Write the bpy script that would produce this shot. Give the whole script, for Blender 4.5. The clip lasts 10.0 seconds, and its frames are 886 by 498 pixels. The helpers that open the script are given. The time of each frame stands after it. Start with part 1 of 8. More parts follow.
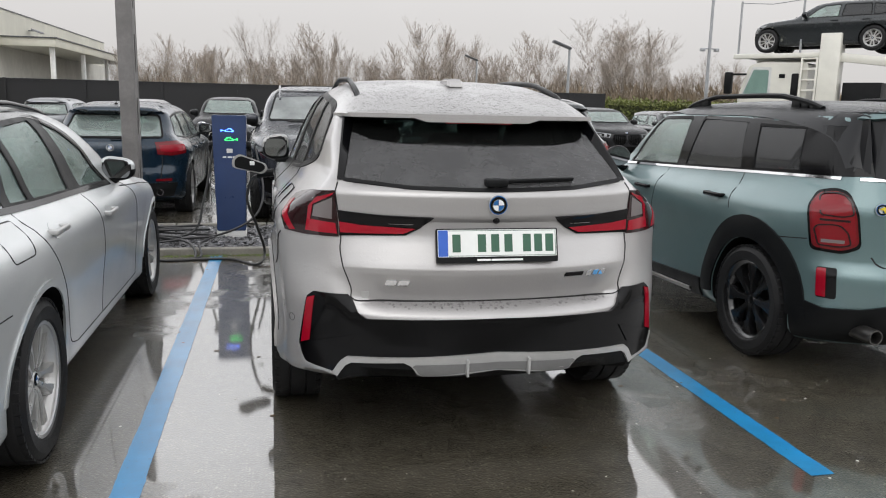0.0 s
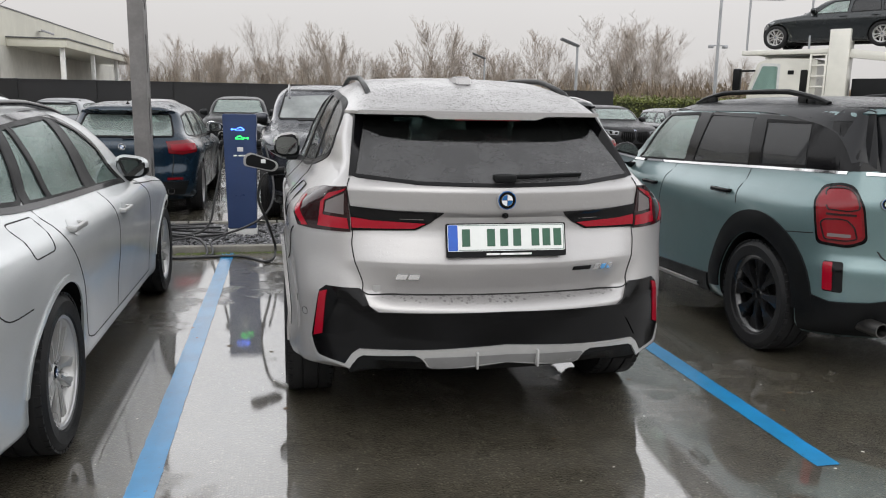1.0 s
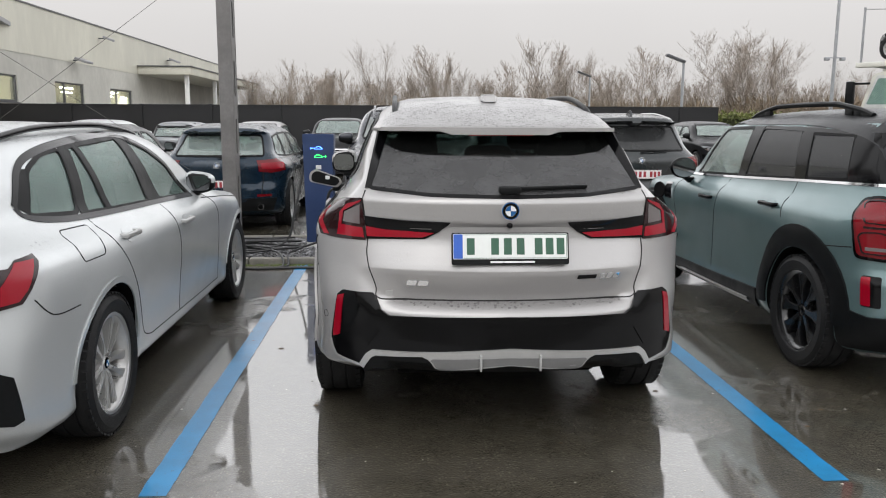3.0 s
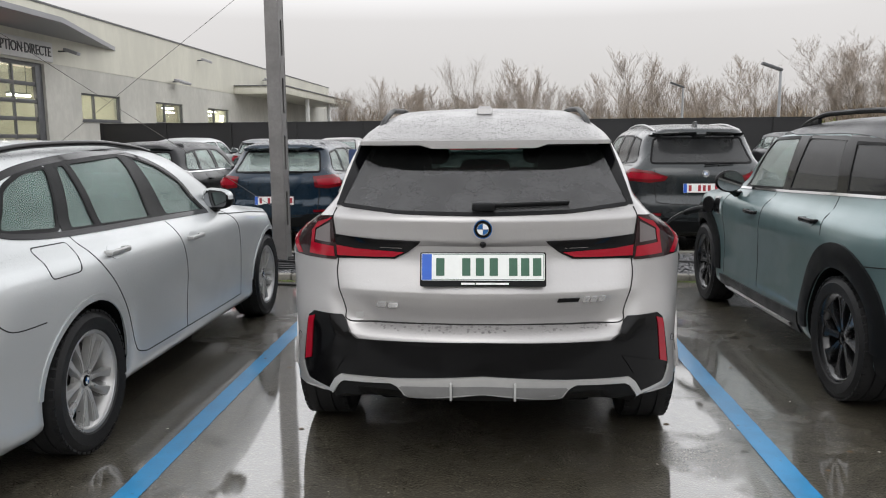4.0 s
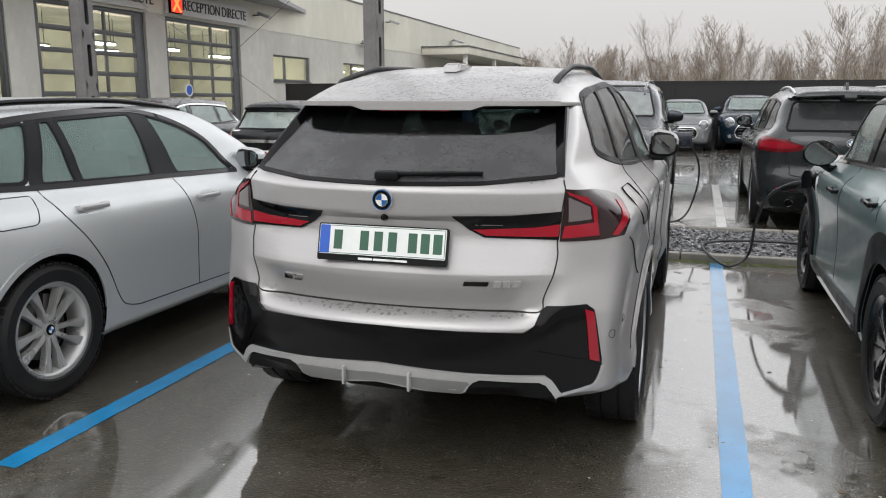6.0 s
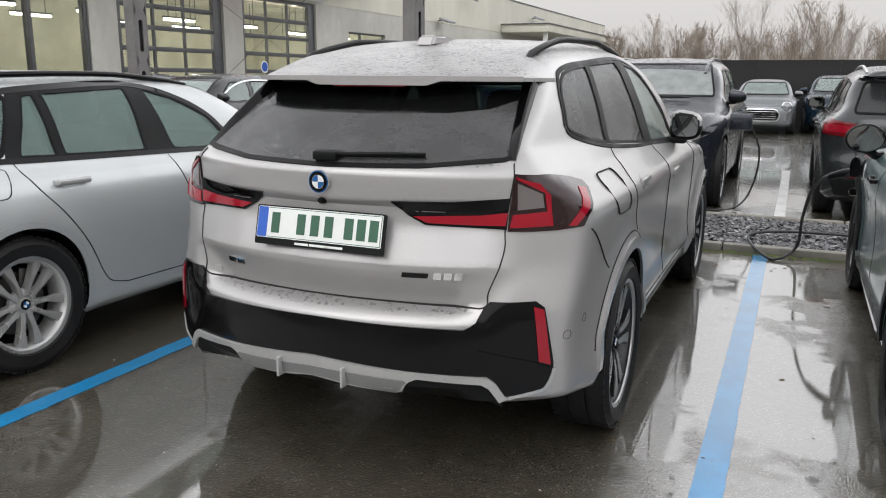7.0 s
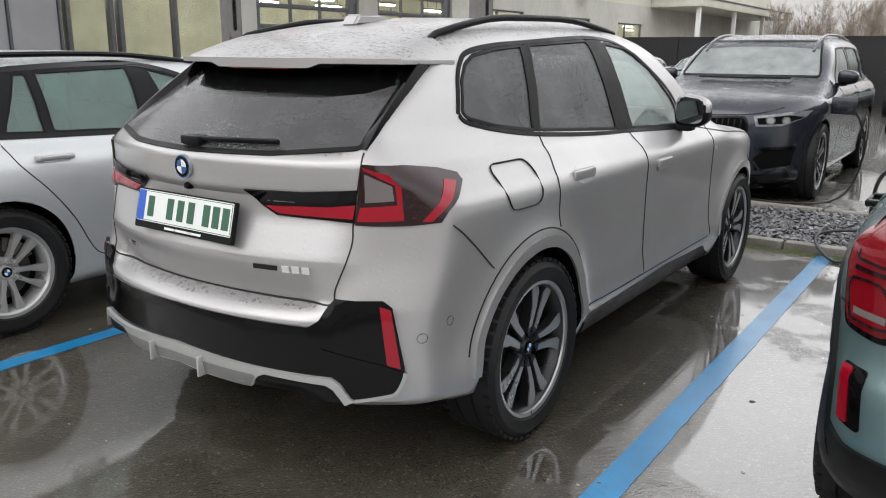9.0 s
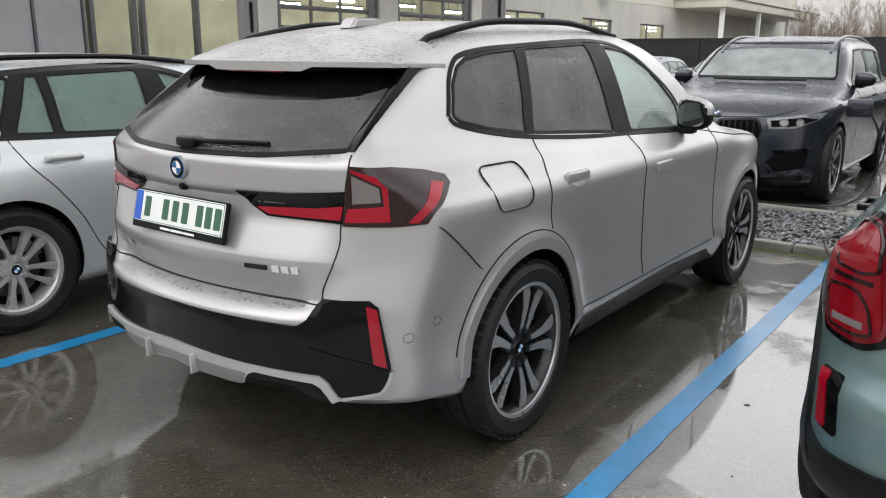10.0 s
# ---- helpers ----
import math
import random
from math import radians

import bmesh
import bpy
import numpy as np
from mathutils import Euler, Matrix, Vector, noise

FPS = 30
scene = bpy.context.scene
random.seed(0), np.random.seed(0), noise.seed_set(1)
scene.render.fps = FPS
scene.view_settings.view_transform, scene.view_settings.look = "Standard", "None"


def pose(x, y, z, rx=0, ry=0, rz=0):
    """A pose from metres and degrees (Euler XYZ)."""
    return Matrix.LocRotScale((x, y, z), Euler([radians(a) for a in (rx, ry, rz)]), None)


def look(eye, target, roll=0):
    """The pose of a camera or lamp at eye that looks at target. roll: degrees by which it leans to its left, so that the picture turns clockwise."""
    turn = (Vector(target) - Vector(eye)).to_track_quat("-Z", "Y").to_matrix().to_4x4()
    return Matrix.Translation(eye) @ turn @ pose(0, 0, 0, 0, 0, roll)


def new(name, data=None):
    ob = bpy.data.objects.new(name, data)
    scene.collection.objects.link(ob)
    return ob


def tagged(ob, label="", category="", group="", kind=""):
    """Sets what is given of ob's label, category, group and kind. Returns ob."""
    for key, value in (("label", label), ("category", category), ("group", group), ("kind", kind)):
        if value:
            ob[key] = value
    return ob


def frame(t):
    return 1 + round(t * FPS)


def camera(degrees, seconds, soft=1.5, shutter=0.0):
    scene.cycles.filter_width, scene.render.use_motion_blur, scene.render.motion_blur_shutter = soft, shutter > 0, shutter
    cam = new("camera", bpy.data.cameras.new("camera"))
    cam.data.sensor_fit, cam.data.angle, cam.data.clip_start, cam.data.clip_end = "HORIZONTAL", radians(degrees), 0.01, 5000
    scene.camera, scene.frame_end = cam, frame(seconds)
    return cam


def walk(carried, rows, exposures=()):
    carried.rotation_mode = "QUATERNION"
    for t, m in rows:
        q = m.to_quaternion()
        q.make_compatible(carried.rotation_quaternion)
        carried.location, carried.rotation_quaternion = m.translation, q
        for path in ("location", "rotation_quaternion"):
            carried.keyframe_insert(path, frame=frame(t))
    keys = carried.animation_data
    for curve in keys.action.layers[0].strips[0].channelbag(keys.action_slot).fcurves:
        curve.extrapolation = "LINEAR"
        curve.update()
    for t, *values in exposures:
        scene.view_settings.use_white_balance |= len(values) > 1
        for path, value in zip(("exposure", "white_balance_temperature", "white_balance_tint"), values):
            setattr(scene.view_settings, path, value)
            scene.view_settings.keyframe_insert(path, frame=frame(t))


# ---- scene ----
cam = camera(58.9, 10.0, 1.1)
PATH = [
    (0, (-0.874, -3.073, 1.459), (-0.464, -1.149, 1.099), 1.3),
    (0.5, (-0.867, -3.082, 1.455), (-0.463, -1.157, 1.095), 1.1),
    (1, (-0.892, -3.13, 1.453), (-0.503, -1.203, 1.089), 1.0),
    (1.5, (-0.945, -3.212, 1.45), (-0.59, -1.277, 1.087), 0.8),
    (2, (-0.871, -3.318, 1.454), (-0.573, -1.372, 1.103), 0.8),
    (2.5, (-0.681, -3.428, 1.446), (-0.465, -1.468, 1.112), 0.7),
    (3.8, (-0.097, -3.222, 1.443), (-0.171, -1.244, 1.153), -0.5),
    (4, (0.036, -3.189, 1.438), (-0.088, -1.213, 1.155), -0.5),
    (4.5, (0.304, -3.079, 1.434), (0.079, -1.115, 1.127), -0.0),
    (5, (0.537, -2.896, 1.433), (0.202, -0.953, 1.097), -0.1),
    (5.5, (0.842, -2.82, 1.424), (0.348, -0.913, 1.08), -0.2),
    (5.7, (0.957, -2.782, 1.431), (0.415, -0.89, 1.076), -0.2),
    (6.8, (1.371, -2.334, 1.413), (0.618, -0.53, 0.991), 0.5),
    (7, (1.466, -2.286, 1.415), (0.674, -0.5, 0.988), 0.4),
    (7.5, (1.689, -2.112, 1.428), (0.809, -0.37, 0.988), 0.4),
    (8, (1.835, -1.907, 1.414), (0.87, -0.215, 0.957), 0.6),
    (8.5, (1.987, -1.743, 1.43), (0.966, -0.091, 0.952), 0.5),
    (9, (2.216, -1.665, 1.439), (1.101, -0.077, 0.955), 0.4),
    (9.5, (2.323, -1.633, 1.445), (1.175, -0.069, 0.96), 0.3),
    (10, (2.324, -1.624, 1.448), (1.164, -0.068, 0.966), 0.4),
]
walk(cam, [(t, look(eye, target, roll)) for t, eye, target, roll in PATH], exposures=[(0.0, 0.35), (5.5, 0.36), (7.5, 0.40), (9.0, 0.48), (10.0, 0.51)])

# ---- world and light: a rainy, overcast day ----
world = bpy.data.worlds.new("overcast_sky")
scene.world = world
world.use_nodes = True
wn, wl = world.node_tree.nodes, world.node_tree.links
wn.clear()
SUN_UP, SUN_TURN = radians(48), radians(200)
sky = wn.new("ShaderNodeTexSky")
sky.sky_type, sky.sun_disc = "NISHITA", False
sky.sun_elevation, sky.sun_rotation = SUN_UP, SUN_TURN
sky.air_density, sky.dust_density = 1.0, 6.0
wcoord = wn.new("ShaderNodeTexCoord")
wsep = wn.new("ShaderNodeSeparateXYZ")
wl.new(wcoord.outputs["Generated"], wsep.inputs[0])
cloud_height = wn.new("ShaderNodeValToRGB")   # cloud deck: dim at the horizon, bright overhead
cr = cloud_height.color_ramp
cr.elements[0].position, cr.elements[0].color = 0.0, (0.50, 0.485, 0.475, 1)
cr.elements[1].position, cr.elements[1].color = 1.0, (0.98, 0.985, 1.0, 1)
for pos, col in ((0.14, (0.60, 0.585, 0.58, 1)), (0.23, (1.14, 1.14, 1.155, 1)), (0.40, (1.58, 1.585, 1.62, 1)), (0.7, (1.18, 1.19, 1.225, 1))):
    e = cr.elements.new(pos)
    e.color = col
wl.new(wsep.outputs["Z"], cloud_height.inputs[0])
wnoise = wn.new("ShaderNodeTexNoise")
wnoise.inputs["Scale"].default_value, wnoise.inputs["Detail"].default_value = 2.2, 5
wl.new(wcoord.outputs["Generated"], wnoise.inputs["Vector"])
wmap = wn.new("ShaderNodeMapRange")
wmap.inputs["To Min"].default_value, wmap.inputs["To Max"].default_value = 0.93, 1.07
wl.new(wnoise.outputs["Fac"], wmap.inputs["Value"])
wmul = wn.new("ShaderNodeVectorMath")
wmul.operation = "SCALE"
wl.new(cloud_height.outputs[0], wmul.inputs[0])
wl.new(wmap.outputs[0], wmul.inputs["Scale"])
back_sky, back_cloud, back_add, wout = wn.new("ShaderNodeBackground"), wn.new("ShaderNodeBackground"), wn.new("ShaderNodeAddShader"), wn.new("ShaderNodeOutputWorld")
back_sky.inputs["Strength"].default_value = 0.002
back_cloud.inputs["Strength"].default_value = 1.0
wl.new(sky.outputs[0], back_sky.inputs[0])
wl.new(wmul.outputs[0], back_cloud.inputs[0])
wl.new(back_sky.outputs[0], back_add.inputs[0])
wl.new(back_cloud.outputs[0], back_add.inputs[1])
wl.new(back_add.outputs[0], wout.inputs[0])
sun_data = bpy.data.lights.new("sun", "SUN")
sun_data.energy, sun_data.angle, sun_data.color = 0.5, radians(40), (1, 0.98, 0.95)
sun = new("sun", sun_data)
sun.matrix_world = look((-6, -14, 22), (0, 2, 0))

# ---- materials ----


def nodes_of(name):
    m = bpy.data.materials.new(name)
    m.use_nodes = True
    n, l = m.node_tree.nodes, m.node_tree.links
    return m, n, l, n["Principled BSDF"]


def mixed(n, l, fac, a, b):
    mx = n.new("ShaderNodeMix")
    mx.data_type = "RGBA"
    if hasattr(fac, "links"):
        l.new(fac, mx.inputs[0])
    else:
        mx.inputs[0].default_value = fac
    for s, v in ((mx.inputs[6], a), (mx.inputs[7], b)):
        if hasattr(v, "links"):
            l.new(v, s)
        else:
            s.default_value = (*v[:3], 1)
    return mx.outputs[2]


def noise_of(n, l, scale, detail=4, rough=0.6, stretch=None, coord="Object"):
    tc = n.new("ShaderNodeTexCoord")
    vec = tc.outputs[coord]
    if stretch:
        mp = n.new("ShaderNodeMapping")
        mp.inputs["Scale"].default_value = stretch
        l.new(vec, mp.inputs["Vector"])
        vec = mp.outputs[0]
    t = n.new("ShaderNodeTexNoise")
    t.inputs["Scale"].default_value, t.inputs["Detail"].default_value, t.inputs["Roughness"].default_value = scale, detail, rough
    l.new(vec, t.inputs["Vector"])
    return t.outputs["Fac"]


def ramp(n, l, fac, a, b, lo=0.0, hi=1.0):
    r = n.new("ShaderNodeMapRange")
    r.interpolation_type = "SMOOTHSTEP"
    r.inputs["From Min"].default_value, r.inputs["From Max"].default_value = a, b
    r.inputs["To Min"].default_value, r.inputs["To Max"].default_value = lo, hi
    l.new(fac, r.inputs["Value"])
    return r.outputs[0]


def bump_of(n, l, height, strength, dist, normal=None):
    b = n.new("ShaderNodeBump")
    b.inputs["Strength"].default_value, b.inputs["Distance"].default_value = strength, dist
    l.new(height, b.inputs["Height"])
    if normal is not None:
        l.new(normal, b.inputs["Normal"])
    return b.outputs[0]


def math_of(n, l, op, a, b):
    m = n.new("ShaderNodeMath")
    m.operation = op
    for i, v in enumerate((a, b)):
        if hasattr(v, "links"):
            l.new(v, m.inputs[i])
        else:
            m.inputs[i].default_value = v
    return m.outputs[0]


def mat(name, color, rough=0.5, metal=0.0, vary=0.15, scale=6.0, grain=60.0, bump=0.0, bump_scale=80.0, coat=0.0, spec=0.5, stretch=None, rough_vary=0.08):
    """A surface with colour varied at two scales, uneven gloss and fine relief."""
    m, n, l, p = nodes_of(name)
    big, small = noise_of(n, l, scale, 4, 0.6, stretch), noise_of(n, l, grain, 3, 0.6, stretch)
    dark, lite = [c * (1 - vary) for c in color], [min(1, c * (1 + vary)) for c in color]
    c = mixed(n, l, ramp(n, l, big, 0.3, 0.7), dark, lite)
    c2 = mixed(n, l, ramp(n, l, small, 0.3, 0.7, 0, 0.35), c, [c_ * (1 - 1.4 * vary) for c_ in color])
    l.new(c2, p.inputs["Base Color"])
    l.new(ramp(n, l, big, 0.25, 0.75, max(0.02, rough - rough_vary), min(1, rough + rough_vary)), p.inputs["Roughness"])
    p.inputs["Metallic"].default_value = metal
    p.inputs["Coat Weight"].default_value = coat
    p.inputs["Coat Roughness"].default_value = 0.04
    p.inputs["Specular IOR Level"].default_value = spec
    if bump:
        l.new(bump_of(n, l, noise_of(n, l, bump_scale, 4, 0.65, stretch), bump, 0.004), p.inputs["Normal"])
    return m


def drops_of(n, l, scale, size, coord="Object"):
    """Rain beads: height and mask, thinned out by a slow noise."""
    tc = n.new("ShaderNodeTexCoord")
    v = n.new("ShaderNodeTexVoronoi")
    v.inputs["Scale"].default_value = scale
    v.inputs["Randomness"].default_value = 1.0
    l.new(tc.outputs[coord], v.inputs["Vector"])
    sep = n.new("ShaderNodeSeparateColor")
    l.new(v.outputs["Color"], sep.inputs[0])
    lim = math_of(n, l, "MULTIPLY", sep.outputs[0], size)
    rest = math_of(n, l, "SUBTRACT", lim, v.outputs["Distance"])
    h = math_of(n, l, "MAXIMUM", rest, 0.0)
    return h


def paint(name, color, metal=0.75, rough=0.34, beads=1.0, coat=0.8):
    """Wet metallic car paint under clear coat; where it faces up, rain beads and a darkened colour."""
    m, n, l, p = nodes_of(name)
    big, flake = noise_of(n, l, 2.5, 3), noise_of(n, l, 900, 1)
    c = mixed(n, l, ramp(n, l, flake, 0.35, 0.65), [c * 0.86 for c in color], [min(1, c * 1.1) for c in color])
    c = mixed(n, l, ramp(n, l, big, 0.3, 0.8, 0.0, 0.18), c, [x * 0.75 for x in color])
    p.inputs["Metallic"].default_value = metal
    l.new(ramp(n, l, big, 0.3, 0.7, rough - 0.05, rough + 0.06), p.inputs["Roughness"])
    p.inputs["Coat IOR"].default_value = 1.5
    p.inputs["Specular IOR Level"].default_value = 0.5 if max(color) > 0.08 else 0.22
    p.inputs["Coat Roughness"].default_value = 0.03
    geo = n.new("ShaderNodeNewGeometry")
    sep = n.new("ShaderNodeSeparateXYZ")
    l.new(geo.outputs["Normal"], sep.inputs[0])
    up = ramp(n, l, sep.outputs[2], 0.70, 0.97, 0.06 * beads, 1.0 * beads)
    h = math_of(n, l, "ADD", drops_of(n, l, 68, 0.78), math_of(n, l, "MULTIPLY", drops_of(n, l, 210, 0.8), 0.6))
    hh = math_of(n, l, "MULTIPLY", h, math_of(n, l, "MULTIPLY", up, ramp(n, l, noise_of(n, l, 6, 4), 0.32, 0.55, 0.25, 1)))
    film = ramp(n, l, sep.outputs[2], 0.60, 0.97, 0.0, 0.60)       # upward panels get a darker colour to offset the sky's glare on roofs
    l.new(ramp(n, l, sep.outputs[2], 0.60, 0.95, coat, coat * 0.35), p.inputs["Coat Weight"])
    beads_and_dimming = math_of(n, l, "MAXIMUM", film, ramp(n, l, hh, 0.02, 0.20, 0.0, 0.95))          # that dimming joined with deeper paint under each bead
    l.new(mixed(n, l, beads_and_dimming, c, [x * 0.36 for x in color]), p.inputs["Base Color"])
    nb = bump_of(n, l, hh, 1.0, 0.006)
    l.new(nb, p.inputs["Coat Normal"])
    l.new(nb, p.inputs["Normal"])
    return m


def glass(name, tint, haze=0.0, haze_color=(0.55, 0.62, 0.6), gloss=0.02, beads=0.6, ior=1.4):
    """A tinted pane: see-through, with a real reflection, rain beads and, where fogged, a milky film."""
    m, n, l, p = nodes_of(name)
    n.remove(p)
    out = n["Material Output"]
    tr, gl, df = n.new("ShaderNodeBsdfTransparent"), n.new("ShaderNodeBsdfGlossy"), n.new("ShaderNodeBsdfDiffuse")
    tr.inputs[0].default_value = (*tint, 1)
    gl.inputs["Roughness"].default_value = gloss
    l.new(mixed(n, l, ramp(n, l, noise_of(n, l, 3, 4), 0.3, 0.7), [c * 0.8 for c in haze_color], haze_color), df.inputs[0])
    fog = n.new("ShaderNodeMixShader")
    h = math_of(n, l, "ADD", math_of(n, l, "MULTIPLY", drops_of(n, l, 110, 0.5), beads), math_of(n, l, "MULTIPLY", drops_of(n, l, 260, 0.5), beads * 0.5))
    nb = bump_of(n, l, h, 0.8, 0.004)
    l.new(nb, gl.inputs["Normal"])
    amount = ramp(n, l, noise_of(n, l, 5, 4), 0.25, 0.75, haze * 0.82, min(1, haze * 1.15))
    l.new(amount, fog.inputs[0])
    l.new(tr.outputs[0], fog.inputs[1])
    l.new(df.outputs[0], fog.inputs[2])
    lw = n.new("ShaderNodeLayerWeight")         # gloss of a thin pane, alike on both its faces
    lw.inputs["Blend"].default_value = 0.5
    l.new(nb, lw.inputs["Normal"])
    f0 = ((ior - 1) / (ior + 1)) ** 2
    gloss_share = math_of(n, l, "ADD", math_of(n, l, "MULTIPLY", math_of(n, l, "POWER", lw.outputs["Facing"], 5.0), 0.8 * (1 - f0)), f0)
    mx = n.new("ShaderNodeMixShader")
    l.new(gloss_share, mx.inputs[0])
    l.new(fog.outputs[0], mx.inputs[1])
    l.new(gl.outputs[0], mx.inputs[2])
    l.new(mx.outputs[0], out.inputs[0])
    return m


def lamp_red(name, color, rough=0.12, lit=0.0):
    m, n, l, p = nodes_of(name)
    w = n.new("ShaderNodeTexWave")
    w.inputs["Scale"].default_value, w.inputs["Distortion"].default_value = 160, 0.6
    tc = n.new("ShaderNodeTexCoord")
    l.new(tc.outputs["Object"], w.inputs["Vector"])
    c = mixed(n, l, ramp(n, l, w.outputs["Fac"], 0.2, 0.8), [x * 0.88 for x in color], color)
    l.new(c, p.inputs["Base Color"])
    p.inputs["Roughness"].default_value = rough
    p.inputs["Coat Weight"].default_value = 0.45
    p.inputs["Specular IOR Level"].default_value = 0.25
    h = math_of(n, l, "MULTIPLY", drops_of(n, l, 120, 0.5), 0.8)
    l.new(bump_of(n, l, h, 0.8, 0.004), p.inputs["Coat Normal"])
    p.inputs["Coat Roughness"].default_value = 0.03
    if lit:
        l.new(c, p.inputs["Emission Color"])
        p.inputs["Emission Strength"].default_value = lit
    return m


def glow(name, color, strength):
    m, n, l, p = nodes_of(name)
    p.inputs["Base Color"].default_value = (*[c * 0.5 for c in color], 1)
    p.inputs["Emission Color"].default_value = (*color, 1)
    p.inputs["Emission Strength"].default_value = strength
    return m


def wet_asphalt():
    """Dark wet asphalt: fine stone grain, with standing water in wide shallow puddles."""
    m, n, l, p = nodes_of("wet_asphalt")
    stone = n.new("ShaderNodeTexVoronoi")
    stone.inputs["Scale"].default_value = 130
    tc = n.new("ShaderNodeTexCoord")
    l.new(tc.outputs["Object"], stone.inputs["Vector"])
    fine, mid, big = noise_of(n, l, 180, 3), noise_of(n, l, 7, 6, 0.7), noise_of(n, l, 0.55, 5, 0.62)
    base = mixed(n, l, ramp(n, l, stone.outputs["Distance"], 0.0, 0.7), (0.012, 0.0105, 0.0075), (0.072, 0.063, 0.046))
    speck = n.new("ShaderNodeTexVoronoi")
    speck.inputs["Scale"].default_value = 75
    l.new(tc.outputs["Object"], speck.inputs["Vector"])
    tone = n.new("ShaderNodeSeparateColor")
    l.new(speck.outputs["Color"], tone.inputs[0])
    chip = math_of(n, l, "MULTIPLY", ramp(n, l, tone.outputs[0], 0.62, 0.95), ramp(n, l, speck.outputs["Distance"], 0.45, 0.25))
    base = mixed(n, l, ramp(n, l, fine, 0.54, 0.66, 0, 0.85), base, (0.155, 0.137, 0.102))
    base = mixed(n, l, math_of(n, l, "MULTIPLY", chip, 0.8), base, (0.26, 0.24, 0.195))
    base = mixed(n, l, ramp(n, l, mid, 0.35, 0.7, 0, 0.5), base, (0.017, 0.015, 0.011))
    l.new(base, p.inputs["Base Color"])
    wet = math_of(n, l, "ADD", math_of(n, l, "MULTIPLY", big, 0.86), math_of(n, l, "MULTIPLY", mid, 0.14))
    pool = ramp(n, l, wet, 0.41, 0.47)             # 1 in standing water
    l.new(ramp(n, l, pool, 0, 1, 0.55, 0.35), p.inputs["Roughness"])
    p.inputs["Specular IOR Level"].default_value = 0.4
    p.inputs["Coat Weight"].default_value = 1.0
    p.inputs["Coat IOR"].default_value = 2.3
    l.new(ramp(n, l, pool, 0, 1, 0.075, 0.028), p.inputs["Coat Roughness"])
    grit = math_of(n, l, "ADD", stone.outputs["Distance"], math_of(n, l, "MULTIPLY", noise_of(n, l, 70, 3, 0.6), 0.6))
    grit = math_of(n, l, "SUBTRACT", grit, 0.72)
    rough_h = math_of(n, l, "MULTIPLY", grit, ramp(n, l, pool, 0, 1, 1.0, 0.025))
    nb = bump_of(n, l, rough_h, 0.28, 0.005)
    l.new(nb, p.inputs["Coat Normal"])
    l.new(bump_of(n, l, stone.outputs["Distance"], 0.5, 0.004), p.inputs["Normal"])
    return m


def line_paint(name, color):
    """Worn road paint on wet asphalt."""
    m, n, l, p = nodes_of(name)
    worn = ramp(n, l, noise_of(n, l, 45, 5, 0.7), 0.60, 0.72)
    c = mixed(n, l, ramp(n, l, noise_of(n, l, 4, 4), 0.3, 0.7), [x * 0.75 for x in color], color)
    l.new(mixed(n, l, math_of(n, l, "MULTIPLY", worn, 0.7), c, (0.04, 0.04, 0.04)), p.inputs["Base Color"])
    p.inputs["Roughness"].default_value = 0.4
    p.inputs["Coat Weight"].default_value = 1.0
    p.inputs["Coat IOR"].default_value = 1.33
    l.new(ramp(n, l, noise_of(n, l, 1.6, 5), 0.42, 0.55, 0.14, 0.03), p.inputs["Coat Roughness"])
    l.new(bump_of(n, l, noise_of(n, l, 150, 3), 0.25, 0.003), p.inputs["Coat Normal"])
    return m


ASPHALT = wet_asphalt()
BLUE_LINE = line_paint("blue_road_paint", (0.002, 0.225, 0.50))
WHITE_LINE = line_paint("white_road_paint", (0.62, 0.62, 0.60))
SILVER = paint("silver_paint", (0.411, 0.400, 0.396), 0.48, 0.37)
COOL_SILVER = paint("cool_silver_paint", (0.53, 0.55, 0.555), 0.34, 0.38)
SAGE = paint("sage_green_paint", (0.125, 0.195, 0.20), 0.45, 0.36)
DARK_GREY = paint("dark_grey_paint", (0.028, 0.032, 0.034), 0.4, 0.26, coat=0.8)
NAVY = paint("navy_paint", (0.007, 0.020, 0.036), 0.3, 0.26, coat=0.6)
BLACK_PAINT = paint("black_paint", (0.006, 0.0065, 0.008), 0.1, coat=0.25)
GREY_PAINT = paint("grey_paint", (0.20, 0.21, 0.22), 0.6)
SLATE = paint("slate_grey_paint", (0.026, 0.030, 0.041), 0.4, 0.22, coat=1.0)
PLASTIC = mat("black_plastic", (0.008, 0.0085, 0.009), 0.42, vary=0.2, spec=0.12, bump=0.15, bump_scale=300)
GLOSS = mat("gloss_black", (0.003, 0.003, 0.0035), 0.11, vary=0.2, coat=0.05, spec=0.18, rough_vary=0.05)
RUBBER_TRIM = mat("black_window_trim", (0.006, 0.006, 0.0065), 0.45, vary=0.2, spec=0.10)
LINER = mat("wheel_arch_liner", (0.003, 0.003, 0.003), 0.85, vary=0.25, spec=0.1)
SEAM = mat("shut_line", (0.006, 0.006, 0.006), 0.8)
RUBBER = mat("tyre_rubber", (0.012, 0.012, 0.0125), 0.55, vary=0.25, spec=0.25, bump=0.25, bump_scale=160)
ALLOY = mat("silver_alloy", (0.50, 0.495, 0.485), 0.32, 0.5, vary=0.06)
DARK_ALLOY = mat("dark_alloy", (0.035, 0.035, 0.037), 0.32, 0.6, vary=0.1)
CUT_ALLOY = mat("machined_alloy", (0.40, 0.40, 0.405), 0.32, 0.6, vary=0.10)
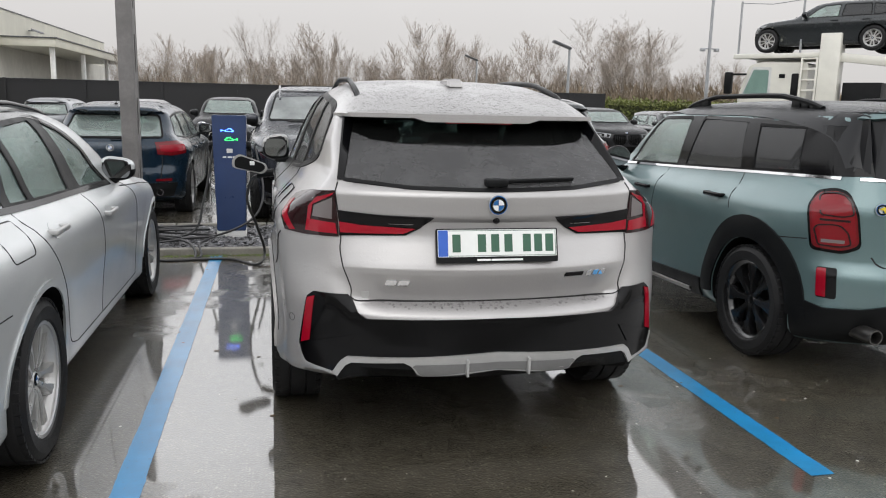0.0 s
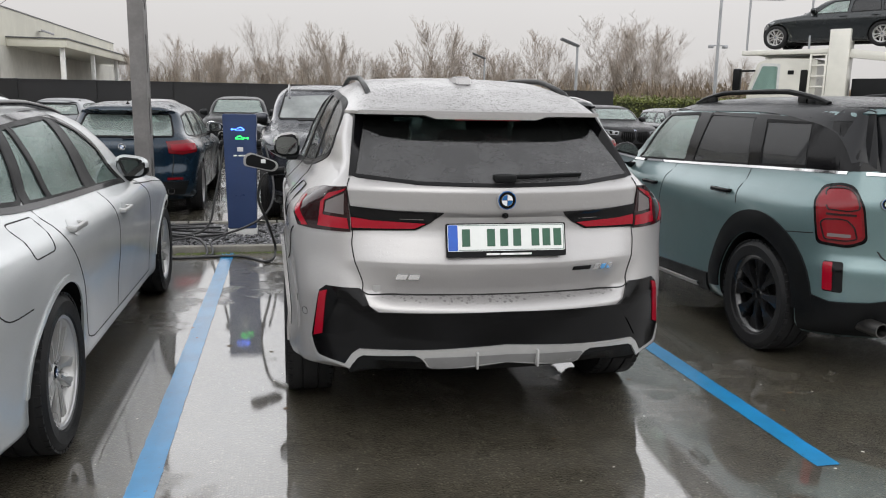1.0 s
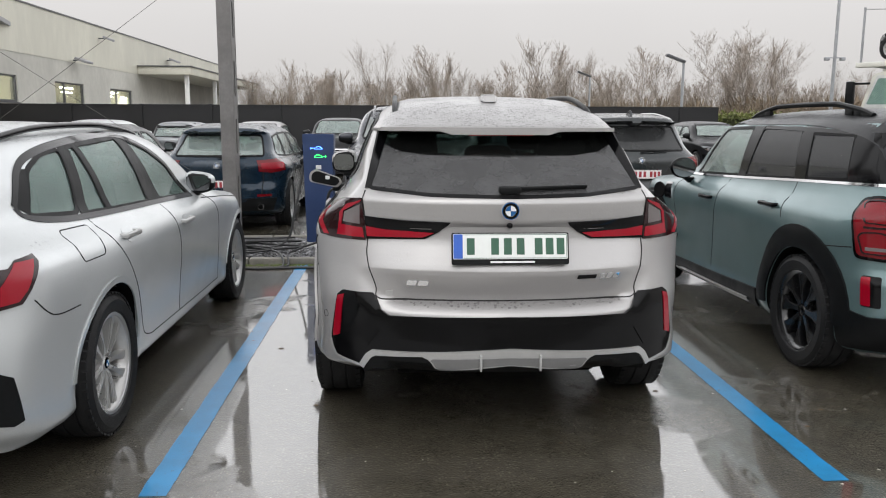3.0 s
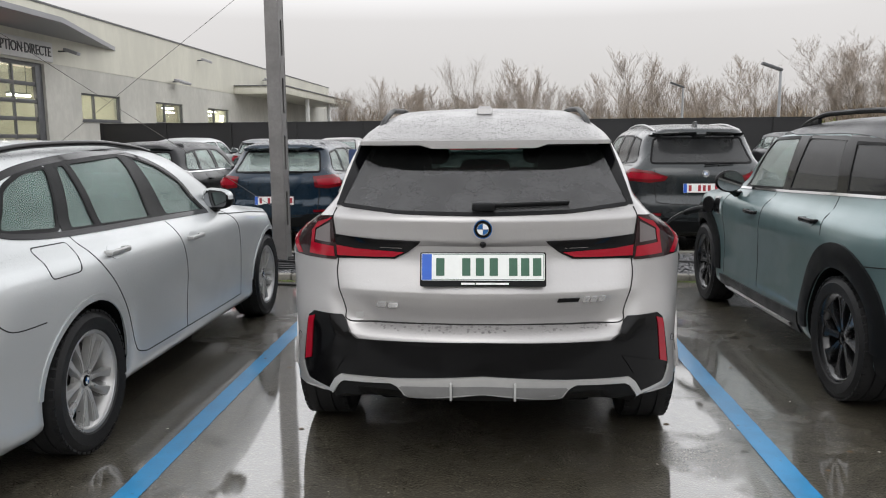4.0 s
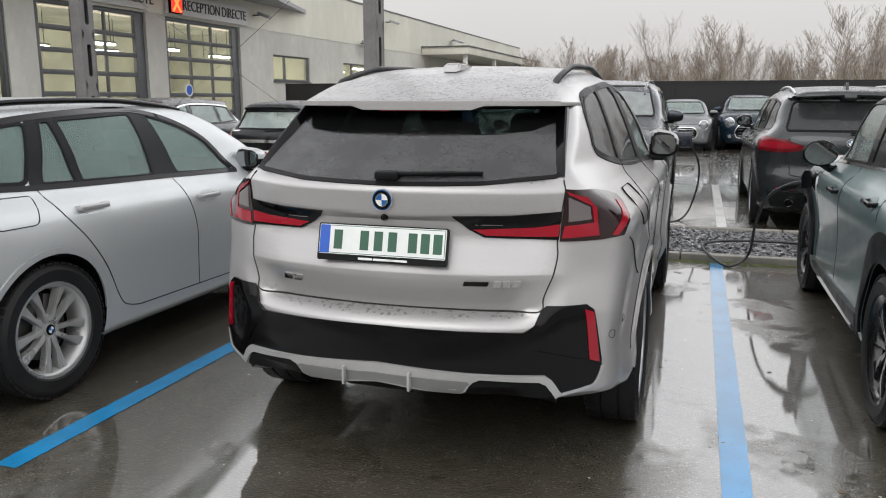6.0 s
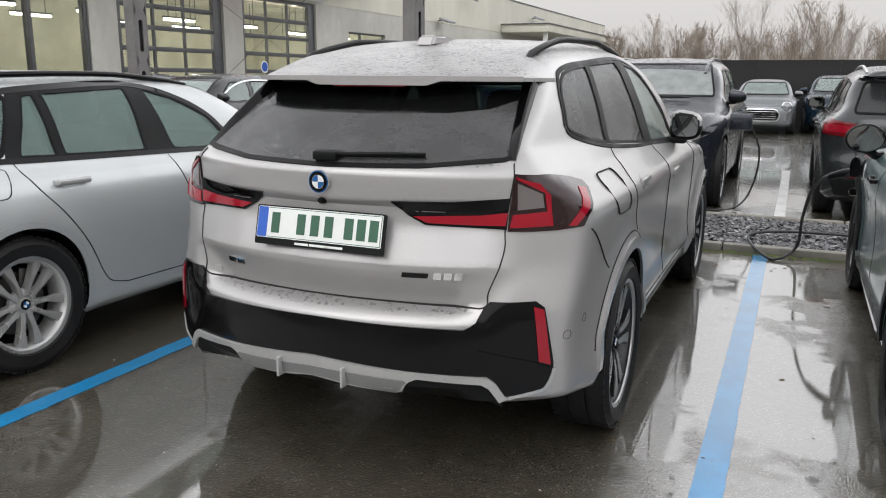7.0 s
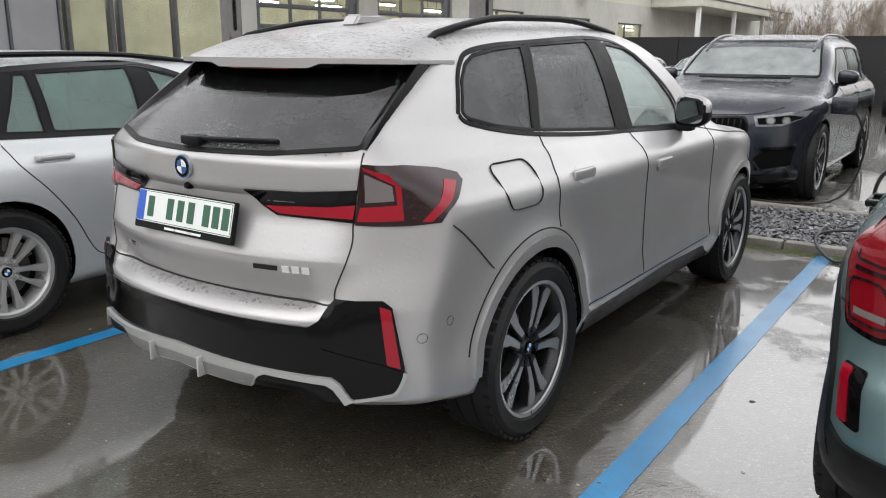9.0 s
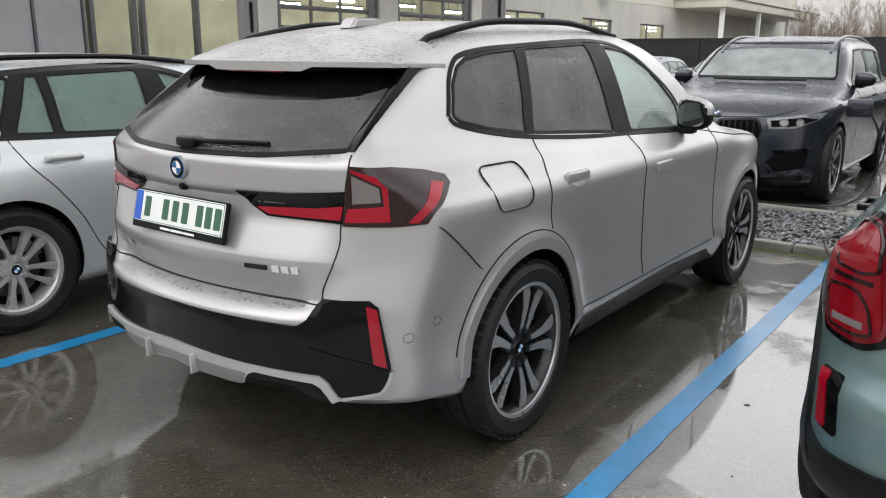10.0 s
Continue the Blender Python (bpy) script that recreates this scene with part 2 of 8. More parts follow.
BLACK_ALLOY = mat("black_alloy", (0.012, 0.012, 0.013), 0.22, 0.3, vary=0.15, coat=0.5)
STEEL = mat("brake_steel", (0.14, 0.135, 0.13), 0.4, 0.9, vary=0.2)
CHROME = mat("chrome", (0.75, 0.75, 0.76), 0.08, 1.0, vary=0.04)
SATIN = mat("satin_silver", (0.45, 0.45, 0.445), 0.36, 0.5, vary=0.06)
DIFFUSER_GREY = mat("diffuser_grey", (0.20, 0.20, 0.20), 0.38, 0.3, vary=0.08)
MIRROR = mat("mirror_glass", (0.24, 0.25, 0.26), 0.02, 1.0, vary=0.01, rough_vary=0.01)
TINTED = glass("tinted_glass", (0.09, 0.095, 0.09), 0.03, (0.3, 0.31, 0.3), ior=1.3)
# haze in PRIVACY and SIDE_PRIVACY paints in reflected sky besides the rain drops
PRIVACY = glass("privacy_glass", (0.05, 0.055, 0.055), 0.08, (0.36, 0.37, 0.38), beads=0.7, ior=1.55)
CLEAR = glass("green_glass", (0.76, 0.86, 0.82), 0.22, (0.56, 0.63, 0.61), ior=1.75)
FOGGED = glass("fogged_glass", (0.56, 0.72, 0.67), 0.20, (0.30, 0.41, 0.38), beads=1.0, ior=1.5)
MISTED = glass("misted_windscreen", (0.50, 0.53, 0.53), 0.42, (0.50, 0.53, 0.525), beads=0.8, ior=1.6)
RAINY = glass("rain_film_glass", (0.20, 0.20, 0.20), 0.30, (0.21, 0.21, 0.215), gloss=0.14, beads=1.6, ior=1.33)
SIDE_PRIVACY = glass("wet_privacy_glass", (0.05, 0.055, 0.055), 0.20, (0.34, 0.35, 0.355), beads=1.4, ior=1.4)
REAR_GLASS = glass("rear_glass", (0.30, 0.335, 0.325), 0.012, (0.3, 0.31, 0.3), beads=0.35, ior=1.35)
WINDSCREEN = glass("windscreen_glass", (0.80, 0.88, 0.85), 0.06, (0.46, 0.56, 0.54))
FABRIC = mat("dark_seat_fabric", (0.03, 0.03, 0.032), 0.85, vary=0.2, bump=0.3)
TRIM_IN = mat("cabin_trim", (0.03, 0.03, 0.031), 0.7, vary=0.2)
RED_LAMP = lamp_red("red_lamp", (0.14, 0.003, 0.006))
RED_BRIGHT = lamp_red("bright_red_lamp", (0.29, 0.002, 0.014))
RED_LENS = lamp_red("crimson_lens", (0.19, 0.002, 0.007))
SMOKE_LAMP = lamp_red("smoked_lamp", (0.16, 0.14, 0.14))
DARK_LAMP = lamp_red("dark_lamp", (0.018, 0.004, 0.005))
HEADLAMP = mat("headlamp_glass", (0.26, 0.27, 0.28), 0.10, 0.5, vary=0.35, scale=18, coat=1.0)
LAMP_GREY = mat("clear_lamp_cover", (0.20, 0.21, 0.22), 0.10, 0.15, vary=0.35, scale=16, grain=60, coat=0.6)
PLATE_WHITE = mat("plate_white", (0.74, 0.76, 0.74), 0.35, vary=0.04, coat=0.3)
PLATE_GREEN = mat("plate_green", (0.03, 0.10, 0.06), 0.4, vary=0.1)
PLATE_BLUE = mat("plate_blue", (0.02, 0.10, 0.48), 0.35, vary=0.08)
PLATE_RED = mat("plate_red", (0.30, 0.02, 0.03), 0.4, vary=0.1)
BADGE_BLUE = mat("badge_blue", (0.012, 0.10, 0.30), 0.2, vary=0.08, coat=0.6)
BADGE_WHITE = mat("badge_white", (0.75, 0.76, 0.78), 0.25, vary=0.04, coat=0.6)
YELLOW = mat("badge_yellow", (0.62, 0.48, 0.03), 0.3, vary=0.08)
# ---- shape library ----
from mathutils.geometry import delaunay_2d_cdt


def curve(points):
    """A smooth, non-overshooting curve through (a, b) points."""
    xs = np.array([p[0] for p in points], float)
    ys = np.array([p[1] for p in points], float)
    h = np.diff(xs)
    d = np.diff(ys) / h
    m = np.zeros(len(xs))
    if len(xs) > 2:
        same = d[:-1] * d[1:] > 0
        w1, w2 = 2 * h[1:] + h[:-1], h[1:] + 2 * h[:-1]
        with np.errstate(all="ignore"):
            m[1:-1] = np.where(same, (w1 + w2) / (w1 / d[:-1] + w2 / d[1:]), 0)
    m[0], m[-1] = d[0], d[-1]

    def f(q):
        q = np.clip(np.asarray(q, float), xs[0], xs[-1])
        i = np.clip(np.searchsorted(xs, q) - 1, 0, len(h) - 1)
        t = (q - xs[i]) / h[i]
        t2, t3 = t * t, t * t * t
        return ((2 * t3 - 3 * t2 + 1) * ys[i] + (t3 - 2 * t2 + t) * h[i] * m[i] + (3 * t2 - 2 * t3) * ys[i + 1] + (t3 - t2) * h[i] * m[i + 1])
    return f


def crisp(points, width=0.014):
    """Straight runs between (a, b) points, with small fillets at their meetings."""
    xs, ys = [p[0] for p in points], [p[1] for p in points]
    q = np.arange(xs[0] - width, xs[-1] + width, 0.001)
    n = max(1, int(width / 0.001))
    slow = np.convolve(np.pad(np.interp(q, xs, ys), n, mode="edge"), np.ones(n) / n, "same")[n:-n]

    def f(v):
        return np.interp(v, q, slow)
    return f


def smax(a, b, k):
    h = np.maximum(k - np.abs(a - b), 0) / k
    return np.maximum(a, b) + h * h * k / 4


class Shape:
    """A car body as the meeting of its profiles: top line, rear line, front line and cross-section."""

    def __init__(self, s):
        self.s = s
        self.top, self.rear, self.front, self.side = (crisp(s[n], s["crisp"][n]) if n in s.get("crisp", ()) else curve(s[n]) for n in ("top", "rear", "front", "side"))
        self.corner = curve(s["corner"]) if "corner" in s else None
        self.plan = curve(s["plan"])
        self.cab = curve(s["cab"])
        self.y0 = min(p[1] for p in s["rear"])
        self.y1 = max(p[1] for p in s["front"])
        self.ztop = max(p[1] for p in s["top"])
        self.w = max(p[1] for p in s["side"])

    def f(self, p):
        s = self.s
        x, y, z = np.abs(p[..., 0]), p[..., 1], p[..., 2]
        above = np.clip((z - s["belt"]) / 0.12, 0, 1)
        side = x - (self.side(z) - self.plan(y) - self.cab(y) * above)
        for cy, cz, r, out in s.get("flares", ()):
            d = np.hypot(y - cy, z - cz)
            side = side - out * np.exp(-((d - r) / 0.07) ** 2)
        top = (z - self.top(y) + s["crown"] * x ** 2) * 0.95
        tail = self.rear(z)
        if self.corner:
            b = np.clip((x - np.interp(z, (0.60, 0.67, 0.72, 0.82, 1.0), (0.43, 0.44, 0.46, 0.51, 0.50))) / 0.21, 0, 1)
            tail = tail + (self.corner(z) - tail) * b * b * (3 - 2 * b)
        rear = tail + s["rear_bow"][0] * x ** 2 + s["rear_bow"][1] * x ** 6 - y
        front = y - self.front(z) + s["front_bow"][0] * x ** 2 + s["front_bow"][1] * x ** 6
        k = s["k"]
        m = smax(side, top, k[0])
        m = smax(m, rear, k[1])
        m = smax(m, front, k[2])
        return smax(m, s["low"] - z, 0.05)

    def normal(self, p):
        e = 0.004
        g = np.stack([self.f(p + np.eye(3)[i] * e) - self.f(p - np.eye(3)[i] * e) for i in range(3)], -1)
        return g / np.maximum(np.linalg.norm(g, axis=-1, keepdims=True), 1e-9)

    def root(self, a, b, level=0.0, first=True):
        """The first meeting with the surface on the way from a (outside) to b (inside)."""
        n = 70
        ts = np.linspace(0, 1, n)
        v = np.stack([self.f(a + (b - a) * t) - level for t in ts], 0)
        inside = v < 0
        i = np.where(inside.any(0), inside.argmax(0), v.argmin(0))
        hi = ts[np.clip(i, 0, n - 1)]
        lo = ts[np.clip(i - 1, 0, n - 1)]
        hit = inside.any(0)
        for _ in range(22):
            mid = (lo + hi) / 2
            q = self.f(a + (b - a) * mid[..., None]) - level < 0
            hi, lo = np.where(q & hit, mid, hi), np.where(q | ~hit, lo, mid)
        return a + (b - a) * hi[..., None]

    def place(self, mode, uv):
        """Lays points of a side (y, z), rear or front (x, z), top (x, y) or wrapped (angle, z) drawing on the body."""
        u, v = uv[:, 0], uv[:, 1]
        one = np.ones_like(u)
        if mode in ("right", "left"):
            g = 1 if mode == "right" else -1
            return self.root(np.stack([g * 1.6 * one, u, v], -1), np.stack([g * 0.02 * one, u, v], -1))
        if mode == "rear":
            return self.root(np.stack([u, (self.y0 - 0.3) * one, v], -1), np.stack([u, (self.y0 + 2.2) * one, v], -1))
        if mode == "front":
            return self.root(np.stack([u, (self.y1 + 0.3) * one, v], -1), np.stack([u, (self.y1 - 2.6) * one, v], -1))
        if mode == "top":
            return self.root(np.stack([u, v, 2.4 * one], -1), np.stack([u, v, 0.6 * one], -1))
        g, c = (-1, self.y0 + 1.0) if mode == "wrap" else (1, self.y1 - 1.0)
        a = np.stack([2.4 * np.sin(u), c + g * 2.4 * np.cos(u), v], -1)
        return self.root(a, np.stack([0 * one, c * one, v], -1))

    def angle(self, x, y, mode="wrap"):
        return math.atan2(x, self.y0 + 1.0 - y) if mode == "wrap" else math.atan2(x, y - self.y1 + 1.0)

    def shell(self, n, level=0.0, floor=None, ends=None):
        """A closed mesh of the body: a box grid drawn onto its surface."""
        nx, ny, nz = n
        y0, y1 = ends or (self.y0 - 0.1, self.y1 + 0.1)
        zl, zt = (floor if floor is not None else self.s["low"] - 0.1), self.ztop + 0.15
        grid = {}
        verts, faces = [], []

        def vert(i, j, k):
            if (i, j, k) not in grid:
                grid[i, j, k] = len(verts)
                verts.append((i / nx * 2 - 1, j / ny, k / nz))
            return grid[i, j, k]
        for j in range(ny):
            for k in range(nz):
                for i, flip in ((0, True), (nx, False)):
                    q = [vert(i, j, k), vert(i, j + 1, k), vert(i, j + 1, k + 1), vert(i, j, k + 1)]
                    faces.append(q[::-1] if flip else q)
        for i in range(nx):
            for j in range(ny):
                for k, flip in ((0, True), (nz, False)):
                    q = [vert(i, j, k), vert(i + 1, j, k), vert(i + 1, j + 1, k), vert(i, j + 1, k)]
                    faces.append(q[::-1] if flip else q)
            for k in range(nz):
                for j, flip in ((0, False), (ny, True)):
                    q = [vert(i, j, k), vert(i + 1, j, k), vert(i + 1, j, k + 1), vert(i, j, k + 1)]
                    faces.append(q[::-1] if flip else q)
        v = np.array(verts)
        levels = np.linspace(zl, zt, nz + 1)
        for want in self.s.get("levels", ()) if floor is None else ():     # rows of the mesh lie on the body's edges
            levels[1 + np.argmin(np.abs(levels[1:-1] - want))] = want
        levels.sort()
        box = np.stack([v[:, 0] * (self.w + 0.15), y0 + (y1 - y0) * v[:, 1], levels[np.rint(v[:, 2] * nz).astype(int)]], -1)
        mid = 0.62 if floor is None else floor + 0.12
        cy = np.clip(box[:, 1], y0 + 0.75, y1 - 0.75)
        if floor is None:
            cz = np.clip(box[:, 2], self.s["low"] + 0.12, self.top(cy) - 0.16)
        else:
            cz = np.full(len(v), mid) + (box[:, 2] - mid) * 0.25
        core = np.stack([box[:, 0] * 0.12, cy, cz], -1)
        far = core + (box - core) * 1.6
        if floor is None:
            return self.root(far, core, level), faces
        keep = self.f

        def capped(p):
            return np.maximum(np.maximum(keep(p) - level, floor - p[..., 2]), np.maximum(y0 + 0.1 - p[..., 1], p[..., 1] - y1 + 0.1))
        self.f = capped
        out = self.root(far, core)
        self.f = keep
        return out, faces


def fill(poly, step):
    """Triangles over a polygon of the plane, about step apart. Gives points, triangles and the outline's indices."""
    poly = [Vector(p) for p in poly]
    edge = []
    for a, b in zip(poly, poly[1:] + poly[:1]):
        n = max(1, math.ceil((b - a).length / step))
        edge += [a + (b - a) * (i / n) for i in range(n)]
    area = sum(a.x * b.y - b.x * a.y for a, b in zip(edge, edge[1:] + edge[:1]))
    if area < 0:
        edge.reverse()
    e = np.array([(p.x, p.y) for p in edge])
    lo, hi = e.min(0), e.max(0)
    gx = np.arange(lo[0] + step * 0.5, hi[0], step)
    gy = np.arange(lo[1] + step * 0.5, hi[1], step)
    pts = []
    a, b = e, np.roll(e, -1, 0)
    for y in gy:
        cross = []
        for (x0, y0), (x1, y1) in zip(a, b):
            if (y0 > y) != (y1 > y):
                cross.append(x0 + (y - y0) / (y1 - y0) * (x1 - x0))
        cross.sort()
        for c0, c1 in zip(cross[::2], cross[1::2]):
            for x in gx:
                if c0 + step * 0.3 < x < c1 - step * 0.3 and np.min(np.hypot(e[:, 0] - x, e[:, 1] - y)) > step * 0.45:
                    pts.append(Vector((x, y)))
    n = len(edge)
    out = delaunay_2d_cdt(edge + pts, [(i, (i + 1) % n) for i in range(n)], [], 1, 1e-6)
    return np.array([(p.x, p.y) for p in out[0]]), [tuple(f) for f in out[2]]


def rounded(poly, r, n=4):
    """A polygon with its corners rounded off."""
    out = []
    m = len(poly)
    for i in range(m):
        p, a, b = Vector(poly[i]), Vector(poly[i - 1]), Vector(poly[(i + 1) % m])
        da, db = a - p, b - p
        q = min(r, da.length * 0.45, db.length * 0.45)
        p0, p1 = p + da.normalized() * q, p + db.normalized() * q
        for k in range(n + 1):
            t = k / n
            out.append(tuple((1 - t) ** 2 * p0 + 2 * t * (1 - t) * p + t * t * p1))
    return out


def smooth_line(points, n=6):
    """A polyline through the points, rounded by a spline."""
    p = [np.array(q, float) for q in points]
    out = []
    for i in range(len(p) - 1):
        a, b, c, d = p[max(i - 1, 0)], p[i], p[i + 1], p[min(i + 2, len(p) - 1)]
        for k in range(n):
            t = k / n
            out.append(tuple(0.5 * (2 * b + (c - a) * t + (2 * a - 5 * b + 4 * c - d) * t * t + (3 * b - a - 3 * c + d) * t ** 3)))
    return out + [tuple(p[-1])]


def link(name, bm, material, smooth=40):
    me = bpy.data.meshes.new(name)
    bm.normal_update()
    bm.to_mesh(me)
    bm.free()
    for m in (material if isinstance(material, (list, tuple)) else [material]):
        me.materials.append(m)
    if smooth:
        me.shade_smooth()
        me.set_sharp_from_angle(angle=radians(smooth))
    return new(name, me)


def part(name, bm, material, parent, label="", smooth=40):
    ob = link(name, bm, material, smooth)
    ob.parent = parent
    return tagged(ob, label)


def thing(name, label, category, m=None, group=""):
    ob = new(name)
    ob.empty_display_size = 0.2
    if m is not None:
        ob.matrix_basis = m
    return tagged(ob, label, category, group)


def box(bm, x0, y0, z0, x1, y1, z1, bevel=0.0, seg=2, m=None):
    """A box between two corners, with rounded edges."""
    mat4 = Matrix.Translation(((x0 + x1) / 2, (y0 + y1) / 2, (z0 + z1) / 2)) @ Matrix.Diagonal((abs(x1 - x0), abs(y1 - y0), abs(z1 - z0), 1))
    vs = bmesh.ops.create_cube(bm, size=1, matrix=mat4)["verts"]
    if bevel:
        es = {e for v in vs for e in v.link_edges}
        out = bmesh.ops.bevel(bm, geom=list(es), offset=bevel, segments=seg, affect="EDGES", profile=0.5)
        vs = list({v for f in out["faces"] for v in f.verts} | {v for v in vs if v.is_valid})
    if m is not None:
        bmesh.ops.transform(bm, matrix=m, verts=vs)
    return bm


def lathe(bm, profile, n=48, m=Matrix(), closed=False):
    """Turns (radius, along) points about the x axis."""
    rings = []
    for i in range(n):
        a = 2 * math.pi * i / n
        rings.append([bm.verts.new(m @ Vector((t, r * math.cos(a), r * math.sin(a)))) for r, t in profile])
    for i in range(n):
        p, q = rings[i], rings[(i + 1) % n]
        last = len(profile) if closed else len(profile) - 1
        for j in range(last):
            k = (j + 1) % len(profile)
            bm.faces.new((p[j], p[k], q[k], q[j]))
    return bm


def prism(bm, poly, z0, z1, m=Matrix()):
    """A polygon of the xy plane drawn from z0 to z1."""
    a = [bm.verts.new(m @ Vector((x, y, z0))) for x, y in poly]
    b = [bm.verts.new(m @ Vector((x, y, z1))) for x, y in poly]
    n = len(poly)
    fs = [bm.faces.new(a[::-1]), bm.faces.new(b)]
    for i in range(n):
        fs.append(bm.faces.new((a[i], a[(i + 1) % n], b[(i + 1) % n], b[i])))
    bmesh.ops.recalc_face_normals(bm, faces=fs)
    return bm


def tube(bm, points, r, n=8, taper=None):
    """A round bar along a polyline."""
    p = [Vector(q) for q in points]
    rings = []
    up = Vector((0.3, 0.2, 1)).normalized()
    for i, q in enumerate(p):
        d = (p[min(i + 1, len(p) - 1)] - p[max(i - 1, 0)]).normalized()
        s = d.cross(up if abs(d.dot(up)) < 0.95 else Vector((1, 0, 0))).normalized()
        t = d.cross(s)
        rr = r if taper is None else r + (taper - r) * i / (len(p) - 1)
        rings.append([bm.verts.new(q + (s * math.cos(2 * math.pi * k / n) + t * math.sin(2 * math.pi * k / n)) * rr) for k in range(n)])
    for a, b in zip(rings, rings[1:]):
        for k in range(n):
            bm.faces.new((a[k], a[(k + 1) % n], b[(k + 1) % n], b[k]))
    for ring in (rings[0], rings[-1]):
        bm.faces.new(ring)
    bmesh.ops.recalc_face_normals(bm, faces=bm.faces)
    return bm


class Body:
    """Lays panels, panes and lamps on a car's shape."""

    def __init__(self, shape, owner):
        self.shape, self.owner = shape, owner

    def panel(self, name, poly, mode, material, out=0.003, deep=0.012, step=0.04, parent=None, label="", bulge=0.0):
        if len(poly[0]) == 3:
            poly = [(self.shape.angle(x, y, mode), z) for x, y, z in poly]
        uv, tri = fill(poly, step)
        p = self.shape.place(mode, uv)
        nrm = self.shape.normal(p)
        n = len(p)
        count = {}
        for t in tri:
            for a, b in zip(t, t[1:] + t[:1]):
                count[a, b] = count.get((a, b), 0) + 1
        rim = [(a, b) for a, b in count if (b, a) not in count]
        lift = np.full(n, out)
        if bulge:
            at_rim = {i for e in rim for i in e}
            rimp = uv[sorted(at_rim)]
            d = np.min(np.hypot(uv[:, None, 0] - rimp[None, :, 0], uv[:, None, 1] - rimp[None, :, 1]), 1)
            lift = out + bulge * (1 - np.exp(-d / 0.03))
        top, low = p + nrm * lift[:, None], p + nrm * (out - deep)
        bm = bmesh.new()
        a = [bm.verts.new(q) for q in top]
        b = [bm.verts.new(q) for q in low]
        for t in tri:
            bm.faces.new([a[i] for i in t])
            bm.faces.new([b[i] for i in t[::-1]])
        for i, j in rim:
            bm.faces.new((a[j], a[i], b[i], b[j]))
        bmesh.ops.recalc_face_normals(bm, faces=bm.faces)
        return part(name, bm, material, parent or self.owner, label, 35)

    def seam(self, name, line, mode, material, width=0.006, out=0.0012, parent=None, closed=False, label="", spline=True):
        """A narrow band along a line on the body."""
        if len(line[0]) == 3:
            line = [(self.shape.angle(x, y, mode), z) for x, y, z in line]
        line = list(line)
        if spline and not closed:
            line = smooth_line(line)
        p = np.array(line, float)
        fine = []
        seq = np.vstack([p, p[:1]]) if closed else p
        for a, b in zip(seq[:-1], seq[1:]):
            k = max(1, int(np.hypot(*(b - a)) / 0.035))
            fine += [a + (b - a) * i / k for i in range(k)]
        if not closed:
            fine.append(seq[-1])
        p = np.array(fine)
        n = len(p)
        nx, pv = (np.roll(p, -1, 0), np.roll(p, 1, 0)) if closed else (np.vstack([p[1:], p[-1:]]), np.vstack([p[:1], p[:-1]]))
        d = nx - pv
        d /= np.maximum(np.linalg.norm(d, axis=1, keepdims=True), 1e-9)
        side = np.stack([-d[:, 1], d[:, 0]], -1) * width / 2
        l, r = self.shape.place(mode, p + side), self.shape.place(mode, p - side)
        ln, rn = self.shape.normal(l), self.shape.normal(r)
        bm = bmesh.new()
        cols = [[bm.verts.new(q) for q in row] for row in (l - ln * 0.006, l + ln * out, r + rn * out, r - rn * 0.006)]
        for i in range(n if closed else n - 1):
            j = (i + 1) % n
            for a, b in zip(cols, cols[1:]):
                bm.faces.new((a[i], a[j], b[j], b[i]))
        bmesh.ops.recalc_face_normals(bm, faces=bm.faces)
        if sum(f.normal.dot(Vector(ln[0])) for f in bm.faces) < 0:
            bmesh.ops.reverse_faces(bm, faces=bm.faces)
        return part(name, bm, material, parent or self.owner, label, 35)


def apply_cuts(ob, cutters):
    """Takes the cutters out of a mesh for good."""
    for c in cutters:
        mod = ob.modifiers.new("cut", "BOOLEAN")
        mod.operation, mod.solver, mod.object = "DIFFERENCE", "EXACT", c
    deps = bpy.context.evaluated_depsgraph_get()
    me = bpy.data.meshes.new_from_object(ob.evaluated_get(deps))
    old = ob.data
    ob.modifiers.clear()
    ob.data = me
    bpy.data.meshes.remove(old)
    for c in cutters:
        d = c.data
        bpy.data.objects.remove(c)
        bpy.data.meshes.remove(d)

# ---- ground, lines, fence, building ----


def slab(name, material, x0, y0, z0, x1, y1, z1, kind="structure", label="", category="", bevel=0.0, parent=None):
    bm = bmesh.new()
    box(bm, x0, y0, z0, x1, y1, z1, bevel)
    if parent is not None:
        return part(name, bm, material, parent, label)
    return tagged(link(name, bm, material), label, category, "", kind)


bm = bmesh.new()
bmesh.ops.create_grid(bm, x_segments=2, y_segments=2, size=900)
tagged(link("ground", bm, ASPHALT), "wet dark asphalt of a car park with puddles", "ground", "", "structure")


def stripe(name, material, x0, y0, x1, y1, label, category="road marking"):
    bm = bmesh.new()
    n = max(2, int((y1 - y0) / 0.02))
    rows = []
    for i in range(n + 1):
        y = y0 + (y1 - y0) * i / n
        j = [noise.noise(Vector((x0 * 3, y * 9, k))) * 0.003 + noise.noise(Vector((x0 * 5, y * 31, k))) * 0.003 for k in (0.3, 5.7)]
        rows.append([bm.verts.new((x0 + j[0], y, 0.0025)), bm.verts.new((x1 + j[1], y, 0.0025))])
    for a, b in zip(rows, rows[1:]):
        bm.faces.new((a[0], a[1], b[1], b[0]))
    return tagged(link(name, bm, material), label, category, "parking bay lines", "structure")


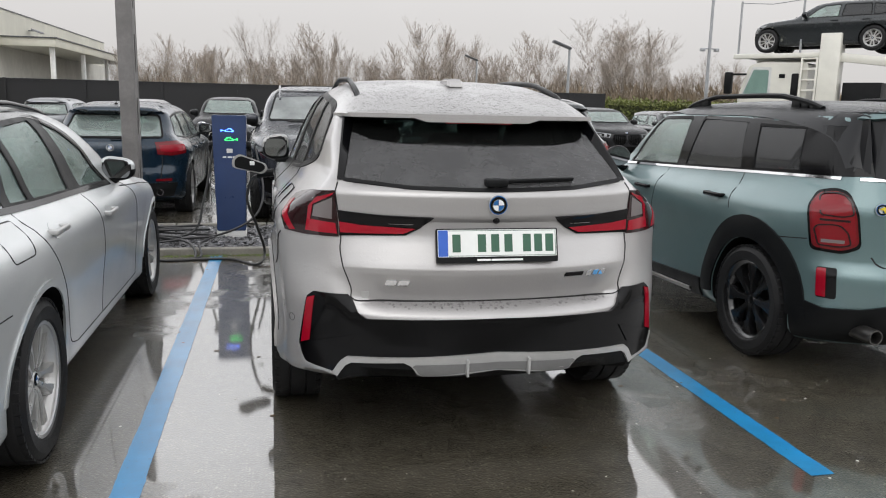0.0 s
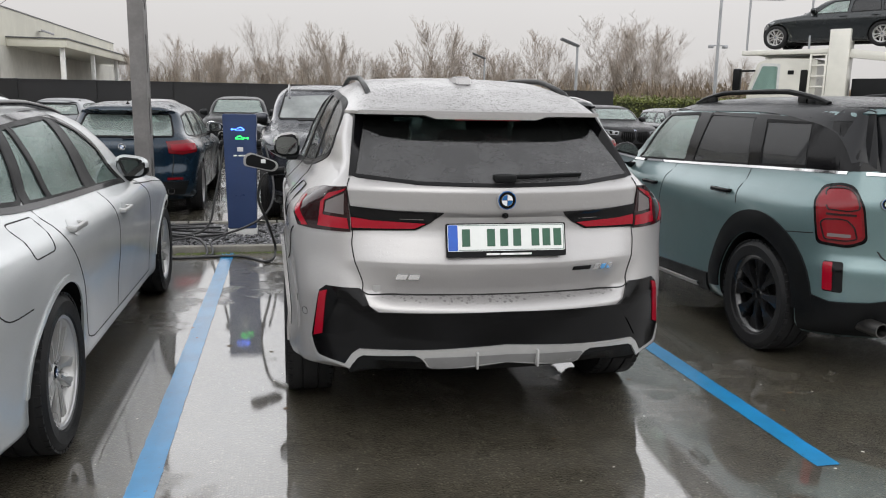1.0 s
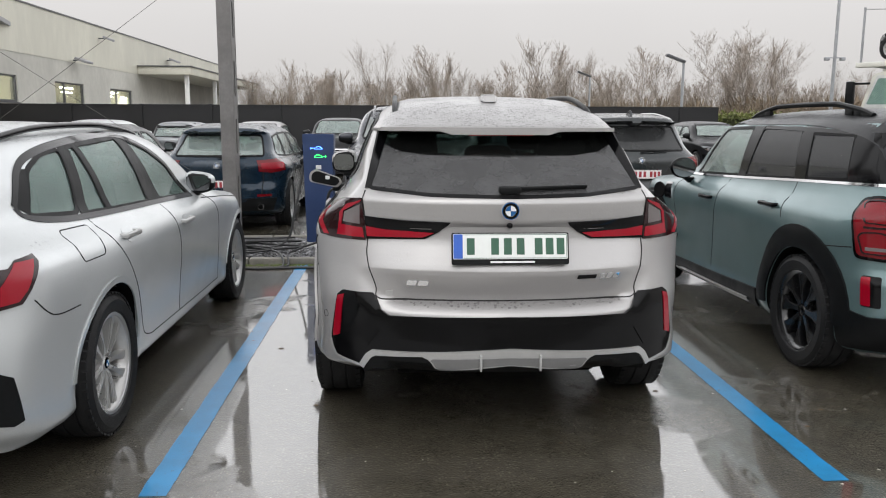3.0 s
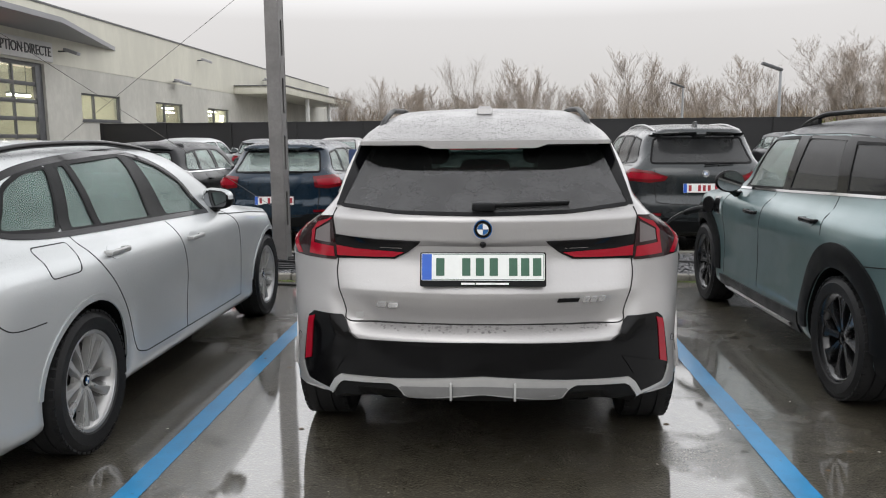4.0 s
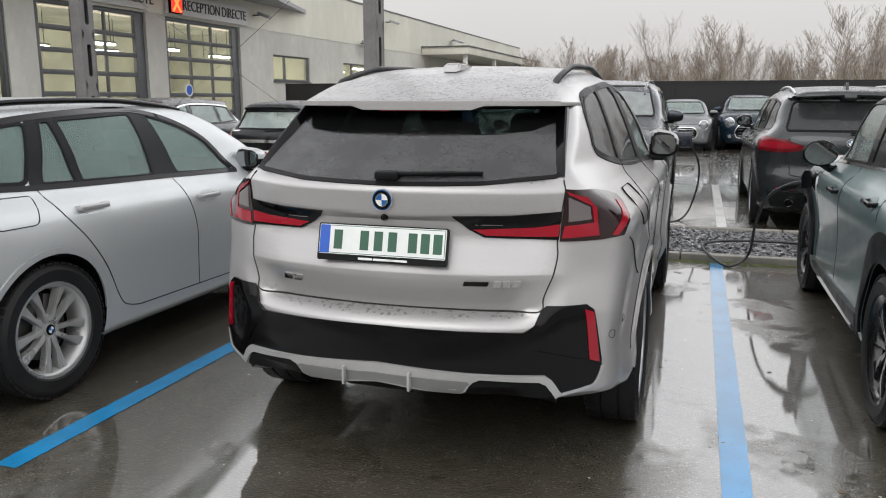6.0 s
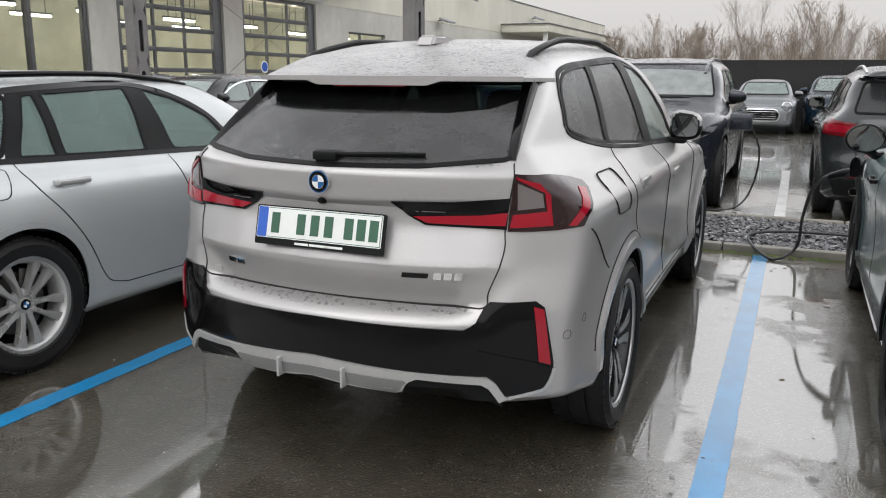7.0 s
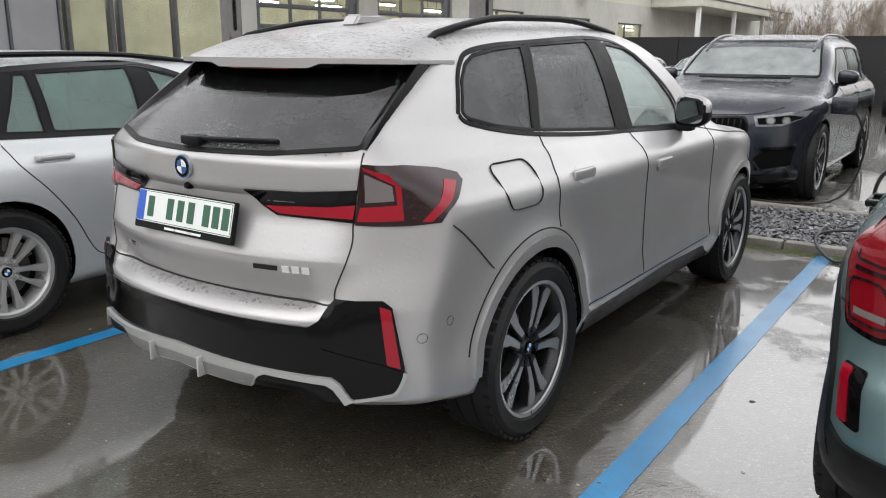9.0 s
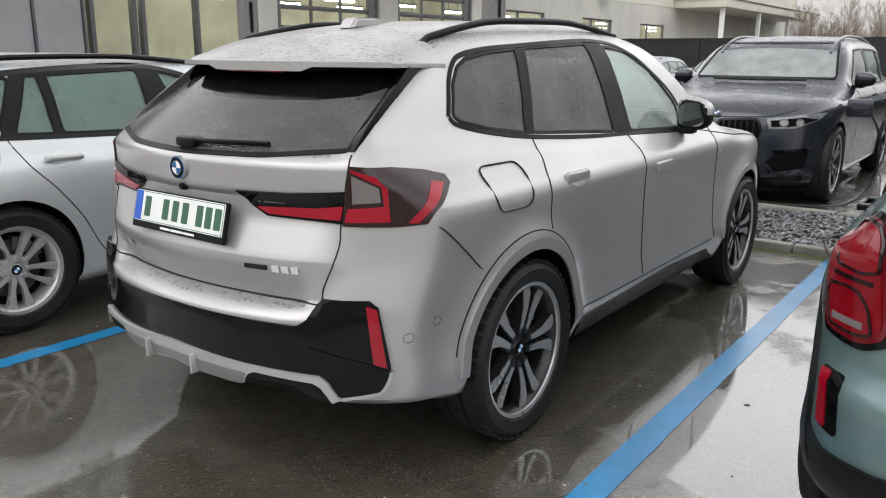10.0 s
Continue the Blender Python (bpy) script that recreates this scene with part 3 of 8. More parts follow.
for x in (-6.95, -4.2, -1.45, 1.30, 4.05):
    stripe("blue_line", BLUE_LINE, x - 0.055, -0.46, x + 0.055, 4.55, "blue painted parking bay line on wet asphalt")
for x in (-6.95, -4.2, -1.45, 1.40, 4.15):
    stripe("white_line", WHITE_LINE, x - 0.055, 6.35, x + 0.055, 11.4, "white painted parking bay line on wet asphalt")

CONCRETE = mat("old_concrete", (0.20, 0.19, 0.165), 0.7, vary=0.3, scale=3, grain=50, bump=0.4)
for y0, y1 in ((4.58, 4.68), (6.17, 6.27)):
    x = -14.0
    while x < 9.0:
        slab("kerb", CONCRETE, x, y0, -0.05, x + 0.985, y1, 0.065, "structure", "weathered concrete kerb stone edging a gravel bed", "kerb", 0.012)
        x += 1.0
SOIL = mat("bed_soil", (0.028, 0.026, 0.023), 0.8, vary=0.3, bump=0.6)
slab("gravel_bed", SOIL, -14.0, 4.68, -0.05, 9.0, 6.17, 0.02, "structure", "dark earth bed under slate chippings", "bed")

# fence of dark panels across the back
FENCE = mat("dark_fence_panel", (0.010, 0.010, 0.0112), 0.55, vary=0.3, scale=1.2, grain=30, bump=0.2)
fence = thing("fence", "dark brown black boarded fence along the back of the car park", "fence")
x = -14.2
while x < 11.2:
    slab("panel", FENCE, x, 25.0, -0.02, min(x + 2.36, 11.2), 25.04, 1.98, parent=fence)
    slab("post", FENCE, x - 0.04, 24.96, 0.0, x + 0.04, 25.08, 2.03, parent=fence)
    slab("top_rail", FENCE, x, 24.98, 1.96, min(x + 2.36, 11.2), 25.06, 2.02, parent=fence)
    x += 2.4

# long low workshop building with its facade at x = -16.3
WALL = mat("pale_render", (0.49, 0.48, 0.435), 0.75, vary=0.15, scale=0.45, grain=5, bump=0.15, stretch=(1, 1, 0.6))
CLAD = mat("cream_cladding", (0.60, 0.585, 0.50), 0.5, vary=0.10, scale=0.35, grain=3, stretch=(1, 1, 0.4))
FRAME = mat("dark_window_frame", (0.085, 0.088, 0.093), 0.4, vary=0.15)
PANE = glass("workshop_glass", (0.86, 0.89, 0.86), 0.05, (0.5, 0.52, 0.48), beads=0.0)
INSIDE = mat("workshop_wall", (0.60, 0.575, 0.49), 0.8, vary=0.2, scale=0.6)
TUBE = glow("fluorescent_tube", (1.0, 0.95, 0.82), 10.0)
FX = -16.3
OPEN = [("door", 8.0, 14.0, 0.0, 4.2), ("door", 15.0, 19.6, 0.0, 4.2), ("door", 20.6, 25.2, 0.0, 4.2), ("window", 27.7, 31.0, 2.2, 3.3), ("window", 34.7, 38.1, 2.2, 3.25), ("window", 41.8, 45.4, 2.2, 3.2)]


def wall_with_openings():
    """The facade: stretches of wall between and above its openings."""
    ys = [-6.0]
    for _, a, b, z0, z1 in OPEN:
        slab("wall", WALL, FX - 0.3, ys[-1], 0, FX, a, 4.25, "structure", "pale rendered workshop wall", "wall")
        slab("wall", WALL, FX - 0.3, a, z1, FX, b, 4.25, "structure", "pale rendered workshop wall", "wall")
        if z0 > 0:
            slab("wall", WALL, FX - 0.3, a, 0, FX, b, z0, "structure", "pale rendered workshop wall", "wall")
        ys.append(b)
    slab("wall", WALL, FX - 0.3, ys[-1], 0, FX, 76.0, 4.25, "structure", "pale rendered workshop wall", "wall")
    slab("fascia", CLAD, FX - 0.35, -6.0, 4.25, FX + 0.02, 76.0, 6.35, "structure", "cream metal cladding band below the flat roof", "wall")
    slab("wall_end", WALL, FX - 20, 75.7, 0, FX - 0.35, 76.0, 6.3, "structure", "pale rendered end wall", "wall")
    slab("roof", CONCRETE, FX - 20, -6, 6.1, FX - 0.35, 75.7, 6.3, "structure", "flat grey roof", "roof")
    slab("roof_edge", FRAME, FX - 0.4, -6.0, 6.35, FX + 0.06, 76.0, 6.42, "structure", "dark metal roof edge", "trim")
    slab("inner_wall", INSIDE, FX - 9.2, -6, 0, FX - 9.0, 60, 6.1, "structure", "cream painted wall inside the workshop", "wall")
    slab("inner_ceiling", INSIDE, FX - 9.0, -6, 4.6, FX - 0.36, 60, 4.7, "structure", "cream ceiling inside the workshop", "ceiling")
    for y in (7.0, 33.0, 60.0):
        slab("inner_wall", INSIDE, FX - 9.0, y, 0, FX - 0.3, y + 0.15, 4.6, "structure", "cream painted wall inside the workshop", "wall")


wall_with_openings()
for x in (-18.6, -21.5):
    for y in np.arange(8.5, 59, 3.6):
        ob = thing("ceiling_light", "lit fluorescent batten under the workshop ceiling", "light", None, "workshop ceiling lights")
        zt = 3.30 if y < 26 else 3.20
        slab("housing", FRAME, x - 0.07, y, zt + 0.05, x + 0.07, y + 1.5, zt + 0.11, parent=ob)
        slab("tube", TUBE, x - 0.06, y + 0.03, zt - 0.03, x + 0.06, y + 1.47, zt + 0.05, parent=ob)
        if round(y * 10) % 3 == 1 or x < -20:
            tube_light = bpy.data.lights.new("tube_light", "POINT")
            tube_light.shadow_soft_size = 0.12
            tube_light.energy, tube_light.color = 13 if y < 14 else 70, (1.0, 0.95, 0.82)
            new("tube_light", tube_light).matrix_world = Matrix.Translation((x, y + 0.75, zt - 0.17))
        for s in (0.2, 1.3):
            slab("hanger", FRAME, x - 0.01, y + s, zt + 0.11, x + 0.01, y + s + 0.02, 4.6, parent=ob)

# plain unseen wall added behind the camera, closing the lot and darkening reflections
slab("added_wall_behind", WALL, -40, -18.3, 0, 60, -18, 5.2, "structure", "plain unseen wall added behind the camera for darker reflections", "wall")

# ---- cars ----


def wheel_into(owner, name, x, y, z, r, width, rim_r, spokes, style, side, rim_mat, cut_mat=None, cap=BADGE_BLUE):
    """One wheel: tyre with tread grooves, rim, spokes, brake disc and centre cap. side: +1 faces +x."""
    wheel = new(name)
    wheel.parent = owner
    wheel.matrix_basis = Matrix.Translation((x, y, z)) @ Matrix.Diagonal((side, 1, 1, 1))
    h = width / 2
    bm = bmesh.new()
    lathe(bm, [(rim_r - 0.008, -h * 0.8), (rim_r + 0.006, -h * 0.94), (rim_r + (r - rim_r) * 0.5, -h * 1.0), (r - 0.03, -h * 0.95), (r - 0.008, -h * 0.83), (r, -h * 0.66),
               (r, -h * 0.36), (r - 0.008, -h * 0.34), (r - 0.008, -h * 0.28), (r, -h * 0.26), (r, h * 0.26), (r - 0.008, h * 0.28), (r - 0.008, h * 0.34), (r, h * 0.36),
               (r, h * 0.66), (r - 0.008, h * 0.83), (r - 0.03, h * 0.95), (rim_r + (r - rim_r) * 0.62, h * 1.01), (rim_r + (r - rim_r) * 0.45, h * 1.0), (rim_r + 0.012, h * 0.95), (rim_r + 0.004, h * 0.86), (rim_r - 0.010, h * 0.8)], 64)
    for i in range(48):     # shoulder blocks
        a = 2 * math.pi * i / 48
        mm = Matrix.Rotation(a, 4, "X")
        for s in (-1, 1):
            box(bm, s * h * 0.70, -0.016, r - 0.012, s * h * 0.90, 0.016, r - 0.0015, 0, 1, mm)
    part("tyre", bm, RUBBER, wheel)
    bm = bmesh.new()
    lathe(bm, [(rim_r - 0.012, -h * 0.78), (rim_r - 0.03, -h * 0.5), (rim_r - 0.035, h * 0.3), (rim_r - 0.022, h * 0.72), (rim_r - 0.006, h * 0.84), (rim_r + 0.004, h * 0.88), (rim_r + 0.006, h * 0.84), (rim_r - 0.002, h * 0.76)], 64)
    part("rim", bm, rim_mat, wheel)
    if style in ("blade", "ten"):
        bm = bmesh.new()
        lathe(bm, [(rim_r - 0.013, h * 0.80), (rim_r - 0.010, h * 0.865), (rim_r + 0.003, h * 0.895), (rim_r + 0.005, h * 0.86)], 64)
        part("rim_edge", bm, CUT_ALLOY, wheel)
    bm = bmesh.new()
    lathe(bm, [(0.02, h * 0.05), (rim_r * 0.66, h * 0.05), (rim_r * 0.66, h * -0.12), (0.02, h * -0.12)], 48)
    part("brake_disc", bm, STEEL, wheel)
    bm = bmesh.new()
    lathe(bm, [(0.0005, -h * 0.2), (rim_r * 0.98, -h * 0.2), (rim_r * 0.98, -h * 0.3), (0.0005, -h * 0.3)], 32)
    part("brake_shield", bm, LINER, wheel)
    bm = bmesh.new()
    a0, a1 = math.radians(20), math.radians(85)
    prism(bm, [(rim_r * k * math.cos(a), rim_r * k * math.sin(a)) for k, seq in ((0.45, np.linspace(a0, a1, 7)), (0.74, np.linspace(a1, a0, 7))) for a in seq], -h * 0.1, h * 0.25, Matrix(((0, 0, 1, 0), (1, 0, 0, 0), (0, 1, 0, 0), (0, 0, 0, 1))))
    part("brake_caliper", bm, STEEL, wheel)
    out = Matrix(((0, 0, 1, 0), (1, 0, 0, 0), (0, 1, 0, 0), (0, 0, 0, 1)))   # drawing plane to the wheel's face
    faces, cuts = [], []
    if style == "twin":        # pairs of slim spokes that fork to the rim
        for i in range(spokes):
            a = 2 * math.pi * i / spokes
            for s in (-1, 1):
                da = s * math.pi / spokes * 0.42
                faces.append([(0.035, a + s * 0.03), (0.070, a + s * 0.30), (rim_r * 0.62, a + da + s * 0.075), (rim_r - 0.014, a + da + s * 0.105), (rim_r - 0.014, a + da - s * 0.07), (rim_r * 0.62, a + da - s * 0.035), (0.085, a + s * 0.06)])
    elif style == "blade":     # broad machined spokes over a dark wheel
        for i in range(spokes):
            a = 2 * math.pi * i / spokes
            for s in (-1, 1):
                faces.append([(0.04, a + s * 0.05), (0.075, a + s * 0.55), (rim_r * 0.6, a + s * 0.285), (rim_r - 0.014, a + s * 0.34), (rim_r - 0.014, a + s * 0.09), (rim_r * 0.6, a + s * 0.075)])
                cuts.append([(rim_r * 0.30, a + s * 0.40), (rim_r * 0.62, a + s * 0.280), (rim_r - 0.018, a + s * 0.335), (rim_r - 0.018, a + s * 0.17), (rim_r * 0.84, a + s * 0.10), (rim_r * 0.60, a + s * 0.09), (rim_r * 0.32, a + s * 0.14)])
    elif style == "ten":       # broad spokes, each with a raised flank
        for i in range(spokes):
            a = 2 * math.pi * i / spokes
            k = 0.05 if i % 2 else -0.05
            faces.append([(0.045, a - 0.30), (rim_r * 0.5, a - 0.085 + k * 0.8), (rim_r - 0.012, a - 0.115 + k * 1.9), (rim_r - 0.012, a + 0.115 + k * 1.9), (rim_r * 0.5, a + 0.085 + k * 0.8), (0.045, a + 0.30)])
            cuts.append([(0.06, a - 0.02), (rim_r * 0.5, a + k * 0.8), (rim_r - 0.02, a + k * 1.9), (rim_r - 0.02, a + 0.105 + k * 1.9), (rim_r * 0.5, a + 0.078 + k * 0.8), (0.06, a + 0.20)])
    else:                      # single tapered spokes
        for i in range(spokes):
            a = 2 * math.pi * i / spokes
            faces.append([(0.04, a - 0.4), (rim_r * 0.55, a - 0.15), (rim_r - 0.014, a - 0.24), (rim_r - 0.014, a + 0.24), (rim_r * 0.55, a + 0.15), (0.04, a + 0.4)])
            cuts.append([(rim_r * 0.4, a - 0.03), (rim_r * 0.6, a - 0.09), (rim_r - 0.02, a - 0.20), (rim_r - 0.02, a - 0.10), (rim_r * 0.6, a - 0.02)])
    for poly, material, nm, lift in [(f, rim_mat, "spoke", 0.0) for f in faces] + [(c, cut_mat, "spoke_face", 0.0025) for c in cuts if cut_mat]:
        bm = bmesh.new()
        prism(bm, [(q * math.cos(a), q * math.sin(a)) for q, a in poly], h * 0.42 if not lift else h * 0.78, h * 0.80 + lift, out)
        for v in bm.verts:      # dish towards the hub
            q = math.hypot(v.co.y, v.co.z) / rim_r
            v.co.x -= 0.028 * (1 - q) ** 1.0 + 0.012 * q ** 4
        if not lift:
            bmesh.ops.bevel(bm, geom=[e for e in bm.edges], offset=0.004, segments=2, affect="EDGES")
        part(nm, bm, material, wheel)
    bm = bmesh.new()
    lathe(bm, [(0.0005, h * 0.62), (0.030, h * 0.60), (0.034, h * 0.52), (0.075, h * 0.44), (0.078, h * 0.3)], 32)
    part("hub", bm, rim_mat, wheel)
    bm = bmesh.new()
    lathe(bm, [(0.0005, h * 0.645), (0.022, h * 0.64), (0.027, h * 0.61), (0.027, h * 0.5)], 28)
    part("centre_cap", bm, GLOSS if cap is BADGE_BLUE else cap, wheel)
    if cap is BADGE_BLUE:
        for i in range(4):
            bm = bmesh.new()
            prism(bm, [(0.0004, 0.0004)] + [(0.016 * math.cos(a), 0.016 * math.sin(a)) for a in np.linspace(i * 1.5708 + 0.05, i * 1.5708 + 1.52, 6)], h * 0.63, h * 0.655, out)
            part("badge_quarter", bm, BADGE_BLUE if i % 2 else BADGE_WHITE, wheel)
    return wheel


def seat_into(owner, x, y, z, w, name="seat"):
    """A car seat: cushion, backrest and headrest."""
    bm = bmesh.new()
    box(bm, x - w / 2, y - 0.02, z, x + w / 2, y + 0.5, z + 0.16, 0.05, 3)
    tilt = Matrix.Translation((x, y, z + 0.12)) @ Matrix.Rotation(radians(14), 4, "X")
    box(bm, -w / 2, -0.07, 0, w / 2, 0.07, 0.60, 0.06, 3, tilt)
    box(bm, -0.13, -0.06, 0.63, 0.13, 0.05, 0.83, 0.05, 3, tilt)
    for s in (-0.06, 0.06):
        box(bm, s - 0.008, -0.01, 0.58, s + 0.008, 0.006, 0.66, 0, 1, tilt)
    part(name, bm, FABRIC, owner)


def mirror_into(owner, x, y, z, side, shell_mat, w=0.22, h=0.15, low=PLASTIC):
    """A door mirror: housing, lower cover, foot and glass, which faces the rear."""
    bm = bmesh.new()
    bmesh.ops.create_uvsphere(bm, u_segments=28, v_segments=18, radius=1)
    for v in bm.verts:
        px, py, pz = v.co
        e = 0.62
        q = [math.copysign(abs(c) ** e, c) for c in (px, py, pz)]
        taper = 1 - 0.18 * q[0] * side
        v.co = (x + side * w * 0.5 + q[0] * w * 0.55, y + (q[1] * 0.085 if q[1] > 0 else q[1] * 0.05) + 0.02, z + q[2] * h * 0.52 * taper)
    low_faces = [f for f in bm.faces if f.calc_center_median().z < z - h * 0.02 or f.calc_center_median().y < y - 0.018]
    for f in low_faces:
        f.material_index = 1
    ob = part("mirror_housing", bm, [shell_mat, low], owner)
    bm = bmesh.new()
    box(bm, min(x - side * 0.10, x + side * 0.09), y - 0.02, z - h * 0.62, max(x - side * 0.10, x + side * 0.09), y + 0.07, z - h * 0.38, 0.012)
    part("mirror_foot", bm, low, ob)
    bm = bmesh.new()
    prism(bm, rounded([(x + side * (w * 0.5) - w * 0.45, z - h * 0.36), (x + side * (w * 0.5) + w * 0.45, z - h * 0.36), (x + side * (w * 0.5) + w * 0.43, z + h * 0.36), (x + side * (w * 0.5) - w * 0.43, z + h * 0.36)], 0.05), 0, 0.006,
          Matrix(((1, 0, 0, 0), (0, 0, -1, y - 0.031), (0, 1, 0, 0), (0, 0, 0, 1))))
    part("mirror_glass", bm, MIRROR, ob)
    return ob


def handle_into(body, y, z, side, material, style="bar", cup=None):
    """A door handle in its recess."""
    mode = "right" if side > 0 else "left"
    p = body.shape.place(mode, np.array([(y, z)]))[0]
    if cup is not None:
        body.panel("handle_recess", [(y + 0.075 * math.cos(a), z - 0.004 + 0.036 * math.sin(a)) for a in np.linspace(0, 2 * math.pi, 20)[:-1]], mode, cup, 0.0015, 0.008, 0.03)
    bm = bmesh.new()
    if style == "flush":
        box(bm, -0.008, -0.095, -0.022, 0.012, 0.095, 0.022, 0.01, 3)
        box(bm, 0.004, -0.092, -0.034, 0.008, 0.088, -0.018, 0.002, 1)
    else:
        box(bm, 0.022, -0.10, -0.014, 0.038, 0.10, 0.014, 0.010, 3)
        for s in (-0.085, 0.085):
            box(bm, -0.01, s - 0.016, -0.012, 0.034, s + 0.016, 0.012, 0.006, 2)
    bmesh.ops.transform(bm, matrix=Matrix.Translation(p) @ Matrix.Diagonal((side, 1, 1, 1)), verts=bm.verts)
    bmesh.ops.recalc_face_normals(bm, faces=bm.faces)
    return part("door_handle", bm, material, body.owner)


def roundel_into(owner, p, normal_tilt, r, turn=0, style="disc"):
    """A round two-tone badge: ring, dark field and four quarters. The badge faces -y, tipped back by normal_tilt degrees."""
    m = Matrix.Translation(p) @ Matrix.Rotation(radians(turn), 4, "Z") @ Matrix.Rotation(radians(90 - normal_tilt), 4, "X")
    bm = bmesh.new()
    circ = [(r * math.cos(a), r * math.sin(a)) for a in np.linspace(0, 2 * math.pi, 40)[:-1]]
    prism(bm, circ, -0.006, 0.004, m)
    badge = part("badge", bm, SATIN if style == "disc" else CHROME, owner, "round badge")
    bm = bmesh.new()
    prism(bm, [(x * 0.93, y * 0.93) for x, y in circ], 0.003, 0.0055, m)
    part("badge_ring", bm, BADGE_BLUE if style == "disc" else GLOSS, badge)
    bm = bmesh.new()
    prism(bm, [(x * 0.84, y * 0.84) for x, y in circ], 0.005, 0.0064, m)
    part("badge_field", bm, GLOSS, badge)
    bm = bmesh.new()
    prism(bm, [(x * 0.60, y * 0.60) for x, y in circ], 0.006, 0.0072, m)
    part("badge_centre", bm, CHROME, badge)
    for i in range(4):
        bm = bmesh.new()
        a0 = i * math.pi / 2
        prism(bm, [(0.02 * r * math.cos(a0 + 0.78), 0.02 * r * math.sin(a0 + 0.78))] + [(r * 0.55 * math.cos(a), r * 0.55 * math.sin(a)) for a in np.linspace(a0 + 0.03, a0 + math.pi / 2 - 0.03, 9)], 0.007, 0.0084, m)
        part("badge_quarter", bm, BADGE_BLUE if i % 2 else BADGE_WHITE, badge)
    return badge


def plate_into(owner, p, tilt, turn, ink, w=0.52, h=0.11, dealer=True, faces=-1):
    """A number plate in its holder. Its characters are plain bars."""
    m = Matrix.Translation(p) @ Matrix.Rotation(radians(turn), 4, "Z") @ Matrix.Rotation(radians(90 - tilt), 4, "X")
    bm = bmesh.new()
    low = -h / 2 - (0.024 if dealer else 0.006)
    prism(bm, rounded([(-w / 2 - 0.006, low), (w / 2 + 0.006, low), (w / 2 + 0.006, h / 2 + 0.005), (-w / 2 - 0.006, h / 2 + 0.005)], 0.008), -0.012, 0.004, m)
    plate = part("number_plate", bm, PLASTIC, owner, "number plate in a black holder")
    bm = bmesh.new()
    prism(bm, rounded([(-w / 2, -h / 2), (w / 2, -h / 2), (w / 2, h / 2), (-w / 2, h / 2)], 0.006), 0.003, 0.0062, m)
    face = part("plate_face", bm, PLATE_WHITE, plate)
    bm = bmesh.new()
    prism(bm, [(-w / 2 + 0.002, -h / 2 + 0.002), (-w / 2 + 0.042, -h / 2 + 0.002), (-w / 2 + 0.042, h / 2 - 0.002), (-w / 2 + 0.002, h / 2 - 0.002)], 0.006, 0.0070, m)
    part("plate_band", bm, PLATE_BLUE, plate)
    x0, x1, y0, y1, t = -w / 2 + 0.003, w / 2 - 0.003, -h / 2 + 0.003, h / 2 - 0.003, 0.0022
    for a, b, c, d in ((x0 + 0.042, y0, x1, y0 + t), (x0 + 0.042, y1 - t, x1, y1), (x1 - t, y0, x1, y1)):
        bm = bmesh.new()
        prism(bm, [(a, b), (c, b), (c, d), (a, d)], 0.006, 0.0068, m)
        part("plate_border", bm, ink, plate)
    for cx in (-0.180, -0.070, -0.012, 0.046, 0.128, 0.178, 0.228):     # seven bars in the characters' places
        bm = bmesh.new()
        cx *= w / 0.52
        prism(bm, [(cx - 0.017, -0.036), (cx + 0.017, -0.036), (cx + 0.017, 0.036), (cx - 0.017, 0.036)], 0.006, 0.0074, m)
        part("plate_bar", bm, ink, plate)
    if dealer:
        for cx, ww in ((-0.06, 0.028), (0.012, 0.04), (0.07, 0.035)):
            bm = bmesh.new()
            prism(bm, [(cx - ww, -h / 2 - 0.017), (cx + ww, -h / 2 - 0.017), (cx + ww, -h / 2 - 0.009), (cx - ww, -h / 2 - 0.009)], 0.003, 0.0048, m)
            part("holder_bar", bm, PLATE_WHITE, plate)
    return plate


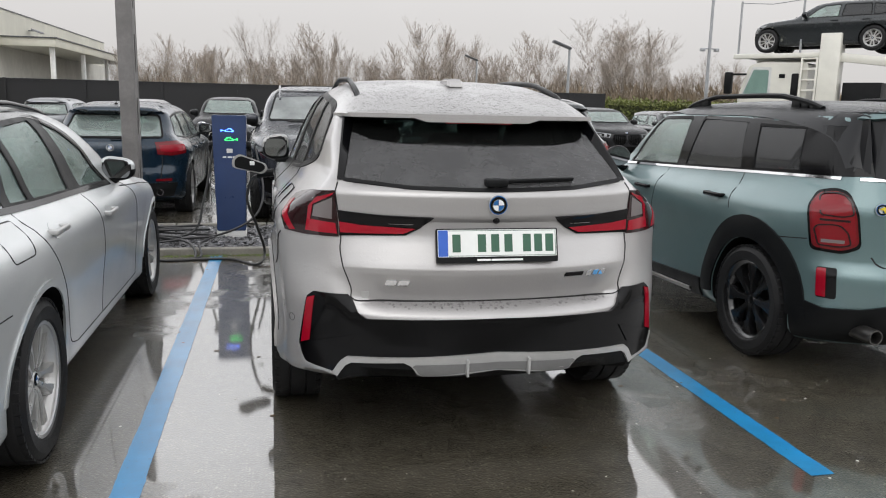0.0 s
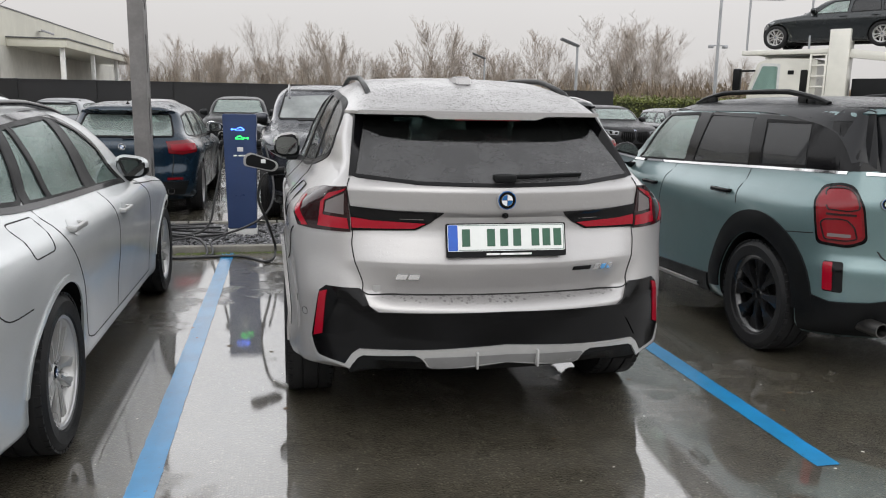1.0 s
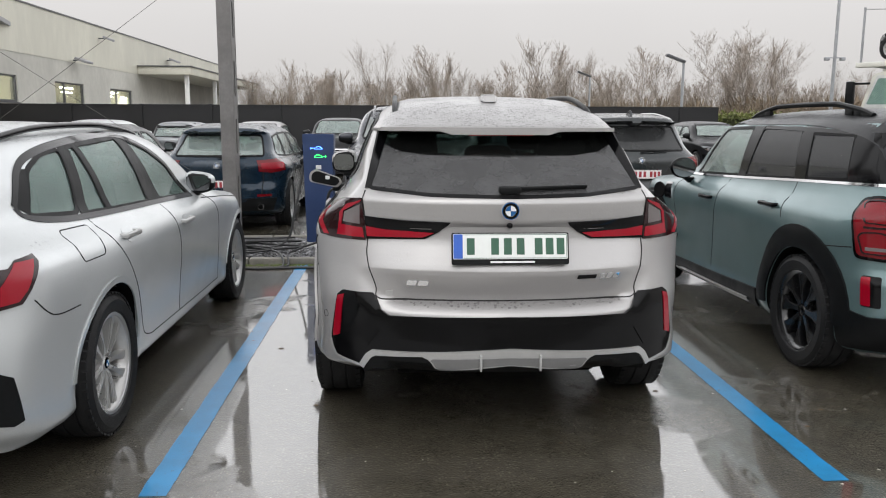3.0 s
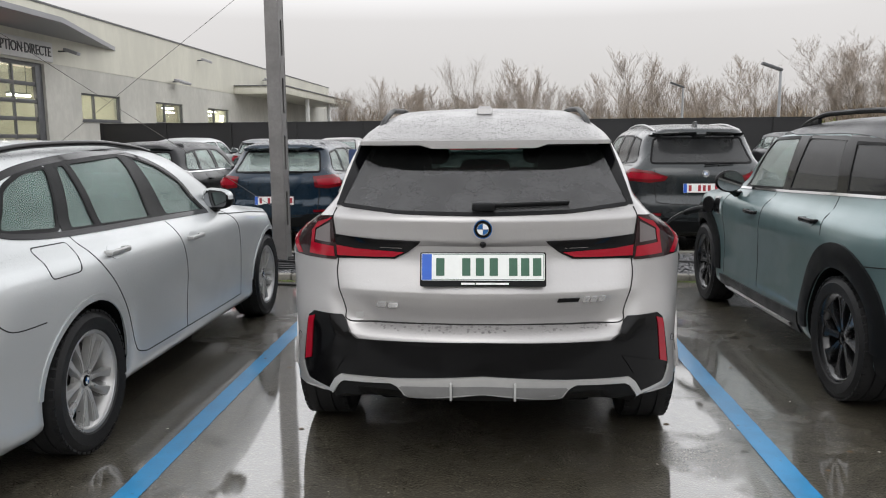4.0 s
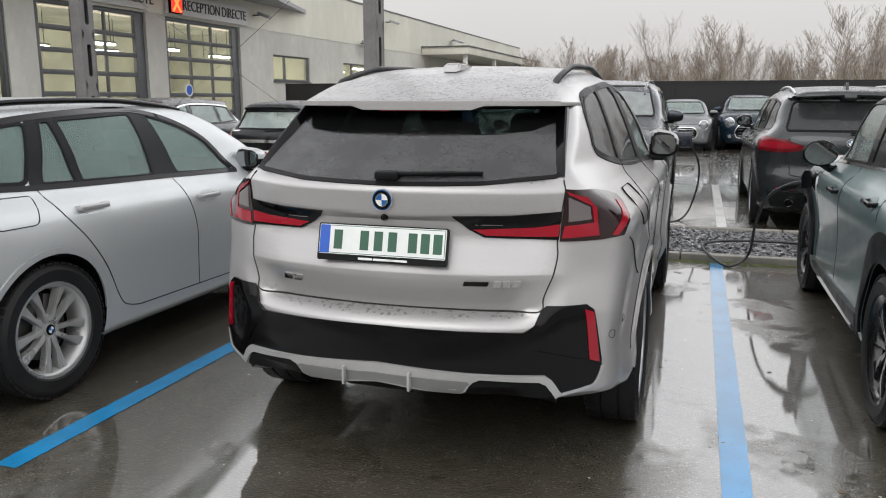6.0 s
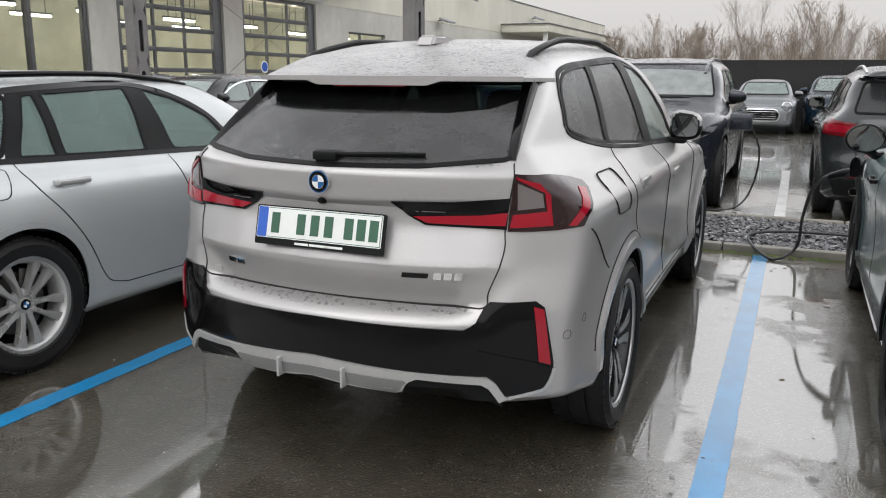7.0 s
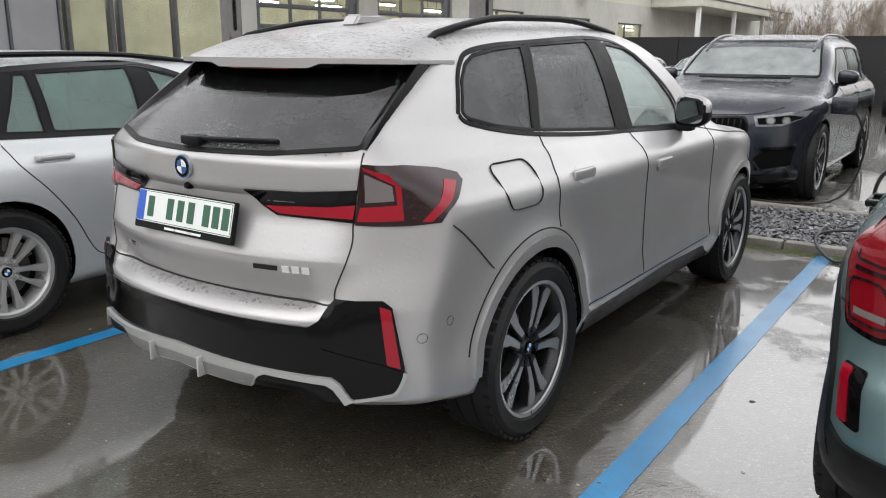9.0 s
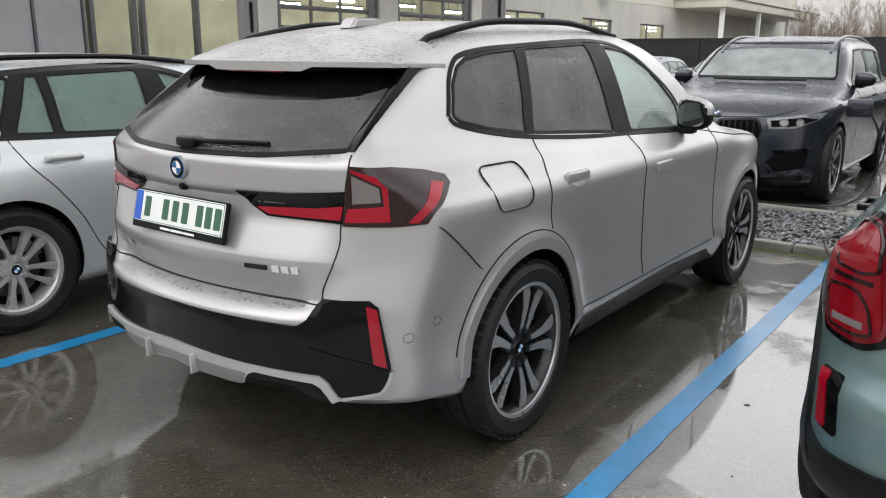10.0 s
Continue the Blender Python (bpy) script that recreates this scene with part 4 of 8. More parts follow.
def build_car(name, label, spec, body_mat, m=None, res=(26, 84, 34), category="car"):
    """Shell, openings, panes, cabin and wheels of one car. Returns the thing and its Body."""
    car = thing(name, label, category, m)
    sh = Shape(spec)
    v, f = sh.shell(res)
    me = bpy.data.meshes.new("body")
    me.from_pydata([tuple(p) for p in v], [], f)
    me.materials.append(body_mat)
    me.materials.append(LINER)
    me.materials.append(TRIM_IN)
    me.shade_smooth()
    ob = new("body", me)
    cut = []
    cy0, cy1 = spec["cabin"]
    v, f = sh.shell((14, 40, 14), -0.055, spec["belt"] - 0.30, (cy0, cy1))
    cm = bpy.data.meshes.new("cut")
    cm.from_pydata([tuple(p) for p in v], [], f)
    for q in range(3):
        cm.materials.append((body_mat, LINER, TRIM_IN)[q])
    for q in cm.polygons:
        q.material_index = 2
    cut.append(new("cut", cm))
    side_view = Matrix(((0, 0, 1, 0), (1, 0, 0, 0), (0, 1, 0, 0), (0, 0, 0, 1)))
    end_view = Matrix(((1, 0, 0, 0), (0, 0, -1, 0), (0, 1, 0, 0), (0, 0, 0, 1)))
    groups = {"side": bmesh.new(), "end": bmesh.new(), "arch": bmesh.new()}
    for nm, poly, mode, g in spec["windows"]:
        if mode == "side":
            for s in (-1, 1):
                prism(groups["side"], poly, s * 0.35, s * 1.3, side_view)
        else:
            yy = sorted((sh.y0 - 0.2, cy0 + 0.40) if mode == "rear" else (sh.y1 + 0.2, cy1 - 0.5))
            prism(groups["end"], poly, -yy[1], -yy[0], end_view)
    for wy in spec["axles"]:
        for s in (-1, 1):
            r = spec["arch"]
            prism(groups["arch"], [(wy + r * math.cos(a), spec["wheel_r"] + 0.012 + r * math.sin(a)) for a in np.linspace(0, 2 * math.pi, 49)[:-1]], s * (sh.w - 0.36), s * (sh.w + 0.3), side_view)
    for key, bm in groups.items():
        for f_ in bm.faces:
            f_.material_index = 1 if key == "arch" else 2
        bmesh.ops.recalc_face_normals(bm, faces=bm.faces)
        cm = bpy.data.meshes.new("cut")
        bm.to_mesh(cm)
        bm.free()
        for q in (body_mat, LINER, TRIM_IN):
            cm.materials.append(q)
        cut.append(new("cut", cm))
    apply_cuts(ob, cut)
    ob.parent = car
    ob.data.set_sharp_from_angle(angle=radians(38))
    body = Body(sh, car)
    for nm, poly, mode, g in spec["windows"]:
        for md in (("right", "left") if mode == "side" else (mode,)):
            pane = body.panel(nm, poly, md, g, spec.get("pane_out", -0.002), 0.005, 0.05)
            pane.visible_shadow = False
            body.seam("window_seal", poly, md, RUBBER_TRIM, spec.get("seal", 0.020), 0.003, parent=pane, closed=True)
    w = spec["wheel"]
    for wy in spec["axles"]:
        for s in (-1, 1):
            wheel_into(car, "wheel", s * (spec["half"] - w["width"] / 2 - w.get("inset", 0.012)), wy, spec["wheel_r"], spec["wheel_r"], w["width"], w["rim"], w["n"], w["style"], s, w["mat"], w.get("cut"), w.get("cap", BADGE_BLUE))
    for x in (-0.36, 0.36):
        seat_into(car, x, spec["seats"][0], spec["belt"] - 0.52, 0.50)
    for x in (-0.40, 0.0, 0.40):
        seat_into(car, x, spec["seats"][1], spec["belt"] - 0.48 - spec.get("rear_drop", 0.0) * (1.3 if x == 0 else 1.0), 0.39, "rear_seat")
    bm = bmesh.new()
    box(bm, -0.62, cy1 - 0.62, spec["belt"] - 0.30, 0.62, cy1 - 0.30, spec["belt"] - 0.06, 0.06, 3)
    part("dashboard", bm, TRIM_IN, car)
    bm = bmesh.new()
    lathe(bm, [(0.17 + 0.016 * math.cos(a), 0.016 * math.sin(a)) for a in np.linspace(0, 2 * math.pi, 9)[:-1]], 28, Matrix.Translation((-0.36, cy1 - 0.78, spec["belt"] - 0.06)) @ Matrix.Rotation(radians(65), 4, "X") @ Matrix.Rotation(radians(90), 4, "Y"), True)
    part("steering_wheel", bm, PLASTIC, car)
    bm = bmesh.new()
    box(bm, -sh.w + 0.40, sh.y0 + 0.45, spec["low"] - 0.01, sh.w - 0.40, sh.y1 - 0.45, spec["low"] + 0.09, 0.03)
    part("underbody", bm, LINER, car)
    return car, body


def rails_into(body, y0, y1, x, material, lift=0.045, r=0.016):
    """Two roof rails with their feet."""
    for s in (-1, 1):
        ys = np.linspace(y0, y1, 15)
        p = body.shape.place("top", np.array([(s * x, y) for y in ys]))
        up = np.array([lift * min(1, 3.2 * t, 3.2 * (1 - t)) for t in np.linspace(0, 1, 15)])
        bm = bmesh.new()
        tube(bm, [(a[0], a[1], a[2] + u) for a, u in zip(p, up)], r, 10)
        part("roof_rail", bm, material, body.owner)


X1 = dict(
    top=[(-0.2, 1.345), (0.30, 1.422), (0.45, 1.465), (0.70, 1.528), (1.2, 1.590), (1.8, 1.603), (2.2, 1.585), (2.5, 1.535), (2.9, 1.33), (3.28, 1.09), (3.42, 1.055), (3.9, 1.01), (4.25, 0.93), (4.5, 0.80)],
    rear=[(0.20, 0.40), (0.325, 0.13), (0.355, -0.01), (0.39, -0.074), (0.46, -0.088), (0.60, -0.086), (0.622, -0.080), (0.650, -0.030), (0.664, 0.006), (0.797, -0.056), (0.925, 0.000), (0.990, 0.006), (1.012, -0.016), (1.100, -0.022), (1.114, -0.012), (1.385, 0.420), (1.47, 0.555), (1.7, 0.92)],
    corner=[(0.20, 0.32), (0.30, 0.10), (0.335, -0.06), (0.36, -0.088), (0.46, -0.090), (0.64, -0.088), (0.70, -0.074), (0.82, -0.046), (0.93, -0.034), (1.0, -0.022), (1.06, -0.018), (1.100, -0.018), (1.116, -0.009), (1.385, 0.420), (1.47, 0.555), (1.7, 0.92)],
    crisp=dict(rear=0.014, side=0.022), seal=0.012, rear_drop=0.14,
    front=[(0.2, 4.20), (0.4, 4.37), (0.7, 4.40), (0.9, 4.36), (1.05, 4.2), (1.7, 4.0)],
    side=[(0.20, 0.80), (0.30, 0.852), (0.36, 0.876), (0.42, 0.878), (0.50, 0.870), (0.62, 0.876), (0.80, 0.888), (0.94, 0.897), (0.985, 0.884), (1.05, 0.818), (1.09, 0.782), (1.3, 0.705), (1.44, 0.640), (1.50, 0.600), (1.56, 0.54), (1.7, 0.40)],
    plan=[(-0.2, 0.08), (0.2, 0.035), (0.5, 0.01), (0.9, 0.0), (1.5, 0.0), (3.0, 0.0), (3.6, 0.01), (4.0, 0.06), (4.4, 0.2)],
    cab=[(0.0, 0.10), (0.4, 0.062), (0.7, 0.040), (1.2, 0.015), (2.0, 0.0), (2.8, 0.01), (3.4, 0.10)],
    levels=(0.33, 0.365, 0.38, 0.46, 0.60, 0.622, 0.65, 0.664, 0.70, 0.788, 0.797, 0.806, 0.925, 0.945, 0.970, 0.990, 1.012, 1.05, 1.090, 1.103, 1.114, 1.126, 1.385, 1.45),
    belt=1.06, crown=0.09, low=0.22, rear_bow=(0.33, 0.22), front_bow=(0.25, 0.4), k=(0.11, 0.045, 0.14),
    half=0.9225, axles=(0.83, 3.525), arch=0.385, wheel_r=0.352, cabin=(0.55, 3.15), seats=(1.95, 1.05),
    flares=[(0.83, 0.36, 0.41, 0.030), (3.525, 0.36, 0.41, 0.030)],
    wheel=dict(width=0.235, rim=0.262, n=5, style="blade", mat=DARK_ALLOY, cut=CUT_ALLOY, inset=0.012),
    windows=[
        ("quarter_window", rounded([(0.634, 1.238), (0.660, 1.216), (0.80, 1.184), (1.035, 1.152), (1.155, 1.470), (0.963, 1.457), (0.805, 1.432), (0.738, 1.402), (0.684, 1.345)], 0.012), "side", SIDE_PRIVACY),
        ("rear_door_window", rounded([(1.085, 1.150), (1.77, 1.108), (1.775, 1.500), (1.215, 1.474)], 0.025), "side", SIDE_PRIVACY),
        ("front_door_window", rounded([(1.945, 1.10), (2.50, 1.075), (2.62, 1.085), (2.60, 1.20), (2.386, 1.371), (2.17, 1.468), (1.94, 1.492)], 0.03), "side", CLEAR),
        ("rear_window", rounded([(-0.622, 1.152), (-0.35, 1.128), (0.0, 1.122), (0.35, 1.128), (0.622, 1.152), (0.552, 1.400), (-0.552, 1.400)], 0.025), "rear", REAR_GLASS),
        ("windscreen", rounded([(-0.66, 1.12), (0.66, 1.12), (0.52, 1.50), (-0.52, 1.50)], 0.06), "front", WINDSCREEN),
    ],
)
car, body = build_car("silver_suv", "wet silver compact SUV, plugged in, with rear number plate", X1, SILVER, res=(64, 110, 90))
G21 = dict(
    top=[(-0.8, 1.30), (-0.55, 1.375), (-0.2, 1.41), (0.5, 1.440), (1.1, 1.440), (1.5, 1.42), (1.8, 1.375), (2.2, 1.20), (2.62, 0.985), (2.8, 0.955), (3.4, 0.89), (3.75, 0.80), (3.95, 0.70)],
    rear=[(0.20, -0.62), (0.30, -0.76), (0.45, -0.82), (0.60, -0.83), (0.75, -0.80), (0.85, -0.79), (0.93, -0.76), (0.98, -0.72), (1.30, -0.44), (1.32, -0.50), (1.6, -0.42)],
    front=[(0.2, 3.75), (0.5, 3.88), (0.65, 3.87), (0.8, 3.75), (1.6, 3.6)],
    side=[(0.18, 0.80), (0.25, 0.855), (0.33, 0.862), (0.50, 0.880), (0.68, 0.905), (0.80, 0.913), (0.86, 0.905), (0.92, 0.870), (0.955, 0.83), (0.97, 0.815), (1.2, 0.715), (1.36, 0.61), (1.42, 0.52), (1.6, 0.35)],
    plan=[(-0.9, 0.13), (-0.6, 0.07), (-0.2, 0.025), (0.3, 0.004), (1.0, 0.0), (2.5, 0.0), (3.1, 0.012), (3.5, 0.06), (3.9, 0.22)],
    cab=[(-0.8, 0.14), (-0.4, 0.09), (0.2, 0.035), (0.9, 0.0), (2.2, 0.02), (2.9, 0.1)],
    belt=0.95, crown=0.07, low=0.17, rear_bow=(0.30, 0.35), front_bow=(0.35, 0.5), k=(0.12, 0.08, 0.14),
    half=0.913, axles=(0.22, 3.075), arch=0.362, wheel_r=0.333, cabin=(-0.45, 2.55), seats=(1.25, 0.32),
    flares=[(0.22, 0.34, 0.40, 0.010), (3.075, 0.34, 0.40, 0.010)],
    wheel=dict(width=0.225, rim=0.232, n=10, style="ten", mat=ALLOY, cut=ALLOY, inset=0.02),
    windows=[
        ("quarter_window", rounded([(-0.10, 1.055), (0.26, 1.030), (0.40, 1.318), (0.20, 1.296), (0.03, 1.235)], 0.05), "side", FOGGED),
        ("rear_vent_window", rounded([(0.335, 1.022), (0.545, 1.014), (0.545, 1.325), (0.475, 1.320)], 0.02), "side", FOGGED),
        ("rear_door_window", rounded([(0.585, 1.014), (1.125, 0.998), (1.15, 1.352), (0.585, 1.328)], 0.025), "side", FOGGED),
        ("front_door_window", rounded([(1.335, 0.99), (1.90, 0.968), (1.72, 1.175), (1.49, 1.285), (1.27, 1.345)], 0.03), "side", FOGGED),
        ("rear_window", rounded([(-0.58, 1.02), (0.58, 1.02), (0.48, 1.285), (-0.48, 1.285)], 0.05), "rear", TINTED),
        ("windscreen", rounded([(-0.66, 1.0), (0.66, 1.0), (0.54, 1.36), (-0.54, 1.36)], 0.06), "front", CLEAR),
    ],
)
wagon, wagon_body = build_car("silver_estate_car", "wet pale silver estate car with fogged windows", G21, COOL_SILVER, Matrix.Translation((-2.69, 0, 0)), res=(30, 110, 46))
F60 = dict(
    top=[(0.2, 1.48), (0.5, 1.505), (0.9, 1.53), (1.6, 1.545), (2.2, 1.53), (2.6, 1.475), (3.0, 1.24), (3.3, 1.06), (3.45, 1.03), (4.1, 0.97), (4.4, 0.86), (4.6, 0.7)],
    rear=[(0.20, 0.50), (0.30, 0.36), (0.45, 0.29), (0.62, 0.28), (0.66, 0.32), (0.80, 0.33), (0.95, 0.33), (1.02, 0.36), (1.42, 0.52), (1.44, 0.42), (1.7, 0.46)],
    front=[(0.2, 4.42), (0.5, 4.56), (0.8, 4.55), (1.0, 4.42), (1.7, 4.2)],
    side=[(0.18, 0.80), (0.28, 0.875), (0.40, 0.885), (0.55, 0.880), (0.70, 0.890), (0.82, 0.905), (0.90, 0.900), (0.96, 0.875), (0.99, 0.845), (1.01, 0.825), (1.25, 0.765), (1.44, 0.700), (1.50, 0.63), (1.7, 0.45)],
    plan=[(0.2, 0.10), (0.6, 0.04), (1.0, 0.01), (1.6, 0.0), (3.2, 0.0), (3.8, 0.01), (4.2, 0.07), (4.6, 0.25)],
    cab=[(0.2, 0.07), (0.8, 0.02), (1.5, 0.0), (2.6, 0.0), (3.4, 0.08)],
    belt=0.99, crown=0.06, low=0.19, rear_bow=(0.22, 0.35), front_bow=(0.3, 0.5), k=(0.09, 0.08, 0.14),
    half=0.911, axles=(1.09, 3.76), arch=0.372, wheel_r=0.338, cabin=(0.55, 3.2), seats=(2.15, 1.3),
    flares=[(1.09, 0.34, 0.42, 0.018), (3.76, 0.34, 0.42, 0.018)],
    wheel=dict(width=0.225, rim=0.236, n=8, style="single", mat=BLACK_ALLOY, cut=BLACK_ALLOY, inset=0.012, cap=GLOSS),
    windows=[
        ("quarter_window", rounded([(0.88, 1.135), (1.29, 1.112), (1.35, 1.385), (0.93, 1.385)], 0.02), "side", PRIVACY),
        ("rear_door_window", rounded([(1.40, 1.105), (2.10, 1.078), (2.02, 1.415), (1.48, 1.415)], 0.03), "side", PRIVACY),
        ("front_door_window", rounded([(2.20, 1.075), (2.98, 1.045), (2.62, 1.405), (2.17, 1.415)], 0.03), "side", CLEAR),
        ("rear_window", rounded([(-0.60, 1.14), (0.60, 1.14), (0.54, 1.385), (-0.54, 1.385)], 0.05), "rear", PRIVACY),
        ("windscreen", rounded([(-0.66, 1.09), (0.66, 1.09), (0.58, 1.43), (-0.58, 1.43)], 0.06), "front", CLEAR),
    ],
)
mini, mini_body = build_car("green_crossover", "wet sage green crossover with black roof and cladding, charging", F60, SAGE, Matrix.Translation((2.79, 0, 0)), res=(30, 100, 50))

# ---- the silver SUV's details ----
BODY = body
for g in (1, -1):
    def both(poly):
        return [(g * q[0], *q[1:]) for q in poly][:: g]
    md = "right" if g > 0 else "left"
    lamp = BODY.panel("tail_lamp", both([(0.635, 0.149, 1.107), (0.715, 0.250, 1.099), (0.756, 0.370, 1.081), (0.788, 0.435, 1.062), (0.814, 0.433, 1.040), (0.838, 0.382, 1.008), (0.845, 0.312, 0.964), (0.838, 0.285, 0.930), (0.772, 0.208, 0.922), (0.660, 0.127, 0.920), (0.636, 0.115, 0.920)]), "wrap", DARK_LAMP, 0.006, 0.03, 0.03, label="smoked red rear lamp")
    BODY.panel("clear_window", both([(0.648, 0.147, 1.080), (0.722, 0.190, 1.043), (0.731, 0.189, 0.998), (0.658, 0.139, 0.991)]), "wrap", SMOKE_LAMP, 0.008, 0.004, 0.03, lamp)
    BODY.panel("red_light", both([(0.637, 0.149, 1.100), (0.706, 0.192, 1.076), (0.744, 0.207, 1.039), (0.760, 0.200, 0.938), (0.641, 0.120, 0.932), (0.643, 0.134, 0.975), (0.740, 0.193, 0.985), (0.730, 0.193, 1.046), (0.645, 0.149, 1.091)]), "wrap", RED_BRIGHT, 0.009, 0.005, 0.02, lamp)
    BODY.panel("red_slash", both([(0.795, 0.351, 1.050), (0.812, 0.398, 1.040), (0.841, 0.335, 0.997), (0.821, 0.260, 0.933), (0.800, 0.238, 0.935), (0.825, 0.289, 0.992)]), "wrap", RED_BRIGHT, 0.009, 0.005, 0.02, lamp)
    inner = BODY.panel("tailgate_lamp", both([(0.245, 0.053, 1.012), (0.436, 0.098, 1.016), (0.628, 0.138, 1.030), (0.628, 0.122, 0.926), (0.523, 0.110, 0.928), (0.360, 0.065, 0.934), (0.299, 0.060, 0.965)]), "wrap", GLOSS, 0.006, 0.03, 0.03, label="gloss black and red tailgate lamp")
    BODY.panel("red_light", both([(0.318, 0.063, 0.962), (0.437, 0.095, 0.967), (0.540, 0.105, 0.970), (0.626, 0.132, 0.982), (0.626, 0.120, 0.938), (0.522, 0.112, 0.937), (0.366, 0.067, 0.941)]), "wrap", RED_BRIGHT, 0.009, 0.005, 0.03, inner)
    BODY.panel("reversing_light", both([(0.312, 0.063, 0.992), (0.425, 0.092, 0.990), (0.420, 0.090, 0.978), (0.330, 0.065, 0.977)]), "wrap", SMOKE_LAMP, 0.009, 0.004, 0.03, inner)
    BODY.panel("reflector", both([(0.724, 0.121, 0.674), (0.752, 0.141, 0.664), (0.776, 0.157, 0.474), (0.745, 0.128, 0.488)]), "wrap", RED_BRIGHT, 0.019, 0.012, 0.03, label="red bumper reflector")
    BODY.panel("bumper_blade", both([(0.560, 0.037, 0.535), (0.727, 0.117, 0.490), (0.778, 0.160, 0.464), (0.610, 0.066, 0.452)]), "wrap", GLOSS, 0.020, 0.012, 0.03)
    BODY.seam("tailgate_gap", both([(0.637, 0.160, 1.140), (0.633, 0.150, 1.105), (0.631, 0.111, 0.931), (0.631, 0.105, 0.872), (0.619, 0.092, 0.814), (0.579, 0.082, 0.719), (0.549, 0.106, 0.672), (0.466, 0.105, 0.660), (0.20, 0.06, 0.662), (0.0, 0.04, 0.663)]), "wrap", SEAM, 0.0042, 0.002)
    BODY.seam("bumper_gap", [(0.315, 0.918), (0.40, 0.852), (0.485, 0.780), (0.53, 0.735)], md, SEAM, 0.0036, 0.0035)
    for nm, line in (("rear_door_gap", [(1.059, 1.140), (1.054, 1.067), (0.985, 0.985), (0.985, 0.888), (0.985, 0.800)]), ("front_door_gap", [(1.885, 1.093), (1.905, 1.024), (1.885, 0.969), (1.895, 0.820), (1.950, 0.522), (1.97, 0.40)]),
                     ("wing_gap", [(2.93, 1.06), (2.90, 0.95), (2.93, 0.75), (3.0, 0.50), (3.02, 0.40)]), ("sill_gap", [(1.22, 0.40), (1.53, 0.388), (2.2, 0.388), (3.0, 0.388)]), ("bonnet_gap", [(2.75, 1.052), (3.0, 1.02), (3.3, 0.985), (3.7, 0.955), (4.0, 0.91)])):
        BODY.seam(nm, line, md, SEAM, 0.0034, 0.0028)
    BODY.seam("fuel_flap_gap", rounded([(0.60, 1.066), (0.87, 1.066), (0.838, 0.915), (0.62, 0.915)], 0.05), md, SEAM, 0.0022, 0.0062, closed=True)
    BODY.panel("sill_cover", [(1.25, 0.34), (1.64, 0.345), (2.3, 0.365), (2.95, 0.335), (3.08, 0.27), (3.05, 0.235), (1.25, 0.235)], md, PLASTIC, 0.008, 0.02, 0.06)
    BODY.seam("arch_gap", [(0.83 + 0.447 * math.cos(a), 0.36 + 0.458 * math.sin(a)) for a in np.linspace(math.radians(12), math.radians(168), 15)], md, SEAM, 0.005)
    BODY.seam("arch_lip", [(0.83 + 0.405 * math.cos(a), 0.36 + 0.41 * math.sin(a)) for a in np.linspace(math.radians(2), math.radians(178), 25)], md, SILVER, 0.040, 0.010)
    BODY.seam("arch_lip", [(3.525 + 0.405 * math.cos(a), 0.36 + 0.41 * math.sin(a)) for a in np.linspace(math.radians(2), math.radians(178), 25)], md, SILVER, 0.040, 0.010)
    for poly in ([(1.035, 1.150), (1.085, 1.145), (1.215, 1.476), (1.155, 1.470)], [(1.77, 1.102), (1.945, 1.094), (1.94, 1.502), (1.775, 1.502)]):
        BODY.panel("pillar_cover", poly, md, RUBBER_TRIM, 0.0035, 0.012, 0.05)
    BODY.seam("window_trim", [(0.615, 1.232), (0.645, 1.205), (0.80, 1.170), (1.06, 1.136), (1.517, 1.104), (1.925, 1.088), (2.60, 1.058)], md, RUBBER_TRIM, 0.015, 0.004)
    BODY.seam("window_trim", [(0.61, 1.235), (0.665, 1.35), (0.720, 1.412), (0.79, 1.444), (0.963, 1.468), (1.222, 1.484), (1.61, 1.505), (1.877, 1.512), (2.107, 1.490), (2.337, 1.400), (2.61, 1.225), (2.66, 1.075)], md, RUBBER_TRIM, 0.015, 0.004)
    handle_into(BODY, 1.205, 0.978, g, SILVER, "flush", SILVER)
    handle_into(BODY, 2.10, 0.930, g, SILVER, "flush", SILVER)
    mirror_into(car, g * 0.80, 2.50, 1.150, g, SILVER, 0.165, 0.165)
    BODY.panel("side_badge", [(2.91, 0.912), (2.96, 0.912), (2.965, 0.932), (2.915, 0.932)], md, SATIN, 0.004, 0.006, 0.03)
    for y, z in ((0.32, 0.60), (0.21, 0.565)):
        BODY.seam("parking_sensor", [(y + 0.016 * math.cos(a), z + 0.016 * math.sin(a)) for a in np.linspace(0, 2 * math.pi, 13)[:-1]], md, SEAM, 0.0012, closed=True)
    bm = bmesh.new()
    box(bm, g * 0.13 - 0.005, -0.126, 0.375, g * 0.13 + 0.005, -0.03, 0.446, 0.003)
    part("diffuser_fin", bm, SATIN, car, "satin silver diffuser fin")
half = [(0.0, 0.608), (0.525, 0.600), (0.562, 0.622), (0.612, 0.690), (0.735, 0.692), (0.757, 0.670), (0.784, 0.480), (0.783, 0.440), (0.764, 0.392), (0.660, 0.366), (0.645, 0.375), (0.600, 0.440), (0.340, 0.450), (0.0, 0.472)]


def corner_point(x, z):
    """A point of the bumper's back, wrapped round its corner."""
    return (x, 0.33 * x * x + 0.22 * x ** 6 - 0.088, z)


